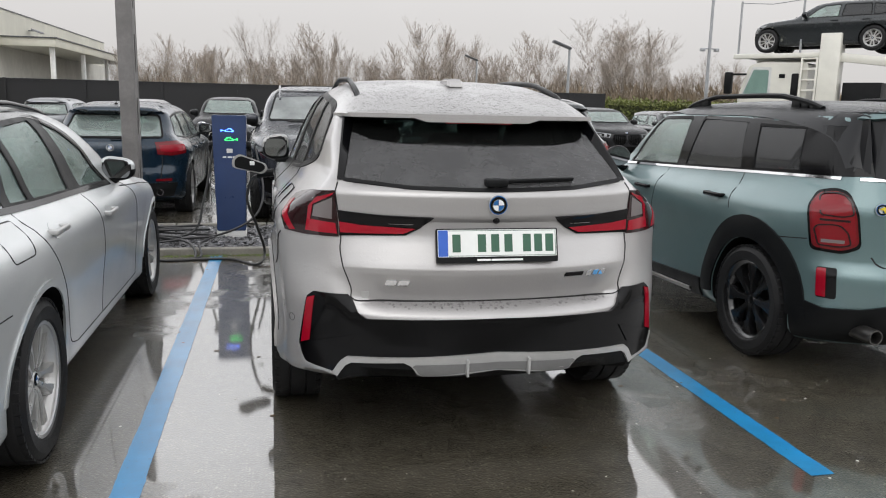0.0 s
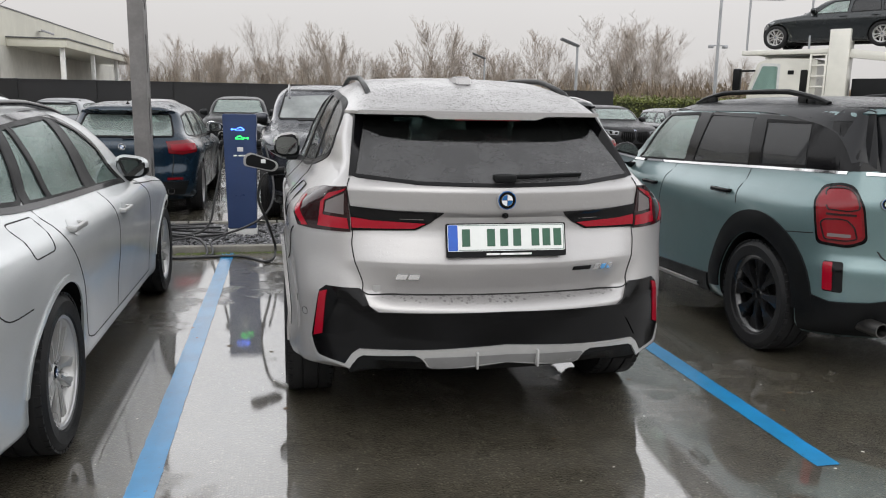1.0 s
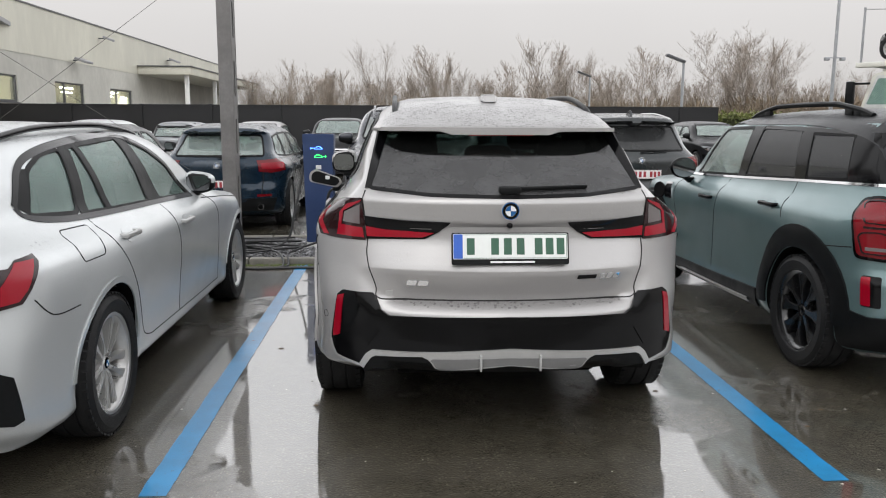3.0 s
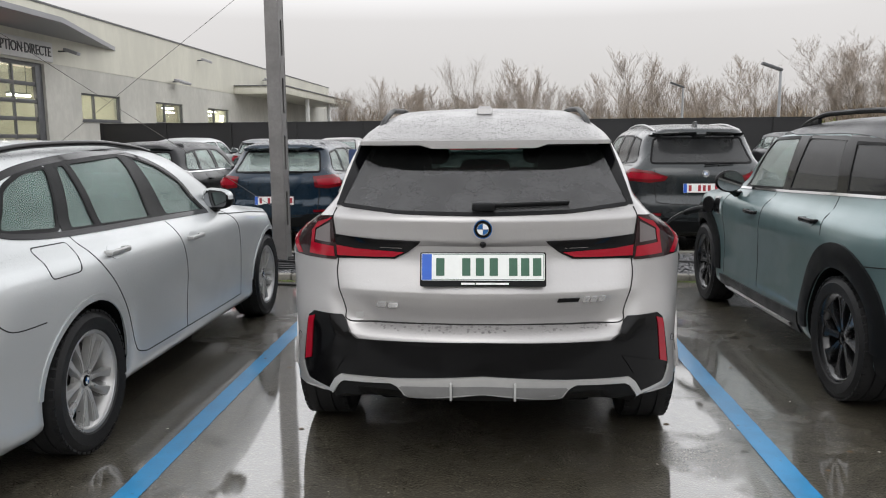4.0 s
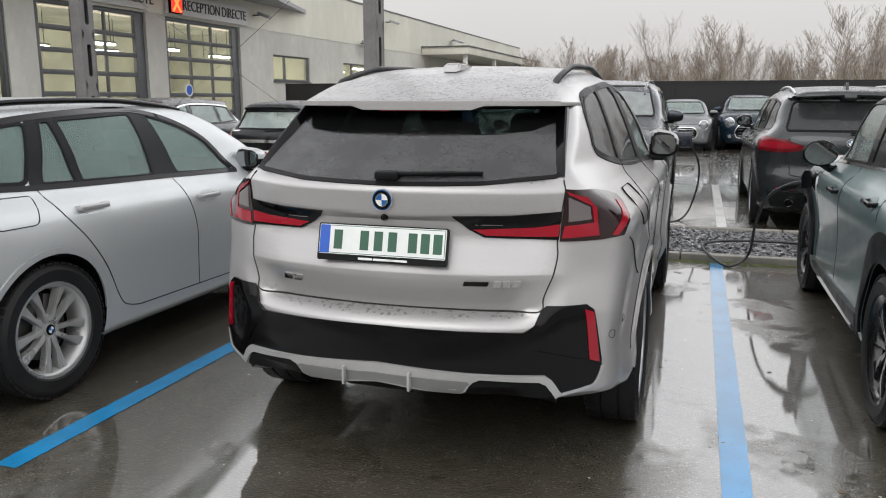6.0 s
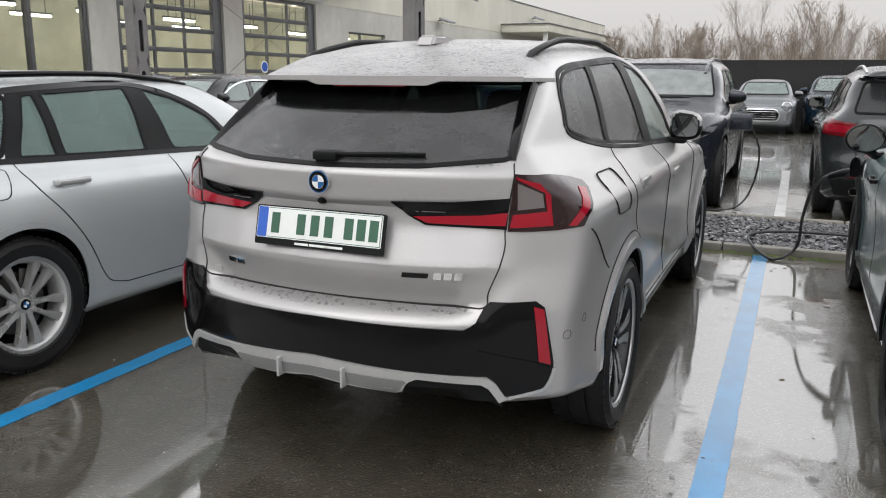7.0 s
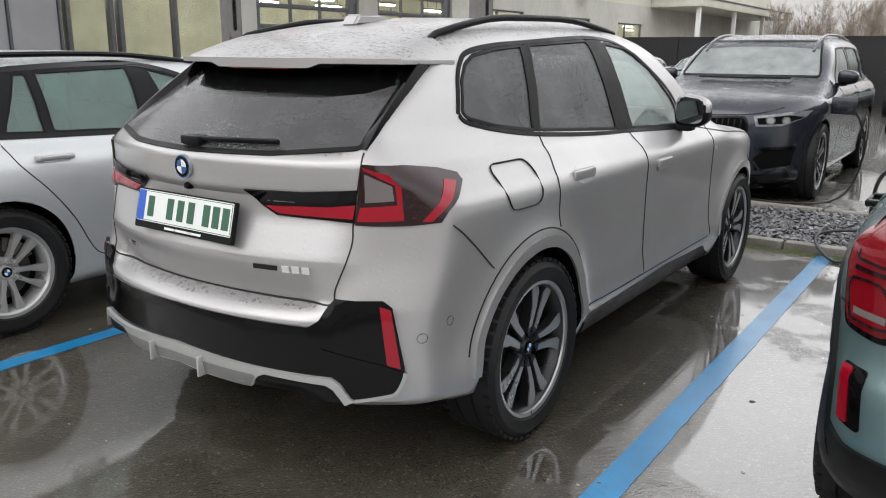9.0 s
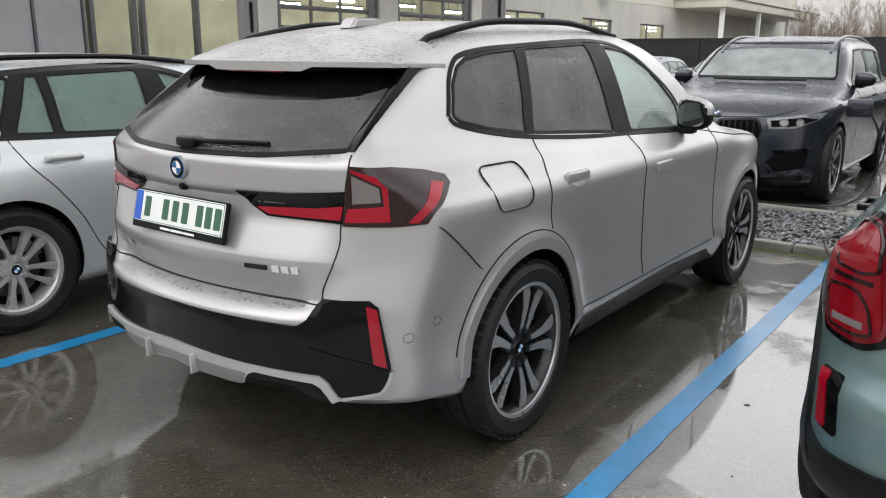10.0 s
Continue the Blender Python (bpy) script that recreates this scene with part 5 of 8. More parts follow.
black = BODY.panel("bumper_panel", [corner_point(x, z) for x, z in half] + [corner_point(-x, z) for x, z in half[-2:0:-1]], "wrap", GLOSS, 0.015, 0.024, 0.03, label="gloss black bumper panel")
low = [(0.0, 0.472), (0.34, 0.450), (0.60, 0.440), (0.645, 0.375), (0.655, 0.30), (0.0, 0.30)]
BODY.panel("diffuser", [corner_point(x, z) for x, z in low] + [corner_point(-x, z) for x, z in low[-2:0:-1]], "wrap", PLASTIC, 0.020, 0.03, 0.04)
rim_line = [(0.0, 0.472), (0.340, 0.452), (0.598, 0.441), (0.622, 0.420), (0.650, 0.372), (0.662, 0.366), (0.634, 0.358), (0.602, 0.404), (0.580, 0.418), (0.380, 0.432), (0.355, 0.420), (0.330, 0.392), (0.305, 0.384), (0.0, 0.400)]
BODY.panel("diffuser_frame", [corner_point(x, z) for x, z in rim_line] + [corner_point(-x, z) for x, z in rim_line[-2:0:-1]], "wrap", SATIN, 0.028, 0.04, 0.025, label="satin silver diffuser frame")
# the frame's centre is darker grey below its top strip
insert = [(0.0, 0.438), (0.335, 0.424), (0.345, 0.416), (0.322, 0.394), (0.302, 0.388), (0.0, 0.403)]
BODY.panel("diffuser_insert", [corner_point(x, z) for x, z in insert] + [corner_point(-x, z) for x, z in insert[-2:0:-1]], "wrap", DIFFUSER_GREY, 0.031, 0.01, 0.03, label="darker grey lower centre of the diffuser frame")
for g in (1, -1):
    BODY.seam("bumper_edge", [corner_point(g * x, z) for x, z in [(0.785, 0.46), (0.780, 0.432), (0.763, 0.392), (0.735, 0.380), (0.660, 0.364)]], "wrap", SATIN, 0.010, 0.018)
BODY.panel("rain_film", [(-0.548, 1.335), (-0.470, 1.305), (-0.339, 1.290), (0.0, 1.285), (0.339, 1.290), (0.470, 1.305), (0.548, 1.335), (0.604, 1.158), (0.35, 1.135), (0.0, 1.129), (-0.35, 1.135), (-0.604, 1.158)], "rear", RAINY, 0.0015, 0.002, 0.05, label="film of rain on the rear window").visible_shadow = False


def z_lip(end, ss, spec):
    """Height of the roof's surface just ahead of the spoiler's lip."""
    x = ss * 0.55
    y = 0.345 + spec["rear_bow"][0] * x ** 2 + spec["rear_bow"][1] * x ** 6
    return end.root(np.stack([x, y, np.full(len(x), 2.2)], -1), np.stack([x, y, np.full(len(x), 1.0)], -1))[:, 2]


def spoiler_into(owner, spec):
    """Roof spoiler: the roof carried on past the glass to a thin lip, which hangs lower in its middle."""
    end = Shape(dict(spec, rear=[(0.2, 0.318), (1.395, 0.318), (1.45, 0.335), (1.7, 0.42)], corner=[(0.2, 0.318), (1.395, 0.318), (1.45, 0.335), (1.7, 0.42)], k=(spec["k"][0], 0.018, spec["k"][2]), crisp={}))
    ss = np.sin(np.linspace(-1, 1, 61) * math.pi / 2)
    tt = np.array([0, 0.01, 0.025, 0.05, 0.09, 0.15, 0.25, 0.4, 0.6, 0.8, 1.0])
    bm = bmesh.new()
    tops, lows = [], []
    edge = end.root(np.array([(1.2, 0.46, 1.405), (1.2, 0.68, 1.405)]), np.array([(0.1, 0.46, 1.405), (0.1, 0.68, 1.405)]))[:, 0]
    for t in tt:
        x0 = ss * 0.575
        tail = 0.318 + spec["rear_bow"][0] * x0 ** 2 + spec["rear_bow"][1] * x0 ** 6
        y = tail + (0.68 - tail) * t
        low = 1.402 - 0.016 * np.clip((0.275 - np.abs(x0)) / 0.028, 0, 1)
        x = ss * (edge[0] + (edge[1] - edge[0]) * t + 0.003)
        z = end.root(np.stack([x * 0.995, y + 0.002, np.full(61, 2.2)], -1), np.stack([x * 0.995, y + 0.002, np.full(61, 1.0)], -1))[:, 2] + 0.003
        if t == 0:
            drop = z_lip(end, ss, spec) - 1.422
        z = np.maximum(z - drop * (1 - t) ** 2 * (1 - np.abs(ss) ** 6), low + 0.014)
        if t == 0:
            z[:] = 1.420
        z[0], z[-1] = low[0] + 0.004, low[-1] + 0.004
        tops.append([bm.verts.new(q) for q in zip(x, y, z)])
        lows.append([bm.verts.new(q) for q in zip(x, y, low)])
    for i in range(len(tt) - 1):
        for j in range(60):
            bm.faces.new((tops[i][j], tops[i][j + 1], tops[i + 1][j + 1], tops[i + 1][j]))
            f = bm.faces.new((lows[i][j + 1], lows[i][j], lows[i + 1][j], lows[i + 1][j + 1]))
            f.material_index = 1
        for j in (0, 60):
            bm.faces.new((tops[i][j], tops[i + 1][j], lows[i + 1][j], lows[i][j]))
    for j in range(60):
        bm.faces.new((tops[0][j + 1], tops[0][j], lows[0][j], lows[0][j + 1]))
        bm.faces.new((tops[-1][j], tops[-1][j + 1], lows[-1][j + 1], lows[-1][j]))
    bmesh.ops.recalc_face_normals(bm, faces=bm.faces)
    return part("roof_spoiler", bm, [SILVER, PLASTIC], owner, "silver roof spoiler with black underside", 32)


spoiler = spoiler_into(car, X1)
bm = bmesh.new()
box(bm, -0.15, 0.324, 1.381, 0.15, 0.345, 1.3862, 0.001)
part("high_brake_light", bm, RED_LAMP, spoiler)
for g in (1, -1):       # air blades: gloss black fins standing along the glass under the spoiler's ends
    t = np.linspace(0, 1, 12)
    zz = 1.400 + (1.150 - 1.400) * t
    outer = BODY.shape.place("rear", np.stack([g * (0.583 + 0.052 * t), zz], -1))
    inner = BODY.shape.place("rear", np.stack([g * (0.530 + 0.080 * t), zz], -1))
    lift = 0.052 * (1 - t) ** 0.8 + 0.008
    bm = bmesh.new()
    rows = [[bm.verts.new(q) for q in (a + (0, 0.01, 0), a + (0, -h * 0.95, h * 0.18), a + (-g * 0.008, -h, h * 0.18), b + (0, -0.002, 0), b + (0, 0.01, 0))] for a, b, h in zip(outer, inner, lift)]
    for a, b in zip(rows, rows[1:]):
        for i in range(5):
            bm.faces.new((a[i], a[(i + 1) % 5], b[(i + 1) % 5], b[i]))
    bm.faces.new(rows[0])
    bm.faces.new(rows[-1][::-1])
    bmesh.ops.recalc_face_normals(bm, faces=bm.faces)
    part("air_blade", bm, GLOSS, car, "gloss black air blade beside the rear window", 30)
roundel_into(car, (0, -0.026, 1.066), 0, 0.041)
plate_into(car, (0, -0.036, 0.912), 14, 0, PLATE_GREEN, w=0.50)
bm = bmesh.new()
lathe(bm, [(0.0005, -0.02), (0.010, -0.018), (0.014, -0.004), (0.014, 0.02)], 20, Matrix.Translation((0.0, -0.004, 1.0)) @ Matrix.Rotation(radians(90), 4, "Z"))
part("rear_camera", bm, GLOSS, car)
for x0, x1, z, n in ((-0.455, -0.355, 0.742, 2), (0.300, 0.395, 0.770, 1), (0.405, 0.505, 0.770, 3)):      # model lettering as plain bars
    w = (x1 - x0) / n
    for i in range(n):
        a, b = x0 + i * w + 0.004, x0 + (i + 1) * w - 0.004
        h = 0.012 if n != 1 else 0.008
        BODY.panel("lettering_bar", [(a, z - h), (b, z - h), (b + 0.006, z + h), (a + 0.006, z + h)], "rear", CHROME if n != 1 else GLOSS, 0.004, 0.006, 0.03)
BODY.panel("small_emblem", [(-0.545, 0.680), (-0.530, 0.668), (-0.512, 0.680), (-0.512, 0.700), (-0.545, 0.700)], "rear", SATIN, 0.003, 0.005, 0.02)
p = BODY.shape.place("rear", np.array([(-0.02, 1.150), (0.10, 1.152), (0.22, 1.156), (0.355, 1.158)]))
bm = bmesh.new()
tube(bm, [(a[0], a[1] - 0.026, a[2] + 0.008) for a in p], 0.009, 8, 0.006)
box(bm, -0.045, p[0][1] - 0.045, 1.135, 0.05, p[0][1] + 0.01, 1.168, 0.010)
wiper = part("rear_wiper", bm, PLASTIC, car, "black rear wiper arm")
bm = bmesh.new()
q = BODY.shape.place("rear", np.array([(-0.02 + 0.062 * i, 1.150 + 0.001 * i) for i in range(7)]))
tube(bm, [(a[0], a[1] - 0.016, a[2] + 0.004) for a in q], 0.008, 6)
part("wiper_blade", bm, PLASTIC, wiper)
rails_into(BODY, 0.60, 2.30, 0.50, PLASTIC, 0.034, 0.014)
bm = bmesh.new()
lo = BODY.shape.place("top", np.array([(0.0, y) for y in (0.86, 1.02)]))
prism(bm, [(0.80, lo[0][2] - 0.012), (1.14, lo[1][2] - 0.005), (0.96, lo[0][2] + 0.040), (0.84, lo[0][2] + 0.036)], -0.040, 0.040, Matrix(((0, 0, 1, 0), (1, 0, 0, 0), (0, 1, 0, 0), (0, 0, 0, 1))))
bmesh.ops.bevel(bm, geom=bm.edges[:], offset=0.010, segments=3, affect="EDGES")
part("roof_aerial", bm, SILVER, car)
bm = bmesh.new()      # open charging flap on the front wing, its dark inside turned to the rear
poly = rounded([(-1.215, 0.955), (-0.985, 0.905), (-0.945, 0.945), (-0.96, 0.985), (-1.16, 1.060), (-1.21, 1.030)], 0.03)
prism(bm, poly, -3.165, -3.15, Matrix(((1, 0, 0, 0), (0, 0, -1, 0), (0, 1, 0, 0), (0, 0, 0, 1))))
flap = part("charging_flap", bm, SILVER, car, "open charging flap with dark inner face")
bm = bmesh.new()
c = np.mean(np.array(poly), 0)
prism(bm, [(c[0] + (x - c[0]) * 0.86, c[1] + (z - c[1]) * 0.82) for x, z in poly], -3.150, -3.138, Matrix(((1, 0, 0, 0), (0, 0, -1, 0), (0, 1, 0, 0), (0, 0, 0, 1))))
part("flap_lining", bm, PLASTIC, flap)
bm = bmesh.new()
box(bm, -1.08, 3.130, 0.975, -1.045, 3.139, 1.005, 0.003)
part("flap_sticker", bm, PLATE_WHITE, flap)

# ---- the silver estate car's details ----
WB = wagon_body
for g in (1, -1):
    def both(poly):
        return [(g * q[0], *q[1:]) for q in poly][:: g]
    md = "right" if g > 0 else "left"
    lamp = WB.panel("tail_lamp", both([(0.60, -0.66, 0.905), (0.749, -0.543, 0.908), (0.787, -0.496, 0.910), (0.793, -0.460, 0.934), (0.813, -0.353, 0.942), (0.836, -0.362, 0.915), (0.839, -0.444, 0.821), (0.821, -0.481, 0.776), (0.749, -0.568, 0.764), (0.60, -0.68, 0.76)]), "wrap", DARK_LAMP, 0.006, 0.03, 0.03, label="red rear lamp")
    WB.panel("red_light", both([(0.60, -0.66, 0.83), (0.755, -0.543, 0.83), (0.800, -0.470, 0.925), (0.822, -0.380, 0.925), (0.828, -0.450, 0.83), (0.812, -0.490, 0.788), (0.745, -0.570, 0.778), (0.60, -0.68, 0.775)]), "wrap", RED_BRIGHT, 0.009, 0.005, 0.03, lamp)
    tri = WB.panel("bumper_vent", both([(0.66, -0.66, 0.50), (0.758, -0.588, 0.548), (0.794, -0.536, 0.515), (0.792, -0.477, 0.330), (0.769, -0.511, 0.318), (0.66, -0.63, 0.37)]), "wrap", PLASTIC, 0.006, 0.02, 0.03)
    WB.panel("reflector", both([(0.68, -0.64, 0.443), (0.752, -0.577, 0.425), (0.752, -0.575, 0.407), (0.68, -0.64, 0.405)]), "wrap", RED_LAMP, 0.010, 0.006, 0.03, tri)
    WB.seam("bumper_gap", both([(0.842, -0.432, 0.782), (0.868, -0.330, 0.700), (0.884, -0.12, 0.690)]), "wrap", SEAM, 0.005)
    for nm, line in (("rear_door_gap", [(0.285, 1.005), (0.329, 0.880), (0.459, 0.735), (0.591, 0.563), (0.680, 0.40), (0.74, 0.335), (0.85, 0.305)]), ("front_door_gap", [(1.265, 0.978), (1.275, 0.880), (1.345, 0.716), (1.380, 0.571), (1.41, 0.300)]),
                     ("wing_gap", [(2.10, 0.96), (2.28, 0.86), (2.35, 0.70), (2.42, 0.50), (2.45, 0.30)]), ("sill_gap", [(0.85, 0.305), (1.4, 0.300), (2.0, 0.295), (2.45, 0.295)]), ("bonnet_gap", [(2.05, 0.93), (2.4, 0.905), (2.8, 0.875), (3.3, 0.82)])):
        WB.seam(nm, line, md, SEAM, 0.006)
    WB.seam("fuel_flap_gap", rounded([(-0.03, 0.985), (0.235, 0.980), (0.165, 0.857), (-0.06, 0.857)], 0.03), md, SEAM, 0.005, closed=True)
    for poly in ([(0.262, 1.020), (0.335, 1.012), (0.478, 1.335), (0.405, 1.33)], [(1.128, 0.99), (1.335, 0.984), (1.272, 1.358), (1.152, 1.362)], [(0.545, 1.012), (0.586, 1.01), (0.586, 1.335), (0.545, 1.33)], [(-0.16, 1.10), (-0.09, 1.06), (0.03, 1.24), (-0.02, 1.245)]):
        WB.panel("pillar_cover", poly, md, PLASTIC, 0.0035, 0.012, 0.05)
    WB.seam("window_trim", [(-0.16, 1.10), (-0.12, 1.055), (0.04, 1.026), (0.35, 1.008), (1.12, 0.986), (1.93, 0.962)], md, GLOSS, 0.024, 0.004)
    WB.seam("window_trim", [(-0.16, 1.10), (-0.03, 1.238), (0.14, 1.300), (0.496, 1.342), (1.02, 1.368), (1.25, 1.357), (1.485, 1.300), (1.737, 1.174), (1.94, 0.960)], md, GLOSS, 0.028, 0.004)
    handle_into(WB, 0.515, 0.900, g, SATIN, "bar", COOL_SILVER)
    handle_into(WB, 1.47, 0.850, g, SATIN, "bar", COOL_SILVER)
    mirror_into(wagon, g * 0.765, 2.05, 1.03, g, COOL_SILVER, 0.18, 0.14)
    WB.seam("arch_lip", [(0.22 + 0.375 * math.cos(a), 0.345 + 0.378 * math.sin(a)) for a in np.linspace(math.radians(2), math.radians(178), 25)], md, COOL_SILVER, 0.030, 0.006)
    WB.seam("arch_lip", [(3.075 + 0.375 * math.cos(a), 0.345 + 0.378 * math.sin(a)) for a in np.linspace(math.radians(2), math.radians(178), 25)], md, COOL_SILVER, 0.030, 0.006)
rails_into(WB, -0.25, 1.75, 0.53, GLOSS, 0.03, 0.016)

# ---- the green crossover's details ----
MB = mini_body
MB.panel("roof_panel", [(0.67, 0.56), (0.67, 2.55), (0.45, 2.72), (-0.45, 2.72), (-0.67, 2.55), (-0.67, 0.56), (-0.50, 0.45), (0.50, 0.45)], "top", BLACK_PAINT, 0.002, 0.01, 0.06, label="black roof, beaded with rain")
for g in (1, -1):
    md = "right" if g > 0 else "left"
    MB.panel("roof_edge", [(0.72, 1.395), (0.85, 1.398), (1.40, 1.400), (1.48, 1.435), (2.23, 1.445), (2.62, 1.428), (2.75, 1.43), (2.45, 1.535), (0.60, 1.53), (0.55, 1.40)], md, BLACK_PAINT, 0.003, 0.01, 0.05)
    for poly in ([(0.62, 1.128), (0.88, 1.118), (0.93, 1.398), (0.70, 1.400)], [(1.285, 1.104), (1.405, 1.100), (1.485, 1.405), (1.345, 1.405)], [(2.095, 1.072), (2.205, 1.068), (2.175, 1.425), (2.015, 1.425)], [(0.88, 1.383), (2.0, 1.410), (2.0, 1.430), (0.72, 1.405)]):
        MB.panel("pillar_cover", poly, md, GLOSS, 0.0032, 0.012, 0.05)
    MB.panel("roof_side", [(g * x, y) for x, y in ((0.60, 0.52), (0.690, 0.60), (0.702, 1.0), (0.702, 2.3), (0.66, 2.62), (0.60, 2.6))][::g], "top", BLACK_PAINT, 0.005, 0.012, 0.05)
    MB.panel("roof_corner", [(g * MB.shape.angle(x, y), z) for x, y, z in ((0.74, 0.78, 1.395), (0.45, 0.40, 1.395), (0.45, 0.40, 1.468), (0.66, 0.74, 1.468))], "wrap", BLACK_PAINT, 0.006, 0.012, 0.05)
    MB.panel("rear_pillar_cover", [(g * MB.shape.angle(x, y), z) for x, y, z in ((0.765, 0.66, 1.126), (0.60, 0.42, 1.142), (0.53, 0.52, 1.40), (0.68, 0.72, 1.40))], "wrap", GLOSS, 0.0036, 0.012, 0.05)
    ring_points = [(0.838, 0.622, 0.738), (0.820, 0.690, 0.989), (0.775, 0.692, 1.050), (0.733, 0.596, 1.072), (0.700, 0.536, 1.056), (0.680, 0.473, 0.952), (0.655, 0.457, 0.765), (0.73, 0.498, 0.728)]
    outline = np.array([(g * MB.shape.angle(x, y), z) for x, y, z in ring_points])
    lamp = MB.panel("tail_lamp", rounded([tuple(q) for q in outline], 0.03), "wrap", GLOSS, 0.006, 0.03, 0.03, label="red rear lamp in a dark ring")
    cen = np.array([g * MB.shape.angle(0.745, 0.56), 0.90])
    MB.panel("lamp_ring", rounded([tuple(q) for q in cen + (outline - cen) * 0.90], 0.03), "wrap", RED_LAMP, 0.009, 0.006, 0.03, lamp)
    MB.panel("red_light", rounded([tuple(q) for q in cen + (outline - cen) * 0.80], 0.025), "wrap", RED_LENS, 0.012, 0.006, 0.03, lamp)
    for zc, kz in ((0.985, 0.34), (0.825, 0.34)):
        loop = [tuple(q) for q in np.array([cen[0], zc]) + (outline - cen) * (0.62, kz)]
        MB.seam("light_guide", rounded(loop, 0.015), "wrap", DARK_LAMP, 0.008, 0.015, lamp, closed=True)
    w = g * 0.052
    MB.panel("lamp_bar", [(cen[0] - w * 1.3, 0.900), (cen[0] + w * 1.3, 0.900), (cen[0] + w * 1.3, 0.912), (cen[0] - w * 1.3, 0.912)], "wrap", DARK_LAMP, 0.014, 0.006, 0.03, lamp)
    MB.panel("reversing_light", [(cen[0] - w, 0.785), (cen[0] + w, 0.785), (cen[0] + w, 0.803), (cen[0] - w, 0.803)], "wrap", SMOKE_LAMP, 0.014, 0.006, 0.03, lamp)
    ref = MB.panel("reflector_recess", rounded([(g * MB.shape.angle(x, y), z) for x, y, z in [(0.822, 0.575, 0.650), (0.752, 0.500, 0.650), (0.757, 0.480, 0.487), (0.822, 0.560, 0.487)]], 0.015), "wrap", GLOSS, 0.004, 0.02, 0.03)
    MB.panel("reflector", rounded([(g * MB.shape.angle(x, y), z) for x, y, z in [(0.819, 0.573, 0.642), (0.788, 0.537, 0.644), (0.789, 0.520, 0.494), (0.819, 0.560, 0.495)]], 0.008), "wrap", RED_BRIGHT, 0.008, 0.01, 0.03, ref)
    ring = [(1.10 + r * math.cos(a), 0.345 + r * 1.02 * math.sin(a)) for r, seq in ((0.50, np.linspace(-0.10, math.pi - 0.02, 22)), (0.372, np.linspace(math.pi - 0.02, -0.10, 22))) for a in seq]
    MB.panel("arch_cladding", ring, md, PLASTIC, 0.014, 0.03, 0.05, label="black wheel arch cladding")
    MB.panel("arch_cladding", [(y + 2.66, z) for y, z in ring], md, PLASTIC, 0.014, 0.03, 0.05)
    MB.panel("sill_cladding", [(1.62, 0.24), (1.62, 0.36), (2.3, 0.335), (3.26, 0.32), (3.26, 0.20)], md, PLASTIC, 0.016, 0.03, 0.06)
    MB.seam("sill_strip", [(1.75, 0.262), (2.4, 0.245), (3.2, 0.225)], md, SATIN, 0.022, 0.022)
    MB.seam("chrome_line", [(3.08, 1.029), (2.25, 1.058), (1.347, 1.097), (0.90, 1.113), (0.60, 1.122)], md, CHROME, 0.016, 0.006)
    for nm, line in (("front_door_gap", [(2.296, 1.05), (2.330, 0.958), (2.350, 0.848), (2.41, 0.62), (2.40, 0.37)]), ("rear_door_gap", [(1.36, 1.09), (1.369, 0.986), (1.34, 0.87)]), ("wing_gap", [(3.05, 1.02), (3.22, 0.90), (3.20, 0.60), (3.19, 0.34)]), ("bumper_gap", [(0.92, 0.760), (0.80, 0.775), (0.64, 0.792)])):
        MB.seam(nm, line, md, SEAM, 0.006)
    for poly in ([(1.292, 1.105), (1.40, 1.10), (1.482, 1.425), (1.352, 1.40)], [(2.10, 1.07), (2.20, 1.065), (2.17, 1.425), (2.02, 1.425)], [(0.64, 1.125), (0.88, 1.125), (0.93, 1.395), (0.74, 1.395)]):
        MB.panel("pillar_cover", poly, md, GLOSS, 0.0035, 0.012, 0.05)
    handle_into(MB, 1.52, 0.937, g, GLOSS, "bar", SAGE)
    handle_into(MB, 2.515, 0.892, g, GLOSS, "bar", SAGE)
    bm = bmesh.new()
    bmesh.ops.create_uvsphere(bm, u_segments=28, v_segments=16, radius=1)
    for v in bm.verts:
        v.co = (g * 0.945 + v.co.x * 0.108, 2.93 + (0.075 if v.co.y > 0 else 0.03) * v.co.y, 1.085 + v.co.z * 0.085)
    hull = part("mirror_housing", bm, GLOSS, mini)
    bm = bmesh.new()
    prism(bm, [(g * 0.945 + 0.096 * math.cos(a), 1.085 + 0.074 * math.sin(a)) for a in np.linspace(0, 2 * math.pi, 33)[:-1]], 0, 0.012, Matrix(((1, 0, 0, 0), (0, 0, -1, 2.912), (0, 1, 0, 0), (0, 0, 0, 1))))
    part("mirror_glass", bm, MIRROR, hull)
    bm = bmesh.new()
    tube(bm, [(g * 0.93, 2.94, 1.02), (g * 0.88, 2.97, 0.985), (g * 0.84, 2.98, 0.985)], 0.026, 8)
    part("mirror_foot", bm, GLOSS, hull)
    bm = bmesh.new()      # raised roof rail: a flat bar with a gap below it
    y = np.linspace(0.95, 2.45, 21)
    q = MB.shape.place("top", np.array([(g * 0.60, a) for a in y]))
    lift = [0.058 * min(1, 4.0 * t, 4.0 * (1 - t)) ** 0.7 if 0 < t < 1 else 0.0 for t in np.linspace(0, 1, 21)]
    tube(bm, [(a[0], a[1], a[2] + u + 0.004) for a, u in zip(q, lift)], 0.017, 8)
    for k in (1, 2, 3, 17, 18, 19):
        box(bm, q[k][0] - 0.013, q[k][1] - 0.05, q[k][2] - 0.01, q[k][0] + 0.013, q[k][1] + 0.05, q[k][2] + lift[k], 0.004)
    part("roof_rail", bm, PLASTIC, mini)
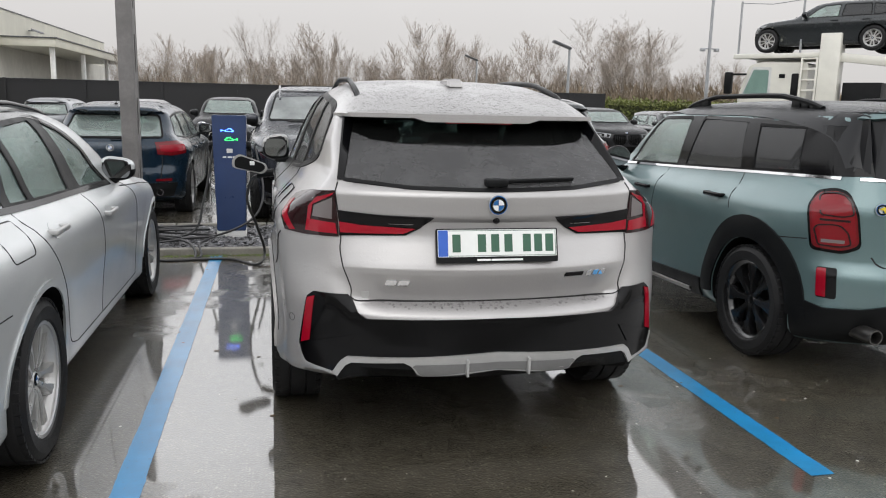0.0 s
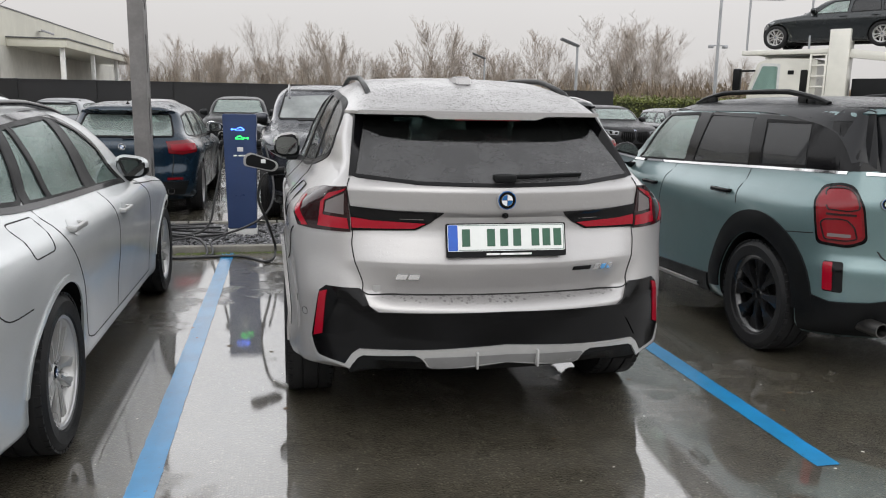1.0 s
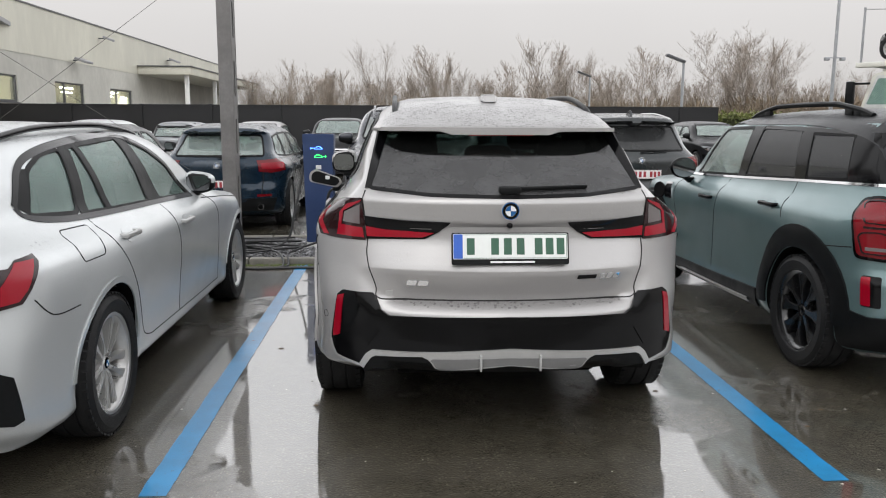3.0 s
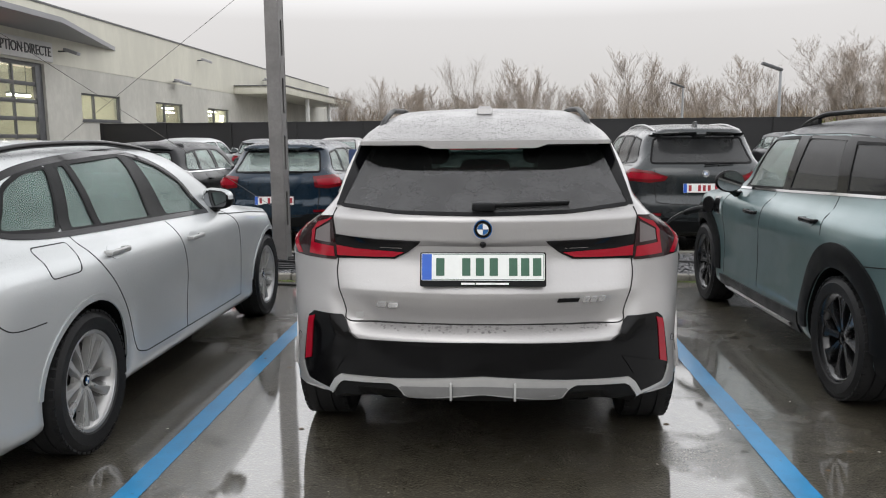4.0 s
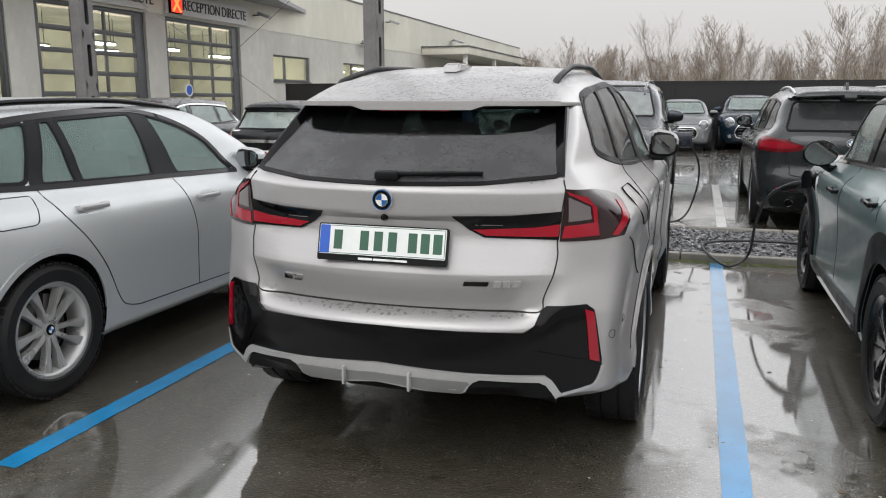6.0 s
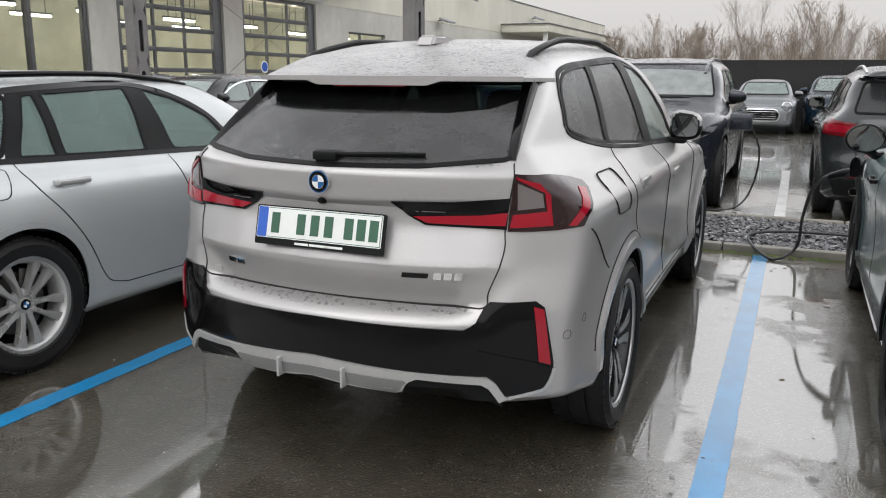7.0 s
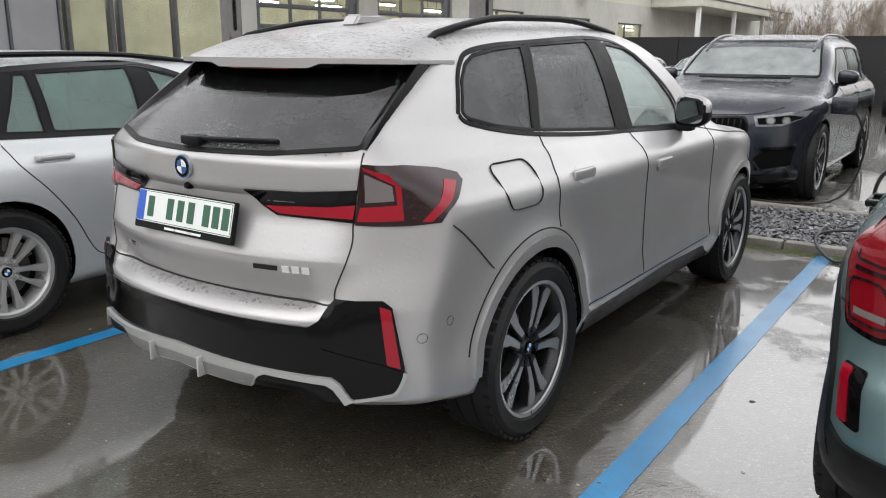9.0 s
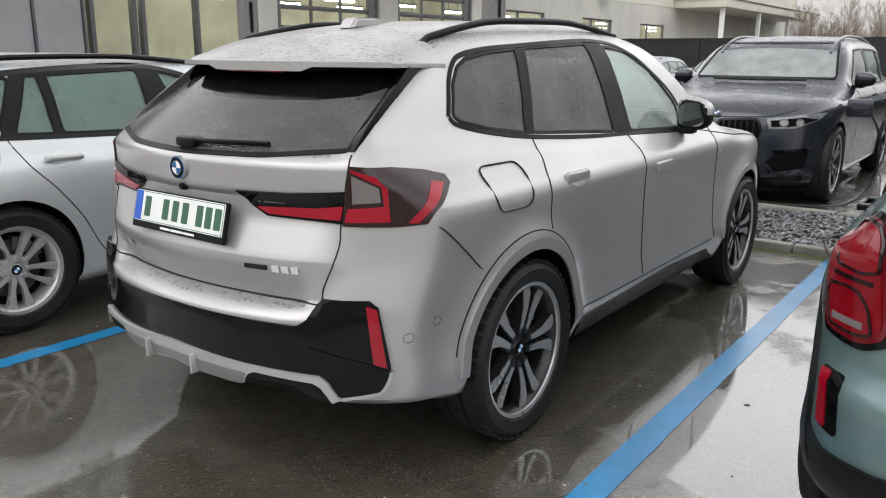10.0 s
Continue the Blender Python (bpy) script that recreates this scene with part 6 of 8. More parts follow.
MB.panel("bumper_cladding", [(MB.shape.angle(g * x, y), z) for g, seq in ((-1, [(0.875, 0.70, 0.50), (0.85, 0.632, 0.458), (0.794, 0.526, 0.432), (0.65, 0.41, 0.445), (0.50, 0.37, 0.475)]), (1, [(0.50, 0.37, 0.475), (0.65, 0.41, 0.445), (0.794, 0.526, 0.432), (0.85, 0.632, 0.458), (0.875, 0.70, 0.50)])) for x, y, z in seq]
         + [(MB.shape.angle(x, y), 0.235) for x, y in ((0.85, 0.70), (0.6, 0.45), (0.0, 0.35), (-0.6, 0.45), (-0.85, 0.70))], "wrap", PLASTIC, 0.012, 0.03, 0.05, label="black lower bumper cladding")
MB.seam("tailgate_gap", [(-0.60, 0.45, 0.72), (-0.50, 0.40, 0.66), (0.0, 0.30, 0.655), (0.50, 0.40, 0.66), (0.60, 0.45, 0.72)], "wrap", SEAM, 0.008)
MB.seam("chrome_line", [(-0.66, 0.52, 1.122), (-0.4, 0.44, 1.118), (0.0, 0.40, 1.118), (0.4, 0.44, 1.118), (0.66, 0.52, 1.122)], "wrap", CHROME, 0.016, 0.006)
roundel_into(mini, (-0.595, 0.415, 0.975), 6, 0.032, -22)
bm = bmesh.new()
prism(bm, [(0.012, -0.016), (0.024, -0.016), (0.024, 0.016), (0.0, 0.016), (-0.02, 0.003), (0.0, 0.0)], 0.004, 0.0105, Matrix.Translation((-0.600, 0.406, 0.975)) @ Matrix.Rotation(radians(-22), 4, "Z") @ Matrix.Rotation(radians(84), 4, "X"))
part("badge_plug", bm, YELLOW, mini, "small yellow plug emblem")
for x in (-0.62, 0.62):
    bm = bmesh.new()
    lathe(bm, [(0.034, -0.08), (0.040, -0.08), (0.042, -0.06), (0.042, 0.12), (0.034, 0.12), (0.034, -0.08)], 28, Matrix.Translation((x, 0.40, 0.315)) @ Matrix.Rotation(radians(90), 4, "Z"))
    part("exhaust_tip", bm, STEEL, mini)
bm = bmesh.new()
lathe(bm, [(0.0005, 0.002), (0.066, 0.002), (0.070, 0.010), (0.066, 0.018), (0.0005, 0.018)], 28, Matrix.Translation((-0.945, 3.50, 0.86)) @ Matrix.Rotation(radians(25), 4, "Z"))
part("charging_flap", bm, GLOSS, mini, "open round black charging flap")
MB.panel("side_scuttle", [(3.28, 0.80), (3.44, 0.80), (3.46, 0.93), (3.30, 0.94)], "left", CHROME, 0.006, 0.012, 0.04)
MB.panel("side_scuttle_insert", [(3.30, 0.82), (3.42, 0.82), (3.43, 0.915), (3.315, 0.92)], "left", GLOSS, 0.009, 0.012, 0.04)

# ---- the other parked cars ----
TOPS = dict(
    hatch=[(-0.05, 0.93), (0.05, 0.945), (0.12, 0.965), (0.30, 1.0), (0.45, 0.995), (0.56, 0.95), (0.72, 0.70), (0.76, 0.675), (0.92, 0.61), (1.02, 0.48)],
    suv=[(-0.05, 0.94), (0.05, 0.955), (0.14, 0.975), (0.32, 1.0), (0.46, 0.995), (0.56, 0.955), (0.715, 0.70), (0.755, 0.672), (0.90, 0.635), (0.97, 0.58), (1.02, 0.48)],
    mini=[(-0.05, 0.95), (0.05, 0.965), (0.15, 0.985), (0.32, 1.0), (0.48, 0.99), (0.58, 0.95), (0.70, 0.72), (0.74, 0.69), (0.90, 0.655), (0.96, 0.58), (1.02, 0.45)],
)


def simple_spec(kind, length, half, height, base, back, r, wheel, glass_mat, rear_glass):
    """Profiles of a car of a kind, in metres; its tail is at y = 0."""
    L, H = length, height
    slope = {"hatch": 0.42, "suv": 0.36, "mini": 0.22}[kind]
    belt = 0.655 * H if kind != "mini" else 0.66 * H
    side = [(0.17 * H / 1.5, half - 0.11), (0.26, half - 0.045), (0.36, half - 0.04), (0.55, half - 0.028), (0.50 * H, half - 0.006), (0.56 * H, half), (0.60 * H, half - 0.012), (belt - 0.02, half - 0.055), (belt + 0.01, half - 0.095), (0.82 * H, half - 0.185), (0.93 * H, half - 0.275), (0.98 * H, half - 0.36), (1.15 * H, half - 0.5)]
    y = lambda q: q * L
    w0, w1, w2, w3 = 0.10 * L + 0.04, 0.235 * L, 0.43 * L, 0.635 * L
    zb, zt = belt + 0.025, 0.905 * H
    return dict(
        top=[(a * L, b * H) for a, b in TOPS[kind]],
        rear=[(0.15, 0.30), (0.24, 0.10), (0.34, 0.02), (0.42, 0.0), (0.60, 0.0), (0.44 * H, 0.04), (0.60 * H, 0.03), (belt - 0.01, 0.05), (belt + 0.03, 0.09), (0.905 * H, 0.06 + slope), (0.915 * H, 0.02 + slope * 0.72), (1.1 * H, 0.08 + slope * 0.72)],
        front=[(0.15, L - 0.25), (0.28, L - 0.05), (0.5, L), (0.52 * H, L - 0.03), (0.58 * H, L - 0.10), (0.70 * H, L - 0.35)],
        side=side, plan=[(-0.1, 0.10), (0.35, 0.035), (0.8, 0.0), (0.72 * L, 0.0), (0.86 * L, 0.03), (0.95 * L, 0.10), (L, 0.20)],
        cab=[(0.0, 0.09), (0.12 * L, 0.05), (0.3 * L, 0.005), (0.55 * L, 0.0), (0.75 * L, 0.06)],
        levels=(0.905 * H, 0.915 * H, belt - 0.01, belt + 0.03), belt=belt, crown=0.07, low=0.18, rear_bow=(0.28, 0.35), front_bow=(0.30, 0.45), k=(0.11, 0.08, 0.12), half=half,
        axles=(back, back + base), arch=r + 0.03, wheel_r=r, cabin=(0.10 * L, 0.70 * L), seats=(0.42 * L, 0.24 * L),
        wheel=wheel,
        windows=[
            ("quarter_window", rounded([(w0 + 0.05, zb + 0.04), (w1 - 0.03, zb + 0.01), (w1 + 0.01, zt - 0.01), (w0 + 0.20, zt - 0.05)], 0.03), "side", rear_glass),
            ("rear_door_window", rounded([(w1 + 0.03, zb + 0.01), (w2 - 0.06, zb), (w2 - 0.10, zt), (w1 + 0.07, zt - 0.005)], 0.03), "side", rear_glass),
            ("front_door_window", rounded([(w2 + 0.03, zb), (w3, zb - 0.01), (w3 - 0.30, zt - 0.12), (w3 - 0.48, zt - 0.02), (w2 + 0.01, zt)], 0.03), "side", glass_mat),
            ("rear_window", rounded([(-half + 0.30, belt + 0.06), (half - 0.30, belt + 0.06), (half - 0.38, 0.885 * H), (-half + 0.38, 0.885 * H)], 0.04), "rear", rear_glass),
            ("windscreen", rounded([(-half + 0.24, 0.70 * H + 0.03), (half - 0.24, 0.70 * H + 0.03), (half - 0.36, 0.945 * H), (-half + 0.36, 0.945 * H)], 0.05), "front", glass_mat),
        ])


def dress_sides(body, sp, paint_mat, trim=GLOSS, mirror=True, cladding=None):
    """Door gaps, handles, mirrors and arch trim of a far car."""
    L = body.shape.y1
    b = sp["belt"]
    for g in (1, -1):
        md = "right" if g > 0 else "left"
        for q in (0.235, 0.43, 0.64):
            body.seam("door_gap", [(q * L, b + 0.01), (q * L + 0.02, b - 0.3), (q * L + 0.04, 0.36)], md, SEAM, 0.007)
        for q in (0.265, 0.455):
            handle_into(body, q * L, b - 0.09, g, paint_mat)
        if mirror:
            mirror_into(body.owner, g * (sp["half"] - 0.09), 0.63 * L, b + 0.10, g, paint_mat, 0.19, 0.15)
        body.seam("window_trim", [(0.12 * L, b + 0.02), (0.3 * L, b + 0.012), (0.64 * L, b + 0.002)], md, trim, 0.02, 0.004)
        if cladding:
            for a in sp["axles"]:
                body.seam("arch_cladding", [(a + (sp["arch"] + 0.03) * math.cos(q), sp["wheel_r"] + (sp["arch"] + 0.03) * math.sin(q)) for q in np.linspace(0, math.pi, 21)], md, cladding, 0.075, 0.010)


def rear_set(body, lamp_poly, plate_z, ink, badge=True, bumper_z=0.44, style="band"):
    """Rear lamps, badge, plate, wiper and lower bumper of a far car."""
    sh, car_ = body.shape, body.owner
    for g in (1, -1):
        poly = [(g * sh.angle(x, y), z) for x, y, z in lamp_poly]
        lamp = body.panel("tail_lamp", poly, "wrap", RED_LAMP, 0.008, 0.03, 0.05, label="red rear lamp")
        c = np.mean(np.array(poly), 0)
        body.panel("red_light", [tuple(c + (np.array(q) - c) * (0.82, 0.5)) for q in poly], "wrap", RED_BRIGHT, 0.012, 0.006, 0.05, lamp)
        body.panel("reflector", [(g * sh.angle(0.50, 0.08), bumper_z + 0.02), (g * sh.angle(0.68, 0.16), bumper_z + 0.02), (g * sh.angle(0.68, 0.16), bumper_z + 0.05), (g * sh.angle(0.50, 0.08), bumper_z + 0.05)], "wrap", RED_LAMP, 0.008, 0.01, 0.05)
    w = sh.w - 0.2
    body.panel("lower_bumper", [(-w, 0.27), (w, 0.27), (w + 0.06, bumper_z), (0.4, bumper_z), (0.35, bumper_z - 0.04), (-0.35, bumper_z - 0.04), (-0.4, bumper_z), (-w - 0.06, bumper_z)], "rear", PLASTIC, 0.008, 0.02, 0.06)
    body.seam("tailgate_gap", [(-0.58, sh.s["belt"] - 0.02), (-0.56, plate_z - 0.10), (-0.45, plate_z - 0.19), (0.45, plate_z - 0.19), (0.56, plate_z - 0.10), (0.58, sh.s["belt"] - 0.02)], "rear", SEAM, 0.01)
    y = float(sh.place("rear", np.array([(0.0, plate_z)]))[0][1])
    plate_into(car_, (0, y - 0.02, plate_z), 3, 0, ink, dealer=False)
    if badge:
        z = sh.s["belt"] - 0.06
        y = float(sh.place("rear", np.array([(0.0, z)]))[0][1])
        roundel_into(car_, (0, y - 0.012, z), 8, 0.040, 0, "plain")
    q = sh.place("rear", np.array([(0.0, sh.s["belt"] + 0.045), (0.15, sh.s["belt"] + 0.055), (0.36, sh.s["belt"] + 0.06)]))
    bm = bmesh.new()
    tube(bm, [(a[0], a[1] - 0.03, a[2]) for a in q], 0.012, 6)
    part("rear_wiper", bm, PLASTIC, car_)
    for g in (1, -1):
        bm = bmesh.new()
        lathe(bm, [(0.036, -0.07), (0.042, -0.07), (0.042, 0.1), (0.036, 0.1)], 18, Matrix.Translation((g * 0.55, 0.10, 0.33)) @ Matrix.Rotation(radians(90), 4, "Z"), True)
        part("exhaust_tip", bm, CHROME, car_)


def paint_of(body):
    """The paint of a car's shell."""
    return next(o for o in body.owner.children if o.name.startswith("body")).data.materials[0]


def front_set(body, style, plate_z=0.45):
    """Headlamps, grille and lower intakes of a far car that faces the camera."""
    sh, car_ = body.shape, body.owner
    H = sh.ztop
    zl = 0.50 * H
    if style == "round":
        for g in (1, -1):
            p = sh.place("front", np.array([(g * 0.60, zl)]))[0]
            bm = bmesh.new()
            lathe(bm, [(0.0005, 0.045), (0.07, 0.040), (0.105, 0.02), (0.125, 0.012), (0.135, -0.01), (0.135, -0.10), (0.0005, -0.10)], 28, Matrix.Translation(p) @ Matrix.Rotation(radians(90 - g * 22), 4, "Z"))
            lamp = part("headlamp", bm, HEADLAMP, car_, "round headlamp in a bright ring")
            bm = bmesh.new()
            lathe(bm, [(0.128, 0.022), (0.142, 0.015), (0.142, -0.03), (0.128, -0.02)], 28, Matrix.Translation(p) @ Matrix.Rotation(radians(90 - g * 22), 4, "Z"), True)
            part("lamp_ring", bm, CHROME, lamp)
            q = sh.place("front", np.array([(g * 0.58, 0.40)]))[0]
            bm = bmesh.new()
            lathe(bm, [(0.0005, 0.02), (0.05, 0.015), (0.06, -0.02), (0.0005, -0.02)], 20, Matrix.Translation(q) @ Matrix.Rotation(radians(90), 4, "Z"))
            part("fog_lamp", bm, HEADLAMP, car_)
        grille = body.panel("grille", rounded([(-0.40, 0.36), (0.40, 0.36), (0.46, 0.52), (0.36, zl - 0.06), (-0.36, zl - 0.06), (-0.46, 0.52)], 0.08), "front", GLOSS, 0.008, 0.03, 0.06)
        body.seam("grille_ring", rounded([(-0.40, 0.36), (0.40, 0.36), (0.46, 0.52), (0.36, zl - 0.06), (-0.36, zl - 0.06), (-0.46, 0.52)], 0.08), "front", CHROME, 0.022, 0.014, grille, closed=True)
        for z in np.linspace(0.42, zl - 0.12, 4):
            body.seam("grille_bar", [(-0.36, z), (0.36, z)], "front", CHROME, 0.012, 0.016, grille, spline=False)
    else:
        for g in (1, -1):
            poly = [(g * sh.angle(x, y, "wrap_front"), z) for x, y, z in ((0.50, sh.y1 - 0.03, zl + 0.015), (0.52, sh.y1 - 0.05, zl - 0.085), (0.74, sh.y1 - 0.18, zl - 0.075), (sh.w - 0.04, sh.y1 - 0.40, zl + 0.01), (sh.w - 0.03, sh.y1 - 0.52, zl + 0.07), (0.78, sh.y1 - 0.25, zl + 0.055))]
            lamp = body.panel("headlamp", poly, "wrap_front", LAMP_GREY, 0.006, 0.03, 0.04, label="slim clear headlamp")
            trough = [(g * sh.angle(x, y, "wrap_front"), z) for x, y, z in ((0.53, sh.y1 - 0.05, zl - 0.005), (0.545, sh.y1 - 0.06, zl - 0.070), (0.74, sh.y1 - 0.19, zl - 0.062), (sh.w - 0.07, sh.y1 - 0.38, zl + 0.008), (0.78, sh.y1 - 0.25, zl + 0.030))]
            body.panel("lamp_trough", trough, "wrap_front", LINER, 0.009, 0.006, 0.04, lamp)
            for cx in (0.63, 0.77):
                a = sh.angle(cx, sh.y1 - 0.05 - (cx - 0.5) * 0.6, "wrap_front") * g
                disc = np.array([(math.cos(t), math.sin(t)) for t in np.linspace(0, 2 * math.pi, 15)[:-1]])
                body.panel("lens", [tuple(q) for q in np.array((a, zl - 0.022)) + disc * (0.036, 0.030)], "wrap_front", HEADLAMP, 0.012, 0.006, 0.03, lamp)
                body.seam("lens_ring", [tuple(q) for q in np.array((a, zl - 0.022)) + disc * (0.042, 0.035)], "wrap_front", STEEL, 0.006, 0.013, lamp, closed=True)
            body.seam("daylight_bar", [(g * sh.angle(0.53, sh.y1 - 0.05, "wrap_front"), zl - 0.070), (g * sh.angle(0.74, sh.y1 - 0.18, "wrap_front"), zl - 0.060), (g * sh.angle(0.86, sh.y1 - 0.30, "wrap_front"), zl - 0.020)], "wrap_front", HEADLAMP, 0.010, 0.012, lamp, spline=False)
            body.seam("lower_lip", [(g * 0.0, 0.262), (g * 0.5, 0.262), (g * 0.78, 0.30)], "front", GLOSS, 0.05, 0.02)
            body.seam("intake_frame", [(g * 0.50, 0.44), (g * 0.56, 0.345), (g * 0.80, 0.385), (g * 0.835, 0.60)], "front", paint_of(body), 0.022, 0.022, spline=False)
            kid = rounded([(g * 0.03, zl - 0.01), (g * 0.05, zl - 0.22), (g * 0.16, zl - 0.30), (g * 0.34, zl - 0.28), (g * 0.43, zl - 0.12), (g * 0.40, zl + 0.005)], 0.05)
            kidney = body.panel("kidney_grille", kid if g > 0 else kid[::-1], "front", LINER, 0.006, 0.03, 0.05)
            body.seam("grille_frame", kid, "front", GLOSS, 0.022, 0.016, kidney, closed=True)
            for k in range(6):
                x = g * (0.085 + 0.055 * k)
                body.seam("grille_bar", [(x, zl - 0.02), (x, zl - 0.25)], "front", GLOSS, 0.014, 0.02, kidney, spline=False)
            vent = [(g * 0.52, 0.34), (g * 0.80, 0.40), (g * 0.82, 0.58), (g * 0.60, 0.56), (g * 0.50, 0.46)]
            body.panel("bumper_intake", vent, "front", LINER, 0.006, 0.02, 0.05)
            body.seam("intake_blade", [(g * 0.55, 0.555), (g * 0.80, 0.57)], "front", GLOSS, 0.03, 0.018, spline=False)
        body.panel("lower_intake", [(-0.46, 0.27), (0.46, 0.27), (0.44, 0.42), (-0.44, 0.42)], "front", LINER, 0.006, 0.02, 0.06)
        y = float(sh.place("front", np.array([(0.0, zl + 0.035)]))[0][1])
        roundel_into(car_, (0, y + 0.004, zl + 0.05), 50, 0.040, 180, "plain")
    body.seam("bonnet_gap", [(-0.70, zl + 0.10), (-0.45, zl + 0.035), (0.0, zl + 0.02), (0.45, zl + 0.035), (0.70, zl + 0.10)], "front", SEAM, 0.008)
    q = sh.place("front", np.array([(-0.5, 0.69 * H), (0.0, 0.688 * H), (0.5, 0.69 * H)]))
    bm = bmesh.new()
    tube(bm, [(a[0], a[1] + 0.005, a[2] + 0.03) for a in q], 0.012, 6)
    part("windscreen_wiper", bm, PLASTIC, car_)


def rims(style, n, m, r, cut=None, cap=BADGE_BLUE):
    return dict(width=0.225, rim=r, n=n, style=style, mat=m, cut=cut, inset=0.015, cap=cap)


def parked(name, label, kind, size, paint_mat, x, y, facing, wheel, glasses=(CLEAR, PRIVACY), res=(20, 56, 30)):
    """A parked car. facing: +1 its tail is towards the camera at y, -1 its nose is."""
    L, half, H, base, back, r = size
    sp = simple_spec(kind, L, half, H, base, back, r, wheel, *glasses)
    m = Matrix.Translation((x, y, 0)) if facing > 0 else Matrix.Translation((x, y + L, 0)) @ Matrix.Rotation(math.pi, 4, "Z")
    ob, b = build_car(name, label, sp, paint_mat, m, res)
    dress_sides(b, sp, paint_mat)
    return ob, b, sp


hatch, hb, sp = parked("blue_hatchback", "dark blue wet hatchback parked tail first view", "hatch", (4.32, 0.8825, 1.42, 2.69, 0.80, 0.325), NAVY, -2.84, 7.02, 1, rims("ten", 10, ALLOY, 0.225, ALLOY), (CLEAR, CLEAR))
rear_set(hb, [(0.52, 0.09, 0.93), (0.80, 0.26, 0.95), (0.84, 0.40, 0.93), (0.84, 0.36, 0.80), (0.70, 0.17, 0.77), (0.54, 0.09, 0.79)], 0.62, PLATE_RED)
bm = bmesh.new()
lathe(bm, [(0.0005, 0.0), (0.03, 0.01), (0.006, 0.03), (0.004, 0.06)], 10, Matrix.Translation((0, 0.55, 1.375)) @ Matrix.Rotation(radians(-90), 4, "Y"))
part("roof_aerial", bm, GLOSS, hatch)

grey, gb, sp = parked("grey_suv", "dark grey wet compact SUV seen from behind", "suv", (4.44, 0.91, 1.58, 2.67, 0.88, 0.35), DARK_GREY, 2.60, 6.42, 1, rims("ten", 10, DARK_ALLOY, 0.24, CUT_ALLOY))
rear_set(gb, [(0.42, 0.10, 0.935), (0.62, 0.15, 1.00), (0.84, 0.36, 1.03), (0.88, 0.48, 0.98), (0.86, 0.40, 0.88), (0.64, 0.16, 0.86), (0.46, 0.11, 0.885)], 0.80, PLATE_RED)
rails_into(gb, 0.5, 2.4, 0.52, SATIN, 0.03, 0.015)
gb.panel("bumper_skirt", [(-0.45, 0.44), (0.45, 0.44), (0.50, 0.50), (-0.50, 0.50)], "rear", DARK_GREY, 0.02, 0.03, 0.05)
bm = bmesh.new()
prism(bm, [(0.55, 1.53), (0.75, 1.55), (0.62, 1.605), (0.57, 1.60)], -0.015, 0.015, Matrix(((0, 0, 1, 0), (1, 0, 0, 0), (0, 1, 0, 0), (0, 0, 0, 1))))
part("roof_aerial", bm, DARK_GREY, grey)

big, bb, sp = parked("dark_suv", "large slate grey wet SUV facing the gravel bed, charging", "suv", (4.92, 1.0, 1.70, 2.975, 1.05, 0.385), SLATE, -0.22, 6.28, -1, rims("blade", 5, DARK_ALLOY, 0.29, CUT_ALLOY), (MISTED, FOGGED), (26, 70, 40))
front_set(bb, "kidney")
rails_into(bb, 0.7, 3.0, 0.60, SLATE, 0.03, 0.016)
bm = bmesh.new()
box(bm, -1.24, 3.93, 0.86, -1.0, 3.955, 1.04, 0.012)
part("charging_flap", bm, SLATE, big, "open dark charging flap")

small, sb, sp = parked("black_hatchback", "small black wet hatchback with bright ringed rear lamps", "mini", (3.72, 0.842, 1.41, 2.467, 0.62, 0.30), BLACK_PAINT, -5.12, 7.75, 1, rims("ten", 10, ALLOY, 0.20, ALLOY), (CLEAR, CLEAR))
rear_set(sb, [(0.63, 0.17, 0.95), (0.75, 0.30, 0.96), (0.775, 0.38, 0.86), (0.76, 0.30, 0.74), (0.65, 0.17, 0.73)], 0.62, PLATE_RED, False)
for g in (1, -1):
    c0, z0 = sb.shape.angle(0.715, 0.26), 0.845
    sb.seam("lamp_ring", [(g * (c0 + 0.115 * math.copysign(abs(math.cos(a)) ** 0.6, math.cos(a))), z0 + 0.125 * math.copysign(abs(math.sin(a)) ** 0.6, math.sin(a))) for a in np.linspace(0, 2 * math.pi, 29)[:-1]], "wrap", SATIN, 0.016, 0.014, closed=True)
sb.seam("tailgate_chrome", [(-0.45, 0.81), (0.45, 0.81)], "rear", CHROME, 0.045, 0.012, spline=False)
for g in ("right", "left"):
    sb.seam("chrome_line", [(0.15, 0.955), (1.2, 0.95), (2.4, 0.94)], g, CHROME, 0.018, 0.008)

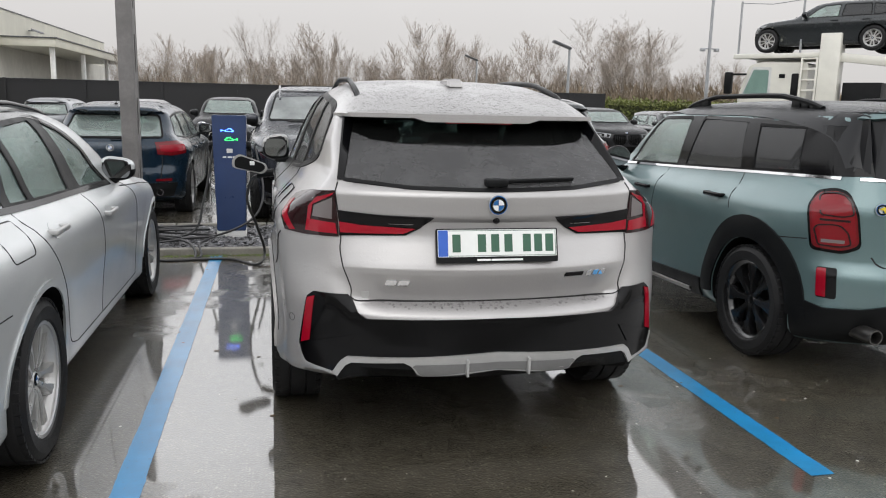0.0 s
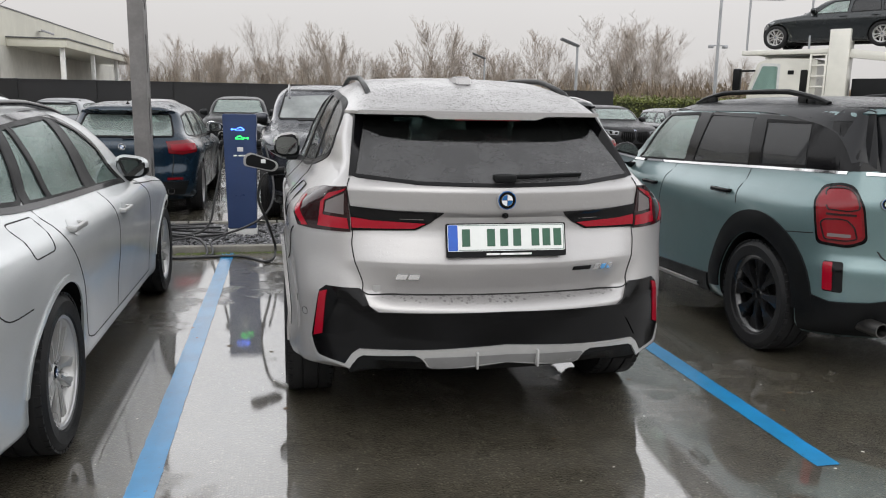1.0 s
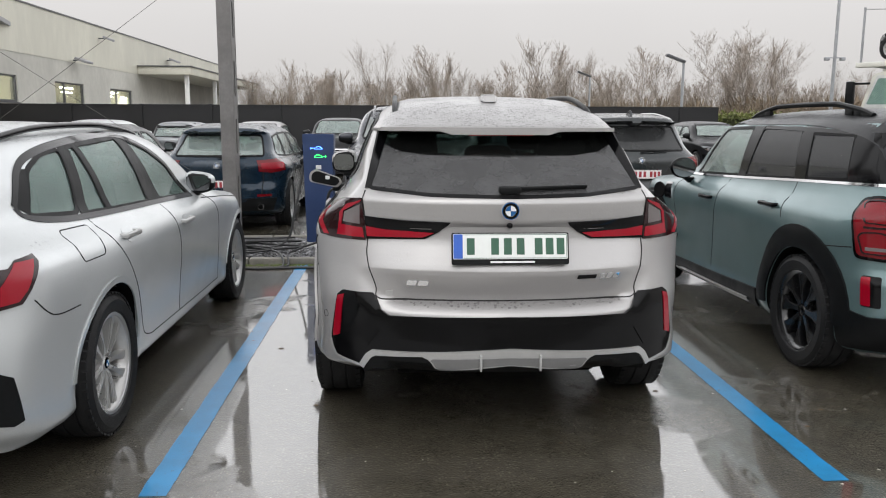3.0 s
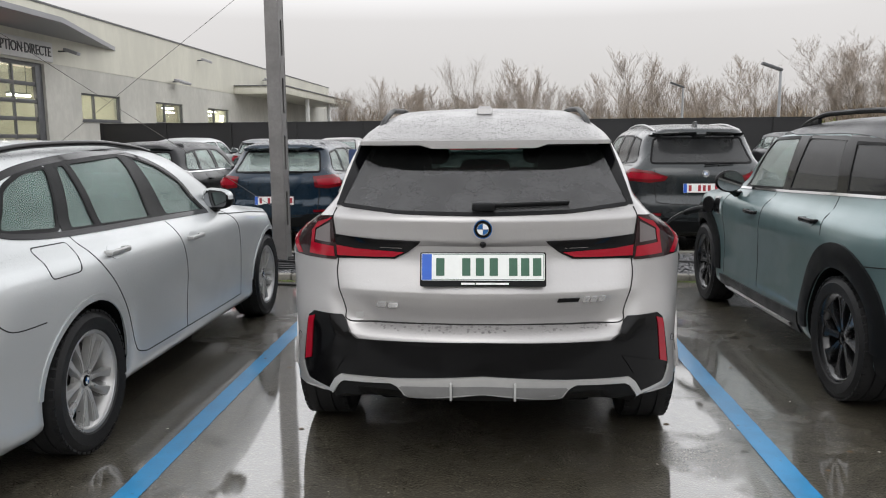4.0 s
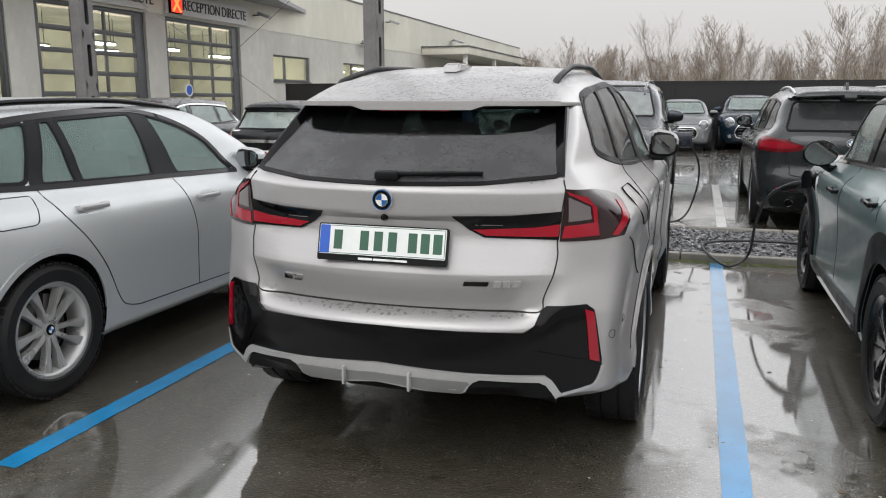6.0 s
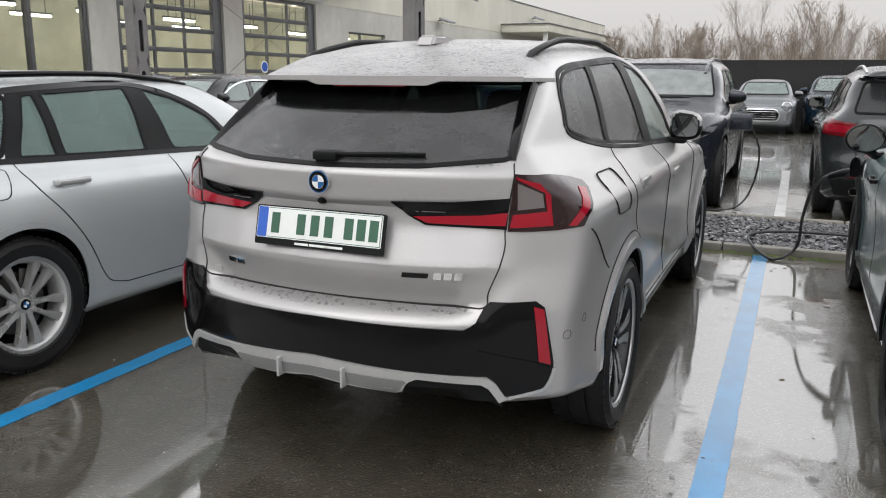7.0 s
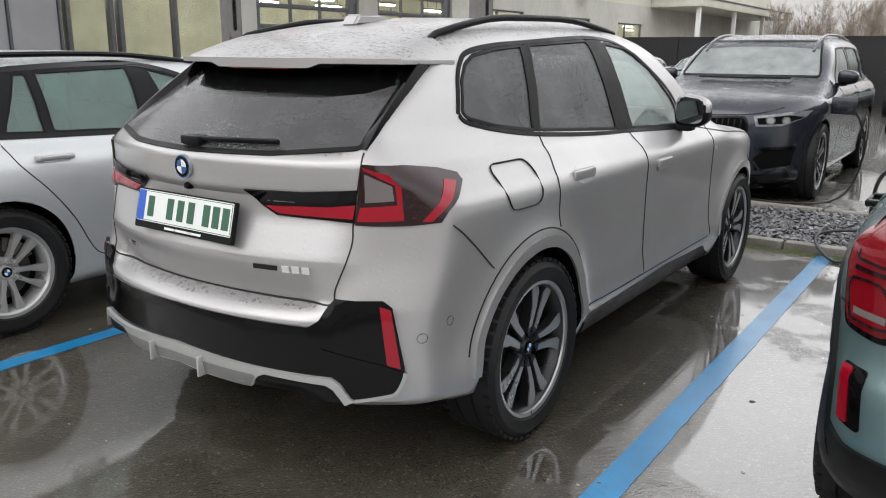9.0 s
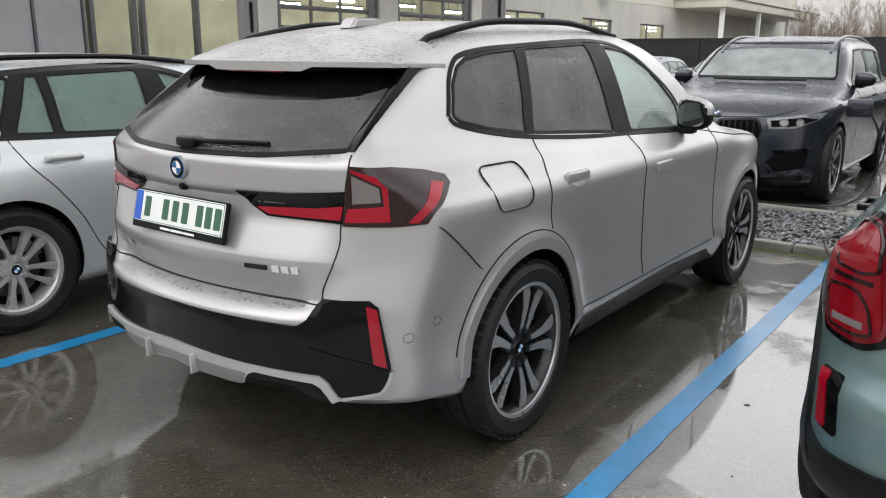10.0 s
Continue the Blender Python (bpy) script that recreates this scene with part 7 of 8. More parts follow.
FAR = [
    ("silver_small_car", "small silver grey wet car facing forward, round headlamps", "mini", (3.82, 0.8635, 1.43, 2.495, 0.60, 0.31), GREY_PAINT, 0.60, 20.3, -1, "round"),
    ("dark_crossover", "dark blue wet crossover with round headlamps near the fence", "mini", (4.30, 0.911, 1.56, 2.67, 0.80, 0.338), NAVY, 2.50, 21.0, -1, "round"),
    ("black_crossover", "black wet crossover with round headlamps facing forward", "mini", (4.30, 0.911, 1.56, 2.67, 0.80, 0.338), BLACK_PAINT, -2.12, 17.6, -1, "round"),
    ("grey_small_car", "small grey wet car near the fence", "mini", (3.82, 0.8635, 1.43, 2.495, 0.60, 0.31), GREY_PAINT, -6.9, 19.6, 1, "round"),
    ("pale_saloon_car", "pale silver wet car near the fence", "hatch", (4.50, 0.90, 1.45, 2.75, 0.90, 0.325), SILVER, -4.6, 18.4, -1, "kidney"),
    ("white_estate_car", "white wet car with its tail towards the lane", "hatch", (4.60, 0.90, 1.48, 2.80, 0.95, 0.325), COOL_SILVER, -9.0, 18.5, 1, "kidney"),
    ("black_city_car", "black wet car with slim headlamps beside the hedge", "hatch", (4.30, 0.89, 1.50, 2.65, 0.80, 0.33), BLACK_PAINT, 8.85, 17.8, -1, "kidney"),
    ("dark_estate_car", "dark grey wet car parked behind the hedge row", "hatch", (4.50, 0.90, 1.44, 2.75, 0.90, 0.325), DARK_GREY, 11.8, 18.6, -1, "kidney"),
    ("brown_saloon_car", "dark wet saloon with bright window trim facing the lane", "hatch", (4.65, 0.905, 1.46, 2.80, 0.95, 0.33), DARK_GREY, -8.45, 7.0, -1, "kidney"),
    ("graphite_estate_car", "graphite wet car in front of the workshop doors", "hatch", (4.70, 0.91, 1.47, 2.85, 0.95, 0.335), SLATE, -11.3, 7.2, -1, "kidney"),
]
for nm, lab, kind, size, pm, x, y, facing, style in FAR:
    ob, b, sp = parked(nm, lab, kind, size, pm, x, y, facing, rims("ten", 10, ALLOY, size[5] - 0.105, ALLOY), (CLEAR, CLEAR), (18, 44, 26))
    if facing < 0:
        front_set(b, style)
    else:
        rear_set(b, [(0.56, 0.12, 0.93), (0.78, 0.26, 0.95), (0.82, 0.38, 0.90), (0.80, 0.30, 0.78), (0.60, 0.14, 0.76)], 0.62, PLATE_RED, False)
    if nm == "brown_saloon_car":
        for g in ("right", "left"):
            b.seam("chrome_line", [(0.45, sp["belt"] + 0.04), (0.60, 1.24), (0.9, 1.31), (1.9, 1.335), (2.5, 1.22), (2.95, sp["belt"] + 0.02)], g, CHROME, 0.022, 0.008)

# ---- workshop doors, signs, canopies ----
SOFFIT = mat("grey_soffit", (0.30, 0.30, 0.31), 0.55, vary=0.1, scale=0.8)
SIGN = mat("sign_board", (0.55, 0.55, 0.54), 0.45, vary=0.06)
INK = mat("sign_letters", (0.045, 0.047, 0.05), 0.5)
RED_ON = glow("red_signal", (1.0, 0.10, 0.05), 2.2)
ORANGE_ON = glow("orange_signal", (1.0, 0.16, 0.03), 2.0)


def door_into(y0, y1, z1, cols, rows):
    """A sectional workshop door: outer frame, glazing bars and panes."""
    door = tagged(new("workshop_door"), "glazed sectional workshop door with dark grey frame", "door", "workshop doors")
    x0, x1 = FX - 0.22, FX - 0.14
    for a, b, c, d in ((y0, y0 + 0.22, 0, z1), (y1 - 0.42, y1, 0, z1), (y0 + 0.22, y1 - 0.42, z1 - 0.14, z1), (y0 + 0.22, y1 - 0.42, 0, 0.35)):
        slab("frame", FRAME, x0 - 0.02, a, c, x1 + 0.04, b, d, parent=door, bevel=0.01)
    a, b = y0 + 0.22, y1 - 0.42
    ys, zs = np.linspace(a, b, cols + 1), np.linspace(0.35, z1 - 0.14, rows + 1)
    for y in ys[1:-1]:
        slab("glazing_bar", FRAME, x0, y - 0.045, 0.35, x1, y + 0.045, z1 - 0.14, parent=door, bevel=0.008)
    for z in zs[1:-1]:
        for i in range(cols):
            slab("glazing_rail", FRAME, x0, ys[i] + (0.046 if i else 0), z - 0.07, x1 + 0.01, ys[i + 1] - (0.046 if i < cols - 1 else 0), z + 0.07, parent=door, bevel=0.008)
    for i in range(cols):
        for k in range(rows):
            p = slab("pane", PANE, FX - 0.19, ys[i] + 0.04, zs[k] + 0.06, FX - 0.182, ys[i + 1] - 0.04, zs[k + 1] - 0.06, parent=door)
            p.visible_shadow = False
    return door


door_into(20.6, 25.2, 4.2, 3, 6)
door_into(15.0, 19.6, 4.2, 3, 6)


def window_into(y0, y1, z0, z1, split):
    win = tagged(new("window"), "workshop window with dark frame, lit inside", "window", "workshop windows")
    for a, b, c, d in ((y0, y1, z0, z0 + 0.09), (y0, y1, z1 - 0.07, z1), (y0, y0 + 0.07, z0 + 0.09, z1 - 0.07), (y1 - 0.07, y1, z0 + 0.09, z1 - 0.07), (y0 + split - 0.04, y0 + split + 0.04, z0 + 0.09, z1 - 0.07)):
        slab("frame", FRAME, FX - 0.16, a, c, FX - 0.05, b, d, parent=win, bevel=0.008)
    slab("sill", FRAME, FX - 0.12, y0 - 0.05, z0 - 0.05, FX + 0.06, y1 + 0.05, z0, parent=win)
    for a, b in ((y0 + 0.07, y0 + split - 0.04), (y0 + split + 0.04, y1 - 0.07)):
        slab("pane", PANE, FX - 0.12, a, z0 + 0.09, FX - 0.112, b, z1 - 0.07, parent=win).visible_shadow = False


window_into(27.7, 31.0, 2.2, 3.3, 1.1)
window_into(34.7, 38.1, 2.2, 3.25, 1.2)
window_into(41.8, 45.4, 2.2, 3.2, 1.2)

# showroom glazing beside the doors
show = tagged(new("showroom_window"), "tall showroom glazing with steel mullions", "window")
for y in (8.0, 9.15, 10.3, 10.55, 12.2, 13.95):
    slab("mullion", FRAME, FX - 0.25, y - 0.06, 0, FX - 0.05, y + 0.06, 4.2, parent=show, bevel=0.01)
for a, b in ((8.06, 9.09), (9.21, 10.24), (10.61, 12.14), (12.26, 13.89)):
    slab("pane", PANE, FX - 0.15, a, 0.1, FX - 0.14, b, 4.2, parent=show).visible_shadow = False
    slab("rail", FRAME, FX - 0.2, a, 0, FX - 0.08, b, 0.1, parent=show)
for y in np.arange(0.5, 8.0, 1.2):
    slab("cladding_panel", SOFFIT, FX + 0.002, y, 0.1, FX + 0.05, y + 1.12, 4.1, "structure", "grey metal wall panel", "wall", 0.01)
    slab("cladding_post", FRAME, FX + 0.002, y + 1.13, 0.0, FX + 0.10, y + 1.19, 4.2, "structure", "dark steel wall post", "trim", 0.01)

# grey canopy with a pointed end over the doors
bm = bmesh.new()
prism(bm, [(FX + 0.025, -6.0), (FX + 2.3, -6.0), (FX + 2.3, 22.5), (FX + 0.025, 30.8)], 5.25, 5.42)
tagged(link("door_canopy", bm, SOFFIT), "grey wedge canopy over the workshop doors", "canopy", "", "structure")


def text_into(owner, words, size, m, material):
    cu = bpy.data.curves.new("words", "FONT")
    cu.body, cu.size, cu.extrude, cu.align_x, cu.align_y = words, size, 0.012, "LEFT", "CENTER"
    tmp = new("words", cu)
    me = bpy.data.meshes.new_from_object(tmp.evaluated_get(bpy.context.evaluated_depsgraph_get()))
    bpy.data.objects.remove(tmp)
    bpy.data.curves.remove(cu)
    me.materials.clear()
    me.materials.append(material)
    ob = new("lettering", me)
    ob.parent = owner
    ob.matrix_basis = m
    return ob


FACE = Matrix(((0, 0, 1, 0), (1, 0, 0, 0), (0, 1, 0, 0), (0, 0, 0, 1)))     # x along the wall, y up, facing the lot
for y0, y1 in ((20.5, 25.6), (14.9, 19.6)):
    sign = thing("door_sign", "grey sign board above a workshop door reading RECEPTION DIRECTE", "sign", None, "door signs")
    slab("board", SIGN, FX + 0.03, y0, 4.28, FX + 0.14, y1, 4.98, parent=sign, bevel=0.01)
    shift = 0.0
    for word in ("RECEPTION", "DIRECTE"):
        ob = text_into(sign, word, 0.50, Matrix.Translation((FX + 0.152, y0 + 0.92 + shift, 4.62)) @ FACE @ Matrix.Diagonal((0.86, 1, 1, 1)), INK)
        shift += 0.86 * (max(v.co.x for v in ob.data.vertices) + 0.14)
    lamp = slab("signal_box", LINER, FX + 0.14, y0 + 0.14, 4.30, FX + 0.24, y0 + 0.80, 4.96, parent=sign, bevel=0.01)
    for s in (-1, 1):
        bm = bmesh.new()
        box(bm, -0.005, -0.045, -0.34, 0.012, 0.045, 0.34, 0.006, 2, Matrix.Translation((FX + 0.245, y0 + 0.47, 4.63)) @ Matrix.Rotation(radians(38 * s), 4, "X"))
        part("signal_bar", bm, ORANGE_ON, lamp, "glowing orange cross bar")
    bm = bmesh.new()
    prism(bm, [(y0 + 0.17, 4.33), (y0 + 0.77, 4.33), (y0 + 0.77, 4.93), (y0 + 0.17, 4.93)], FX + 0.2405, FX + 0.2425, FACE)
    part("signal_face", bm, lamp_red("signal_red_%d" % int(y0), (0.8, 0.03, 0.015), 0.3, 0.9), lamp)
beacon = thing("warning_lamp", "red lit lamp under the grey canopy", "lamp")
slab("lens", RED_ON, FX + 1.05, 19.9, 5.08, FX + 1.30, 20.3, 5.21, parent=beacon, bevel=0.03)
slab("base", FRAME, FX + 1.1, 19.95, 5.21, FX + 1.25, 20.25, 5.25, parent=beacon)
sticker = thing("round_notice", "round blue notice on a workshop door", "sign")
bm = bmesh.new()
prism(bm, [(21.9 + 0.22 * math.cos(a), 1.75 + 0.22 * math.sin(a)) for a in np.linspace(0, 2 * math.pi, 29)[:-1]], FX - 0.13, FX - 0.12, FACE)
part("disc", bm, PLATE_WHITE, sticker)
bm = bmesh.new()
prism(bm, [(21.9 + 0.17 * math.cos(a), 1.75 + 0.17 * math.sin(a)) for a in np.linspace(0, 2 * math.pi, 29)[:-1]], FX - 0.12, FX - 0.116, FACE)
part("field", bm, PLATE_BLUE, sticker)
for y, z, nm in ((36.9, 4.35, "floodlight"), (53.0, 5.55, "floodlight"), (40.5, 5.75, "wall_camera"), (26.2, 4.75, "wall_camera")):
    f = thing(nm, "small grey %s on the workshop wall" % nm.replace("_", " "), "lamp" if nm == "floodlight" else "camera")
    bm = bmesh.new()
    box(bm, FX + 0.02, y - 0.03, z - 0.03, FX + 0.35, y + 0.03, z + 0.03, 0.01)
    part("bracket", bm, FRAME, f)
    bm = bmesh.new()
    w = 0.5 if nm == "floodlight" else 0.14
    box(bm, -0.28, -w, -0.06, 0.28, w, 0.06, 0.03, 2, Matrix.Translation((FX + 0.55, y, z - 0.02)) @ Matrix.Rotation(radians(20), 4, "Y"))
    part("head", bm, SOFFIT, f)
# far entrance canopy on white posts
canopy = thing("entrance_canopy", "cream flat entrance canopy on white posts", "canopy")
slab("canopy_roof", CLAD, FX + 0.03, 46.6, 4.25, FX + 3.2, 70.0, 4.72, parent=canopy, bevel=0.02)
slab("canopy_edge", FRAME, FX + 0.03, 46.5, 4.72, FX + 3.3, 70.1, 4.78, parent=canopy)
WHITE = mat("white_post", (0.68, 0.68, 0.66), 0.45, vary=0.06)
for y in (47.0, 54.5, 62.0, 69.6):
    slab("canopy_post", WHITE, FX + 2.7, y, 0, FX + 2.95, y + 0.25, 4.25, parent=canopy, bevel=0.02)

# ---- slotted steel posts on the gravel bed ----
POST = mat("brown_grey_steel", (0.19, 0.182, 0.178), 0.5, 0.2, vary=0.2, scale=3, grain=40, bump=0.15)


def steel_post(x, y, height):
    post = thing("steel_post", "tall slotted steel column, brown grey and wet", "post", Matrix.Translation((x, y, 0)), "steel columns")
    for s in (-1, 1):
        slab("flange", POST, -0.075, s * 0.105 - 0.008, 0, 0.075, s * 0.105 + 0.008, height, parent=post, bevel=0.003)
    bm = bmesh.new()
    z, n, unit = 0.35, 32, 0.62
    k = 0
    while z + unit < height:
        hole = []
        for i in range(n):
            a = 2 * math.pi * i / n
            cx, cz = 0.034 * math.cos(a), 0.034 * math.sin(a) + (0.16 if math.sin(a) > 0 else -0.16)
            hole.append((cx, z + unit / 2 + cz))
        rect = []
        for i in range(n):
            a = 2 * math.pi * i / n
            c, q = math.cos(a), math.sin(a)
            t = min(0.097 / max(abs(c), 1e-6), (unit / 2) / max(abs(q), 1e-6))
            rect.append((c * t, z + unit / 2 + q * t))
        for x_ in (0.062, 0.072):
            h = [bm.verts.new((x_, a, b)) for a, b in hole]
            r = [bm.verts.new((x_, a, b)) for a, b in rect]
            for i in range(n):
                j = (i + 1) % n
                bm.faces.new((h[i], h[j], r[j], r[i]) if x_ < 0.07 else (r[i], r[j], h[j], h[i]))
            if x_ < 0.07:
                keep = h
            else:
                for i in range(n):
                    j = (i + 1) % n
                    bm.faces.new((keep[i], keep[j], h[j], h[i]))
        z += unit
        k += 1
    bmesh.ops.remove_doubles(bm, verts=bm.verts, dist=0.0005)
    part("web", bm, POST, post, smooth=25)
    for a, b in ((0, 0.35), (z, height)):
        slab("web_end", POST, 0.062, -0.097, a, 0.072, 0.097, b, parent=post)
    slab("back_web", POST, -0.072, -0.097, 0, -0.062, 0.097, height, parent=post)
    slab("base_plate", POST, -0.16, -0.18, 0.02, 0.16, 0.18, 0.045, parent=post, bevel=0.004)
    for a in (-0.12, 0.12):
        for b in (-0.14, 0.14):
            bm = bmesh.new()
            prism(bm, [(a + 0.02 * math.cos(q), b + 0.02 * math.sin(q)) for q in np.linspace(0, 2 * math.pi, 7)[:-1]], 0.045, 0.07)
            part("bolt", bm, STEEL, post)
    return post


steel_post(-2.32, 5.45, 6.5)
steel_post(-6.18, 5.45, 6.5)
for pts in (((-2.32, 5.45, 3.24), (-6.18, 5.45, 0.42)), ((-6.18, 5.45, 3.12), (-2.32, 5.45, 0.62))):
    bm = bmesh.new()
    tube(bm, pts, 0.0028, 5)
    tagged(link("bracing_wire", bm, STEEL), "thin steel bracing wire between two columns", "wire", "bracing wires")

# ---- charging column ----
NAVY_SHEET = mat("navy_sheet_metal", (0.018, 0.040, 0.115), 0.35, 0.1, vary=0.12, scale=3, coat=0.4)
GREY_BASE = mat("light_grey_base", (0.55, 0.55, 0.54), 0.5, vary=0.1)
LED_BLUE = glow("blue_led", (0.06, 0.18, 1.0), 5.0)
LED_GREEN = glow("green_led", (0.03, 1.0, 0.12), 3.0)
charger = thing("charging_column", "dark blue electric car charging column with lit icons", "charger", Matrix.Translation((-1.355, 5.50, 0.02)))
bm = bmesh.new()
prism(bm, [(-0.145, 0.09), (0.145, 0.09), (0.172, 1.29), (-0.172, 1.29)], -0.13, 0.13, Matrix(((1, 0, 0, 0), (0, 0, 1, 0), (0, 1, 0, 0), (0, 0, 0, 1))))
bmesh.ops.bevel(bm, geom=bm.edges[:], offset=0.008, segments=2, affect="EDGES")
part("cabinet", bm, NAVY_SHEET, charger)
slab("base", GREY_BASE, -0.15, -0.12, -0.01, 0.15, 0.12, 0.09, parent=charger, bevel=0.006)


def icon(z, material, flip):
    """A little car and plug in lit outline."""
    k = -1 if flip else 1
    pts = [(-0.045, -0.012), (-0.045, 0.004), (-0.025, 0.008), (-0.010, 0.022), (0.020, 0.022), (0.035, 0.006), (0.046, 0.002), (0.046, -0.012)]
    bm = bmesh.new()
    ring = [(k * x, z + y) for x, y in pts]
    prism(bm, ring, 0.0, 0.003, Matrix(((1, 0, 0, 0), (0, 0, -1, -0.1315), (0, 1, 0, 0), (0, 0, 0, 1))))
    lit = part("icon", bm, material, charger, "lit car icon")
    bm = bmesh.new()
    prism(bm, [(k * x * 0.72, z + y * 0.62 + 0.001) for x, y in pts], 0.003, 0.0045, Matrix(((1, 0, 0, 0), (0, 0, -1, -0.1315), (0, 1, 0, 0), (0, 0, 0, 1))))
    part("icon_field", bm, NAVY_SHEET, lit)
    bm = bmesh.new()
    box(bm, k * -0.075, -0.1345, z - 0.003, k * -0.050, -0.1315, z + 0.003)
    box(bm, k * -0.085, -0.1345, z - 0.009, k * -0.073, -0.1315, z + 0.009)
    part("icon_plug", bm, material, lit)


icon(1.135, LED_BLUE, False)
icon(1.045, LED_GREEN, True)
slab("reader", GREY_BASE, -0.03, -0.1345, 0.905, 0.03, -0.1305, 0.950, parent=charger, bevel=0.002)
for i, w in enumerate((0.018, 0.022, 0.020)):
    slab("lettering_bar", PLATE_WHITE, -0.07 + i * 0.05, -0.1330, 0.855, -0.07 + i * 0.05 + 2 * w, -0.1305, 0.870, parent=charger)
for g in (1, -1):
    bm = bmesh.new()
    lathe(bm, [(0.0005, 0.05), (0.03, 0.05), (0.04, 0.03), (0.045, 0.0), (0.0005, 0.0)], 20, Matrix.Translation((g * 0.162, 0.0, 0.98)) @ Matrix.Diagonal((g, 1, 1, 1)))
    bmesh.ops.recalc_face_normals(bm, faces=bm.faces)
    part("socket", bm, PLASTIC, charger)

# ---- charging cables ----
CABLE = mat("black_cable", (0.014, 0.014, 0.015), 0.45, vary=0.2)


def cable(points, r=0.011, label="black charging cable", plug=None):
    line = smooth_line(points, 10)
    c = thing("charging_cable", label, "cable")
    bm = bmesh.new()
    tube(bm, line, r, 8)
    part("cord", bm, CABLE, c)
    if plug is not None:
        bm = bmesh.new()
        tube(bm, smooth_line(plug, 6), 0.026, 10, 0.032)
        part("connector", bm, PLASTIC, c, "black connector plug")
    return c


cable([(-1.10, 5.42, 0.99), (-1.02, 5.2, 0.55), (-1.12, 5.0, 0.30), (-1.45, 4.95, 0.14), (-1.8, 5.05, 0.09), (-2.2, 4.95, 0.09), (-2.45, 5.15, 0.09), (-2.2, 5.4, 0.10), (-1.75, 5.25, 0.10), (-1.5, 5.0, 0.12), (-1.62, 4.72, 0.09), (-1.60, 4.42, 0.012), (-1.9, 4.30, 0.012), (-1.35, 4.34, 0.012), (-1.07, 4.05, 0.012), (-1.00, 4.20, 0.10), (-1.06, 4.10, 0.35), (-1.13, 3.80, 0.62), (-1.08, 3.45, 0.83), (-1.02, 3.30, 0.885)],
      0.012, "black charging cable from the column to the silver SUV", [(-1.02, 3.30, 0.885), (-0.97, 3.27, 0.90), (-0.90, 3.26, 0.91)])
cable([(-1.52, 5.42, 0.99), (-1.62, 5.3, 0.45), (-1.75, 5.2, 0.12), (-2.3, 5.0, 0.10), (-2.7, 4.85, 0.09), (-2.5, 4.5, 0.012), (-2.0, 4.33, 0.012), (-1.65, 4.36, 0.012), (-1.72, 4.72, 0.10), (-2.0, 5.0, 0.11), (-2.35, 5.3, 0.10), (-2.0, 5.65, 0.10), (-1.6, 5.6, 0.09), (-1.9, 5.35, 0.13), (-2.5, 5.45, 0.09), (-2.9, 5.1, 0.09), (-2.8, 4.75, 0.09)], 0.012, "coiled black charging cable heaped on slate chippings")
cable([(-1.7, 5.9, 0.09), (-2.1, 5.75, 0.10), (-2.6, 5.85, 0.09), (-2.3, 5.2, 0.12), (-1.8, 4.9, 0.12), (-2.1, 4.75, 0.10), (-2.6, 4.95, 0.10), (-3.0, 4.7, 0.09)], 0.011, "loose black cable on slate chippings")
cable([(1.83, 3.60, 0.80), (1.70, 3.78, 0.76), (1.62, 4.05, 0.62), (1.58, 4.30, 0.38), (1.56, 4.52, 0.10), (1.40, 4.38, 0.012), (1.22, 4.62, 0.075), (1.20, 5.0, 0.09), (1.45, 5.25, 0.09), (1.9, 5.3, 0.09), (2.5, 5.25, 0.09), (3.0, 5.4, 0.09)], 0.012, "black charging cable of the green crossover", [(1.72, 3.74, 0.765), (1.79, 3.66, 0.80), (1.87, 3.60, 0.815)])
cable([(1.00, 7.25, 0.93), (1.12, 7.3, 0.60), (1.06, 7.4, 0.18), (0.92, 7.0, 0.012), (0.6, 6.66, 0.012), (0.2, 6.62, 0.012), (-0.3, 6.55, 0.012), (-1.0, 6.4, 0.012), (-1.2, 6.0, 0.09), (-1.3, 5.66, 0.12)], 0.011, "black charging cable of the slate SUV")

# ---- lamp posts, mast ----
GALV = mat("galvanised_steel", (0.34, 0.35, 0.36), 0.45, 0.5, vary=0.12)


def lamp_post(x, y, h, turn, label):
    lamp = thing("lamp_post", label, "lamp post", Matrix.Translation((x, y, 0)) @ Matrix.Rotation(radians(turn), 4, "Z"), "car park lamp posts")
    bm = bmesh.new()
    tube(bm, [(0, 0, 0), (0, 0, h * 0.5), (0, 0, h)], 0.09, 10, 0.06)
    part("pole", bm, GALV, lamp)
    bm = bmesh.new()
    box(bm, -0.95, -0.16, h - 0.02, 0.05, 0.16, h + 0.10, 0.03, 2, Matrix.Translation((0, 0, h)) @ Matrix.Rotation(radians(20), 4, "Y") @ Matrix.Translation((0, 0, -h)))
    part("lamp_head", bm, FRAME, lamp)
    return lamp


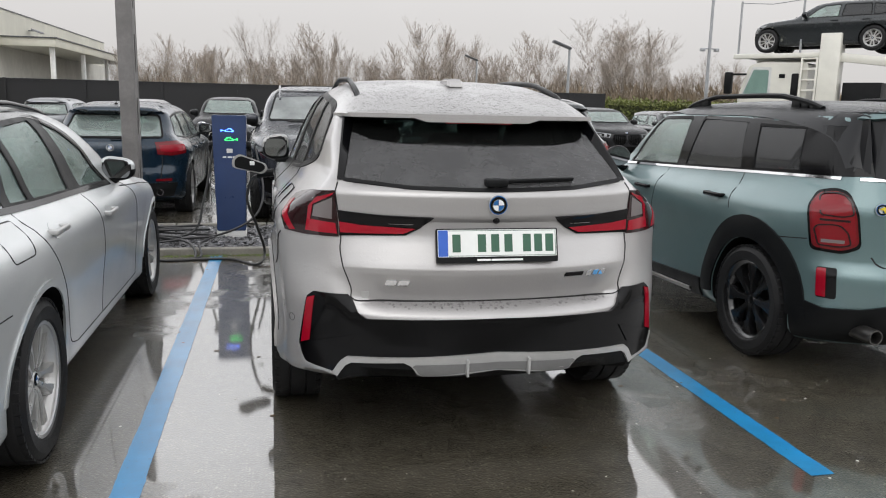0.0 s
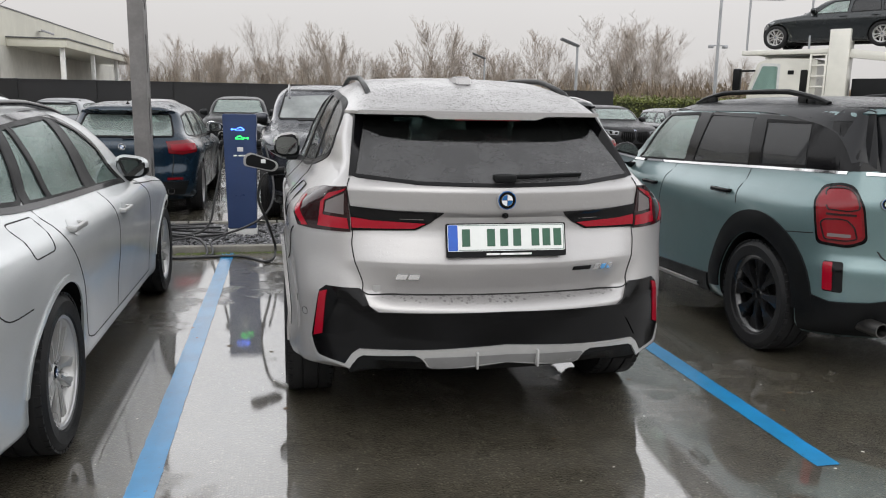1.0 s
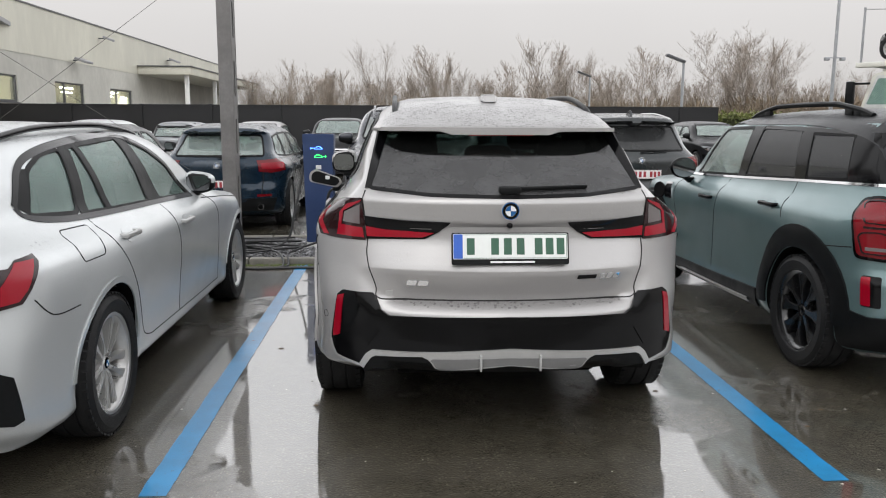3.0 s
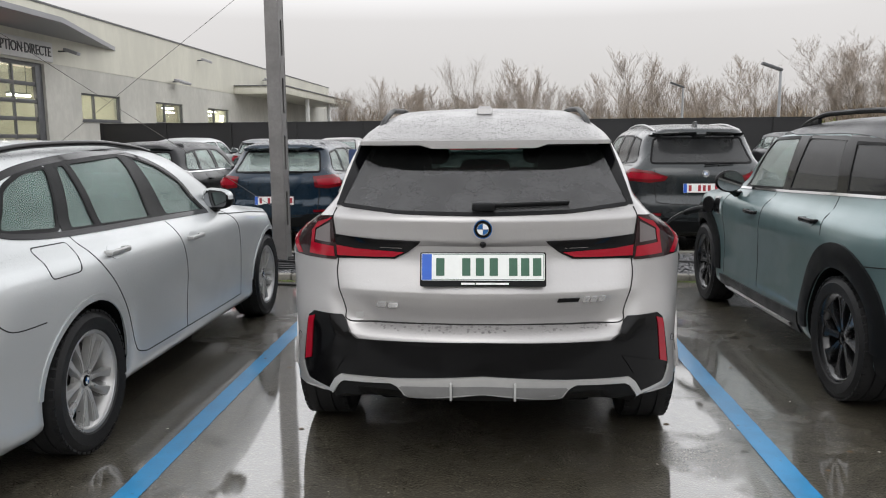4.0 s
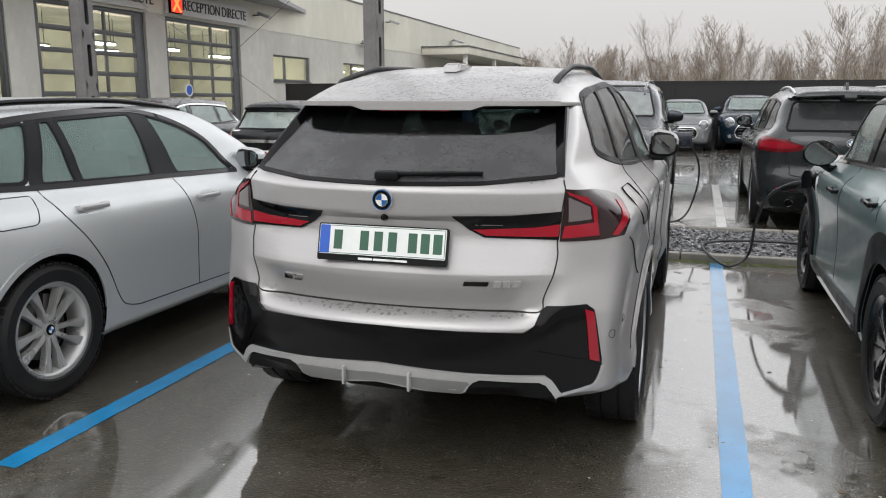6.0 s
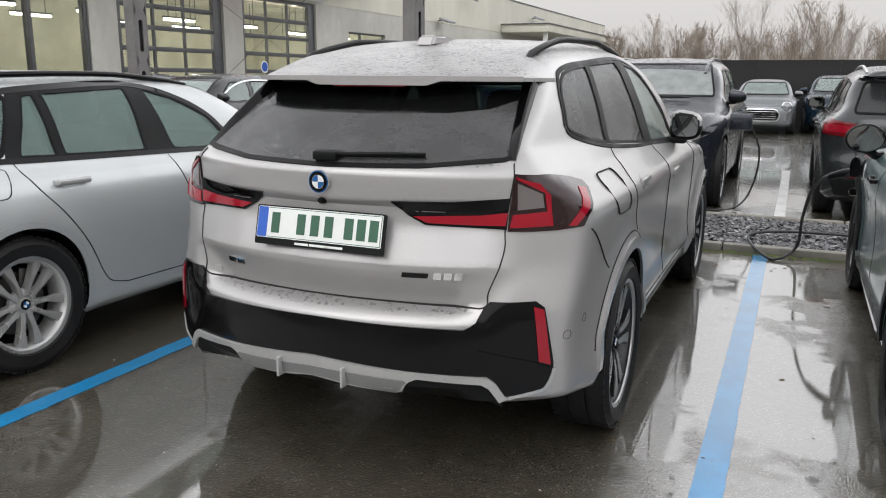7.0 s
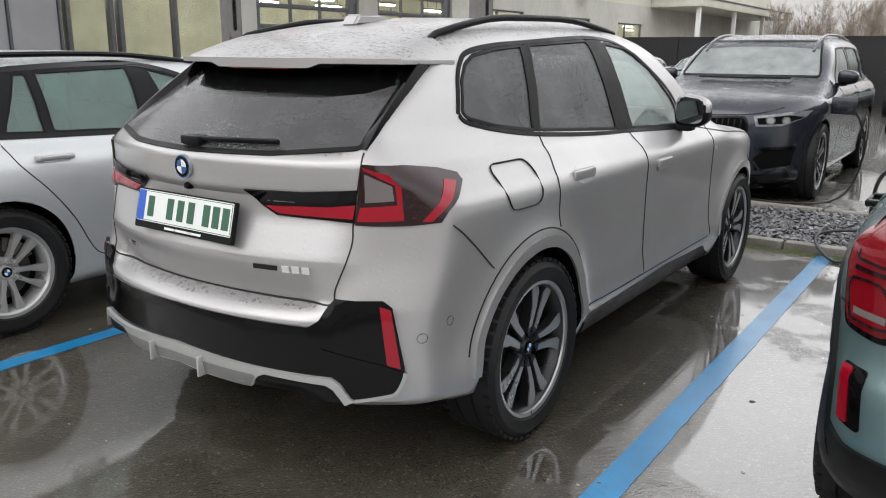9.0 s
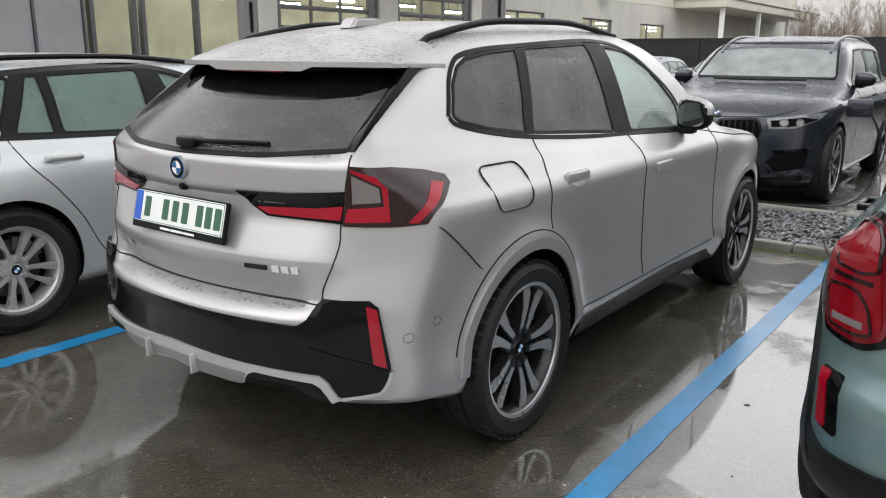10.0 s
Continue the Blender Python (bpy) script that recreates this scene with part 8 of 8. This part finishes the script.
lamp_post(13.45, 35, 4.35, 0, "grey lamp post with a flat tilted head")
lamp_post(13.0, 52, 4.6, 0, "grey lamp post with a flat tilted head")
mast = thing("tall_mast", "tall thin grey mast with two small cameras", "mast", Matrix.Translation((18.2, 30, 0)))
bm = bmesh.new()
tube(bm, [(0, 0, 0), (0, 0, 5), (0, 0, 11)], 0.085, 10, 0.05)
part("pole", bm, GALV, mast)
for s in (-1, 1):
    bm = bmesh.new()
    box(bm, min(0, s * 0.34), -0.03, 4.20, max(0, s * 0.34), 0.03, 4.25, 0.01)
    box(bm, s * 0.34 - 0.10, -0.10, 4.10, s * 0.34 + 0.10, 0.10, 4.25, 0.03)
    part("mast_camera", bm, GALV, mast)

# ---- transporter with a car on its upper deck ----
CREAM = mat("cream_lorry_paint", (0.62, 0.61, 0.55), 0.35, vary=0.08, scale=1.5, coat=0.5)
LORRY_AT = Matrix.Translation((14.6, 17.2, 0)) @ Matrix.Rotation(radians(-52), 4, "Z") @ Matrix.Translation((-14.6, -17.2, 0))
lorry = thing("car_transporter", "cream car transporter lorry with a loaded upper deck", "lorry", LORRY_AT @ Matrix.Translation((0, 17.2, 0)))


def lorry_part(name, material, x0, y0, z0, x1, y1, z1, bevel=0.03, label=""):
    return slab(name, material, x0, y0, z0, x1, y1, z1, parent=lorry, bevel=bevel, label=label)


bm = bmesh.new()
prism(bm, rounded([(12.05, 0.9), (14.05, 0.9), (14.05, 2.92), (12.75, 2.96), (12.35, 2.85), (12.08, 1.95)], 0.12), 0, -2.3, Matrix(((1, 0, 0, 0), (0, 0, -1, 0), (0, 1, 0, 0), (0, 0, 0, 1))))
cab = part("cab", bm, CREAM, lorry)
bm = bmesh.new()
prism(bm, rounded([(12.22, 2.0), (12.95, 2.0), (12.95, 2.72), (12.50, 2.74)], 0.06), 0.012, 0.0, Matrix(((1, 0, 0, 0), (0, 0, -1, 0), (0, 1, 0, 0), (0, 0, 0, 1))))
part("door_window", bm, FOGGED, cab, "dark cab door window")
bm = bmesh.new()
prism(bm, rounded([(12.14, 1.9), (13.02, 1.9), (13.02, 2.80), (12.46, 2.82)], 0.06), 0.006, 0.0, Matrix(((1, 0, 0, 0), (0, 0, -1, 0), (0, 1, 0, 0), (0, 0, 0, 1))))
part("window_frame", bm, GREY_BASE, cab)
lorry_part("cab_mirror", PLASTIC, 11.72, -0.32, 2.00, 11.95, -0.12, 2.66, 0.05)
lorry_part("mirror_arm", PLASTIC, 11.9, -0.2, 2.56, 12.35, -0.14, 2.62, 0.01)
lorry_part("vent", PLASTIC, 13.25, -0.02, 2.48, 13.42, 0.02, 2.60, 0.01)
lorry_part("air_deflector", PLASTIC, 13.60, -0.03, 1.7, 13.82, 0.3, 2.62, 0.05)
lorry_part("deck_beam", CREAM, 11.85, -0.05, 3.06, 14.55, 0.20, 3.20, 0.02)
lorry_part("deck_beam", CREAM, 11.85, 2.0, 3.06, 14.55, 2.25, 3.20, 0.02)
lorry_part("deck_plate", GALV, 11.9, 0.2, 3.12, 14.5, 2.0, 3.18, 0.0)
lorry_part("pillar", CREAM, 14.35, -0.15, 0.9, 14.90, 0.35, 3.72, 0.03)
for z in np.arange(1.2, 3.1, 0.30):
    lorry_part("ladder_rung", CREAM, 13.92, -0.12, z, 14.34, -0.06, z + 0.05, 0.01)
for x in (13.86, 14.28):
    lorry_part("ladder_rail", CREAM, x, -0.13, 0.9, x + 0.06, -0.05, 3.05, 0.01)
bm = bmesh.new()
box(bm, 0, 0.0, -0.12, 4.6, 0.24, 0.12, 0.02, 2, Matrix.Translation((14.9, -0.05, 3.05)) @ Matrix.Rotation(radians(7), 4, "Y"))
part("deck_ramp", bm, CREAM, lorry)
bm = bmesh.new()
box(bm, 0, 0.24, -0.03, 4.6, 2.2, 0.03, 0.01, 2, Matrix.Translation((14.9, -0.05, 3.12)) @ Matrix.Rotation(radians(7), 4, "Y"))
part("deck_floor", bm, GALV, lorry)
lorry_part("chassis", LINER, 12.2, 0.3, 0.55, 19.4, 2.0, 0.9, 0.03)
lorry_part("side_panel", PLASTIC, 15.0, 0.05, 0.9, 16.0, 2.2, 2.35, 0.02)
lorry_part("lower_wing", CREAM, 14.95, 0.0, 0.95, 16.4, 0.05, 1.75, 0.02)
for x in (11.95, 13.75):
    lorry_part("stake", GALV, x, -0.02, 3.2, x + 0.05, 0.03, 4.75, 0.0)
bm = bmesh.new()
tube(bm, [(11.97, 0.0, 4.7), (12.9, 0.0, 4.62), (13.77, 0.0, 4.7)], 0.012, 6)
part("guard_wire", bm, GALV, lorry)
for x in (12.95, 17.2, 18.6):
    for y in (0.2, 2.1):
        bm = bmesh.new()
        lathe(bm, [(0.30, -0.16), (0.48, -0.16), (0.52, -0.12), (0.52, 0.12), (0.48, 0.16), (0.30, 0.16), (0.12, 0.08), (0.0005, 0.08)], 28, Matrix.Translation((x, y, 0.52)) @ Matrix.Rotation(radians(90), 4, "Z"))
        part("lorry_wheel", bm, RUBBER, lorry)
load = simple_spec("hatch", 4.35, 0.91, 1.44, 2.85, 0.95, 0.34, rims("ten", 10, ALLOY, 0.235, ALLOY), CLEAR, PRIVACY)
top_car, tb = build_car("loaded_car", "dark grey car on the transporter's upper deck", load, DARK_GREY, LORRY_AT @ Matrix.Translation((16.6, 18.05, 3.22)) @ Matrix.Rotation(radians(90), 4, "Z"), (18, 50, 28))
dress_sides(tb, load, DARK_GREY)
front_set(tb, "kidney")

# ---- slate chippings of the bed ----
SLATE_MAT = bpy.data.materials.new("slate_chip")
SLATE_MAT.use_nodes = True
n_, l_ = SLATE_MAT.node_tree.nodes, SLATE_MAT.node_tree.links
p_ = n_["Principled BSDF"]
info, isl = n_.new("ShaderNodeObjectInfo"), n_.new("ShaderNodeNewGeometry")
mixr = math_of(n_, l_, "FRACT", math_of(n_, l_, "ADD", info.outputs["Random"], isl.outputs["Random Per Island"]), 0.0)
tone = mixed(n_, l_, mixr, (0.028, 0.029, 0.033), (0.16, 0.16, 0.17))
l_.new(mixed(n_, l_, ramp(n_, l_, noise_of(n_, l_, 60, 4), 0.4, 0.7, 0, 0.6), tone, (0.05, 0.047, 0.045)), p_.inputs["Base Color"])
p_.inputs["Roughness"].default_value = 0.38
p_.inputs["Coat Weight"].default_value = 0.6
p_.inputs["Coat Roughness"].default_value = 0.12
l_.new(bump_of(n_, l_, noise_of(n_, l_, 120, 4), 0.4, 0.002), p_.inputs["Normal"])
rnd = random.Random(5)


def chip_shape():
    """A flat broken flake."""
    k = rnd.choice((5, 6, 6, 7))
    ang = sorted(rnd.uniform(0, 2 * math.pi) for _ in range(k))
    ang = [2 * math.pi * i / k + (a - 3.1) * 0.12 for i, a in enumerate(ang)]
    rad = [rnd.uniform(0.6, 1.0) for _ in range(k)]
    low = [(r * math.cos(a), r * math.sin(a) * 0.72, -0.16) for a, r in zip(ang, rad)]
    top = [(x * 0.86 + rnd.uniform(-0.05, 0.05), y * 0.86, 0.16 + rnd.uniform(-0.05, 0.05)) for x, y, _ in low]
    faces = [tuple(range(k))[::-1], tuple(range(k, 2 * k))] + [(i, (i + 1) % k, k + (i + 1) % k, k + i) for i in range(k)]
    return low + top, faces


SHAPES = [chip_shape() for _ in range(8)]


def chip_pose(x, y):
    s = rnd.uniform(0.016, 0.038)
    return Matrix.Translation((x, y, 0.028 + rnd.uniform(0, 0.022))) @ Euler((rnd.gauss(0, 0.4), rnd.gauss(0, 0.4), rnd.uniform(0, 6.28))).to_matrix().to_4x4() @ Matrix.Diagonal((s, s, s * rnd.uniform(0.6, 1.1), 1))


vs, fs = [], []
for x0, x1, per in ((-14.0, -3.4, 90), (-3.4, -0.7, 1100), (-0.7, 0.7, 700), (0.7, 3.0, 1250), (3.0, 9.0, 120)):
    for _ in range(int((x1 - x0) * 1.46 * per)):
        m = chip_pose(rnd.uniform(x0, x1), rnd.uniform(4.70, 6.155))
        v, f = rnd.choice(SHAPES)
        o = len(vs)
        vs += [tuple(m @ Vector(q)) for q in v]
        fs += [tuple(i + o for i in q) for q in f]
me = bpy.data.meshes.new("slate_chippings")
me.from_pydata(vs, [], fs)
me.materials.append(SLATE_MAT)
gravel = tagged(new("slate_chippings", me), "wet dark grey slate chippings filling the bed", "gravel", "", "stuff")
datas = []
for v, f in SHAPES:
    me = bpy.data.meshes.new("chip")
    me.from_pydata(v, [], f)
    me.materials.append(SLATE_MAT)
    datas.append(me)
bed = bpy.data.objects["gravel_bed"]
for _ in range(300):
    ob = new("chip", rnd.choice(datas))
    ob.parent = bed
    m = chip_pose(rnd.uniform(0.75, 1.95), rnd.uniform(4.72, 6.12))
    m.translation.z += 0.012
    ob.matrix_basis = m

# moss along the kerb's foot and bits of leaf on the asphalt
MOSS = mat("moss", (0.075, 0.10, 0.02), 0.8, vary=0.4, scale=30, bump=0.5)
LEAF = mat("dead_leaf", (0.10, 0.065, 0.035), 0.6, vary=0.4, scale=40)
FLECK = mat("pale_fleck", (0.55, 0.53, 0.48), 0.6, vary=0.2)


def scatter(name, label, category, material, places, size, flat):
    vs, fs = [], []
    for x, y, z in places:
        s = size * rnd.uniform(0.5, 1.5)
        k = 6
        a0 = rnd.uniform(0, 6.28)
        o = len(vs)
        vs.append((x, y, z + s * flat))
        for i in range(k):
            r = s * rnd.uniform(0.6, 1.1)
            vs.append((x + r * math.cos(a0 + 1.047 * i), y + r * math.sin(a0 + 1.047 * i) * 0.8, z))
        fs += [(o, o + 1 + i, o + 1 + (i + 1) % k) for i in range(k)]
    me = bpy.data.meshes.new(name)
    me.from_pydata(vs, [], fs)
    me.materials.append(material)
    me.shade_smooth()
    tagged(new(name, me), label, category, "", "stuff")


scatter("moss_strip", "green moss along the foot of the kerb", "moss", MOSS, [(rnd.uniform(-4, 4), 4.58 - abs(rnd.gauss(0, 0.035)), 0.001) for _ in range(1400)], 0.016, 0.5)
scatter("leaf_litter", "scraps of dead leaf on wet asphalt", "leaves", LEAF, [(rnd.uniform(-2.6, 3.2), 4.55 - abs(rnd.gauss(0, 0.35)), 0.002) for _ in range(160)] + [(rnd.uniform(-2.5, 3), rnd.uniform(-2.4, 4.4), 0.002) for _ in range(60)], 0.014, 0.25)
scatter("pale_flecks", "tiny pale specks of grit on wet asphalt", "grit", FLECK, [(rnd.uniform(-2.5, 3), rnd.uniform(-2.6, 4.4), 0.002) for _ in range(110)], 0.006, 0.4)

# ---- bare trees, brush and hedge behind the fence ----
# bark and twigs are coloured paler to paint in the haze of distance
BARK = mat("bare_bark", (0.26, 0.24, 0.215), 0.85, vary=0.3, scale=2, grain=30)
TWIG = mat("bare_twigs", (0.33, 0.28, 0.235), 0.85, vary=0.35, scale=1.5, grain=20)
BRUSH = mat("brown_brush", (0.25, 0.195, 0.135), 0.9, vary=0.45, scale=0.8, grain=12)


def tree_meshes(seed, height, spread, stems):
    """Trunk and twigs of one bare tree, as two meshes of thin three-sided bars."""
    r = random.Random(seed)
    out = {"trunk": ([], []), "twigs": ([], [])}

    def bar(key, a, b, ra, rb):
        vs, fs = out[key]
        d = (b - a).normalized()
        s = d.cross(Vector((0.31, 0.77, 0.2))).normalized()
        t = d.cross(s)
        o = len(vs)
        for p, q in ((a, ra), (b, rb)):
            for k in range(3):
                c = 2.0944 * k
                vs.append(tuple(p + (s * math.cos(c) + t * math.sin(c)) * q))
        for k in range(3):
            j = (k + 1) % 3
            fs.append((o + k, o + j, o + 3 + j, o + 3 + k))

    def grow(a, d, length, rad, depth):
        n = (8, 4, 3, 1)[depth]
        p = a
        for i in range(n):
            d = (d + Vector((r.gauss(0, 0.07), r.gauss(0, 0.07), 0.05))).normalized()
            q = p + d * (length / n)
            k0, k1 = 1 - 0.88 * i / n, 1 - 0.88 * (i + 1) / n
            if depth == 3:              # a fine twig: one thin blade
                vs, fs = out["twigs"]
                o = len(vs)
                vs += [tuple(p), tuple(p + Vector((0.014, 0.006, 0))), tuple(q)]
                fs.append((o, o + 1, o + 2))
                return
            bar("trunk" if depth == 0 else "twigs", p, q, rad * k0, rad * k1)
            if i > 0 or depth > 0:
                for _ in range((5, 3, 3)[depth]):
                    ang = r.uniform(0, 6.28)
                    side = Vector((math.cos(ang), math.sin(ang), 0))
                    nd = (d * r.uniform(0.9, 1.3) + side * r.uniform(0.45, 0.95) * spread + Vector((0, 0, 0.25))).normalized()
                    taper = (0.75 + 0.45 * math.sin(math.pi * min(1, (i + 0.6) / n)) - 0.40 * i / n) if depth == 0 else 1.0
                    grow(p + (q - p) * r.random(), nd, length * taper * r.uniform(0.24, 0.42) * (1.0 if depth < 1 else 1.1), max(rad * k0 * 0.25, 0.005), depth + 1)
            p = q
    for k in range(stems):
        ang = 6.28 * k / stems
        lean = 0.0 if stems == 1 else 0.20 * spread
        grow(Vector((0.02 * math.cos(ang), 0.02 * math.sin(ang), 0)) if stems > 1 else Vector(), Vector((lean * math.cos(ang), lean * math.sin(ang), 1)).normalized(), height * r.uniform(0.85, 1.0), 0.034 if stems > 1 else 0.044, 0)
    tall = max(v[2] for v in out["twigs"][0])
    for key in out:                     # every kind is drawn to the same height
        out[key] = ([(x * 8 / tall, y * 8 / tall, z * 8 / tall) for x, y, z in out[key][0]], out[key][1])
    made = {}
    for key, (vs, fs) in out.items():
        me = bpy.data.meshes.new(key)
        me.from_pydata(vs, [], fs)
        me.materials.append(BARK if key == "trunk" else TWIG)
        made[key] = me
    return made


KINDS = [tree_meshes(11, 8, 1.15, 1), tree_meshes(12, 8, 1.05, 3), tree_meshes(13, 8, 1.6, 4), tree_meshes(14, 8, 1.0, 2), tree_meshes(15, 8, 1.35, 2)]


def tree(x, y, h, kind, turn):
    t = thing("bare_tree", "bare winter tree behind the car park fence", "tree", Matrix.Translation((x, y, 0)) @ Matrix.Rotation(turn, 4, "Z") @ Matrix.Diagonal((h / 8, h / 8, h / 8, 1)), "bare trees")
    for key, nm in (("trunk", "trunk"), ("twigs", "crown")):
        o = new(nm, KINDS[kind][key])
        o.parent = t


rt = random.Random(21)
PEAKS = ((-1.8, 8.3, 1), (0.8, 7.6, 0), (3.0, 6.9, 3), (11.4, 8.6, 3), (13.0, 7.4, 1), (18.0, 7.4, 0), (21.0, 7.3, 3), (26.5, 9.4, 2), (28.5, 8.6, 2), (31.5, 8.6, 0), (36.0, 6.8, 4), (-8.8, 6.2, 0), (-12.0, 5.6, 1), (-15.5, 6.0, 3), (8.0, 6.5, 0), (16.0, 6.3, 1))


def behind_workshop(x, y):
    """True where the workshop's long front stands between the lot and a place."""
    return x < 0.2 - 15.4 * (y + 3.1) / 79.1


for x, h, k in PEAKS:
    if behind_workshop(x, 60):
        continue
    tree(x, 60 + rt.uniform(-2, 2), h, k, rt.uniform(0, 6.28))
for i in range(60):
    x = -20 + i * 1.1 + rt.uniform(-0.5, 0.5)
    y, h, k, turn = 63 + rt.uniform(-4, 6), rt.uniform(4.4, 6.3), rt.randrange(5), rt.uniform(0, 6.28)
    if not behind_workshop(x, y):
        tree(x, y, h, k, turn)
vs, fs = [], []
for _ in range(34000):
    x, y = rt.uniform(-13, 52), rt.uniform(54, 66)
    if behind_workshop(x, y):
        continue
    top = 1.7 + 1.9 * (noise.noise(Vector((x * 0.35, y * 0.2, 3))) + 0.6) + rt.uniform(0, 0.9)
    dx, dy = rt.gauss(0, 0.40), rt.gauss(0, 0.3)
    z0 = rt.uniform(0, 0.8) * top
    o = len(vs)
    w = rt.uniform(0.012, 0.030)
    vs += [(x + dx * z0 / top, y + dy * z0 / top, z0), (x + w + dx * z0 / top, y, z0), (x + dx + rt.gauss(0, 0.12), y + dy, min(top, z0 + rt.uniform(0.3, 0.9)))]
    fs.append((o, o + 1, o + 2))
me = bpy.data.meshes.new("brush")
me.from_pydata(vs, [], fs)
me.materials.append(BRUSH)
tagged(new("brush", me), "dense brown winter brush at the foot of the trees", "bushes", "", "stuff")
HEDGE = mat("hedge_leaf", (0.13, 0.15, 0.030), 0.6, vary=0.5, scale=3, grain=25)
# dark box within the hedge paints the shade between its leaves
slab("hedge_core", mat("hedge_shade", (0.03, 0.035, 0.012), 0.9, vary=0.3), 11.4, 26.5, 0, 46, 27.5, 1.62, "structure", "dark block painted as the shade inside a clipped hedge", "hedge")
vs, fs = [], []
for _ in range(22000):
    x = rt.uniform(11.3, 46)
    if rt.random() < 0.5:
        y, z = 26.45 + rt.gauss(0, 0.06), rt.uniform(0.4, 1.8)
    else:
        y, z = rt.uniform(26.4, 27.6), 1.70 + rt.gauss(0, 0.09) + 0.08 * noise.noise(Vector((x, y, 0)))
    s = rt.uniform(0.03, 0.07)
    a, b = [Vector((rt.gauss(0, 1), rt.gauss(0, 1), rt.gauss(0, 1))).normalized() * s for _ in range(2)]
    o = len(vs)
    c = Vector((x, y, z))
    vs += [tuple(c - a), tuple(c + b), tuple(c + a), tuple(c - b)]
    fs.append((o, o + 1, o + 2, o + 3))
me = bpy.data.meshes.new("hedge")
me.from_pydata(vs, [], fs)
me.materials.append(HEDGE)
tagged(new("hedge", me), "clipped yellow green hedge beyond the fence end", "hedge", "", "stuff")
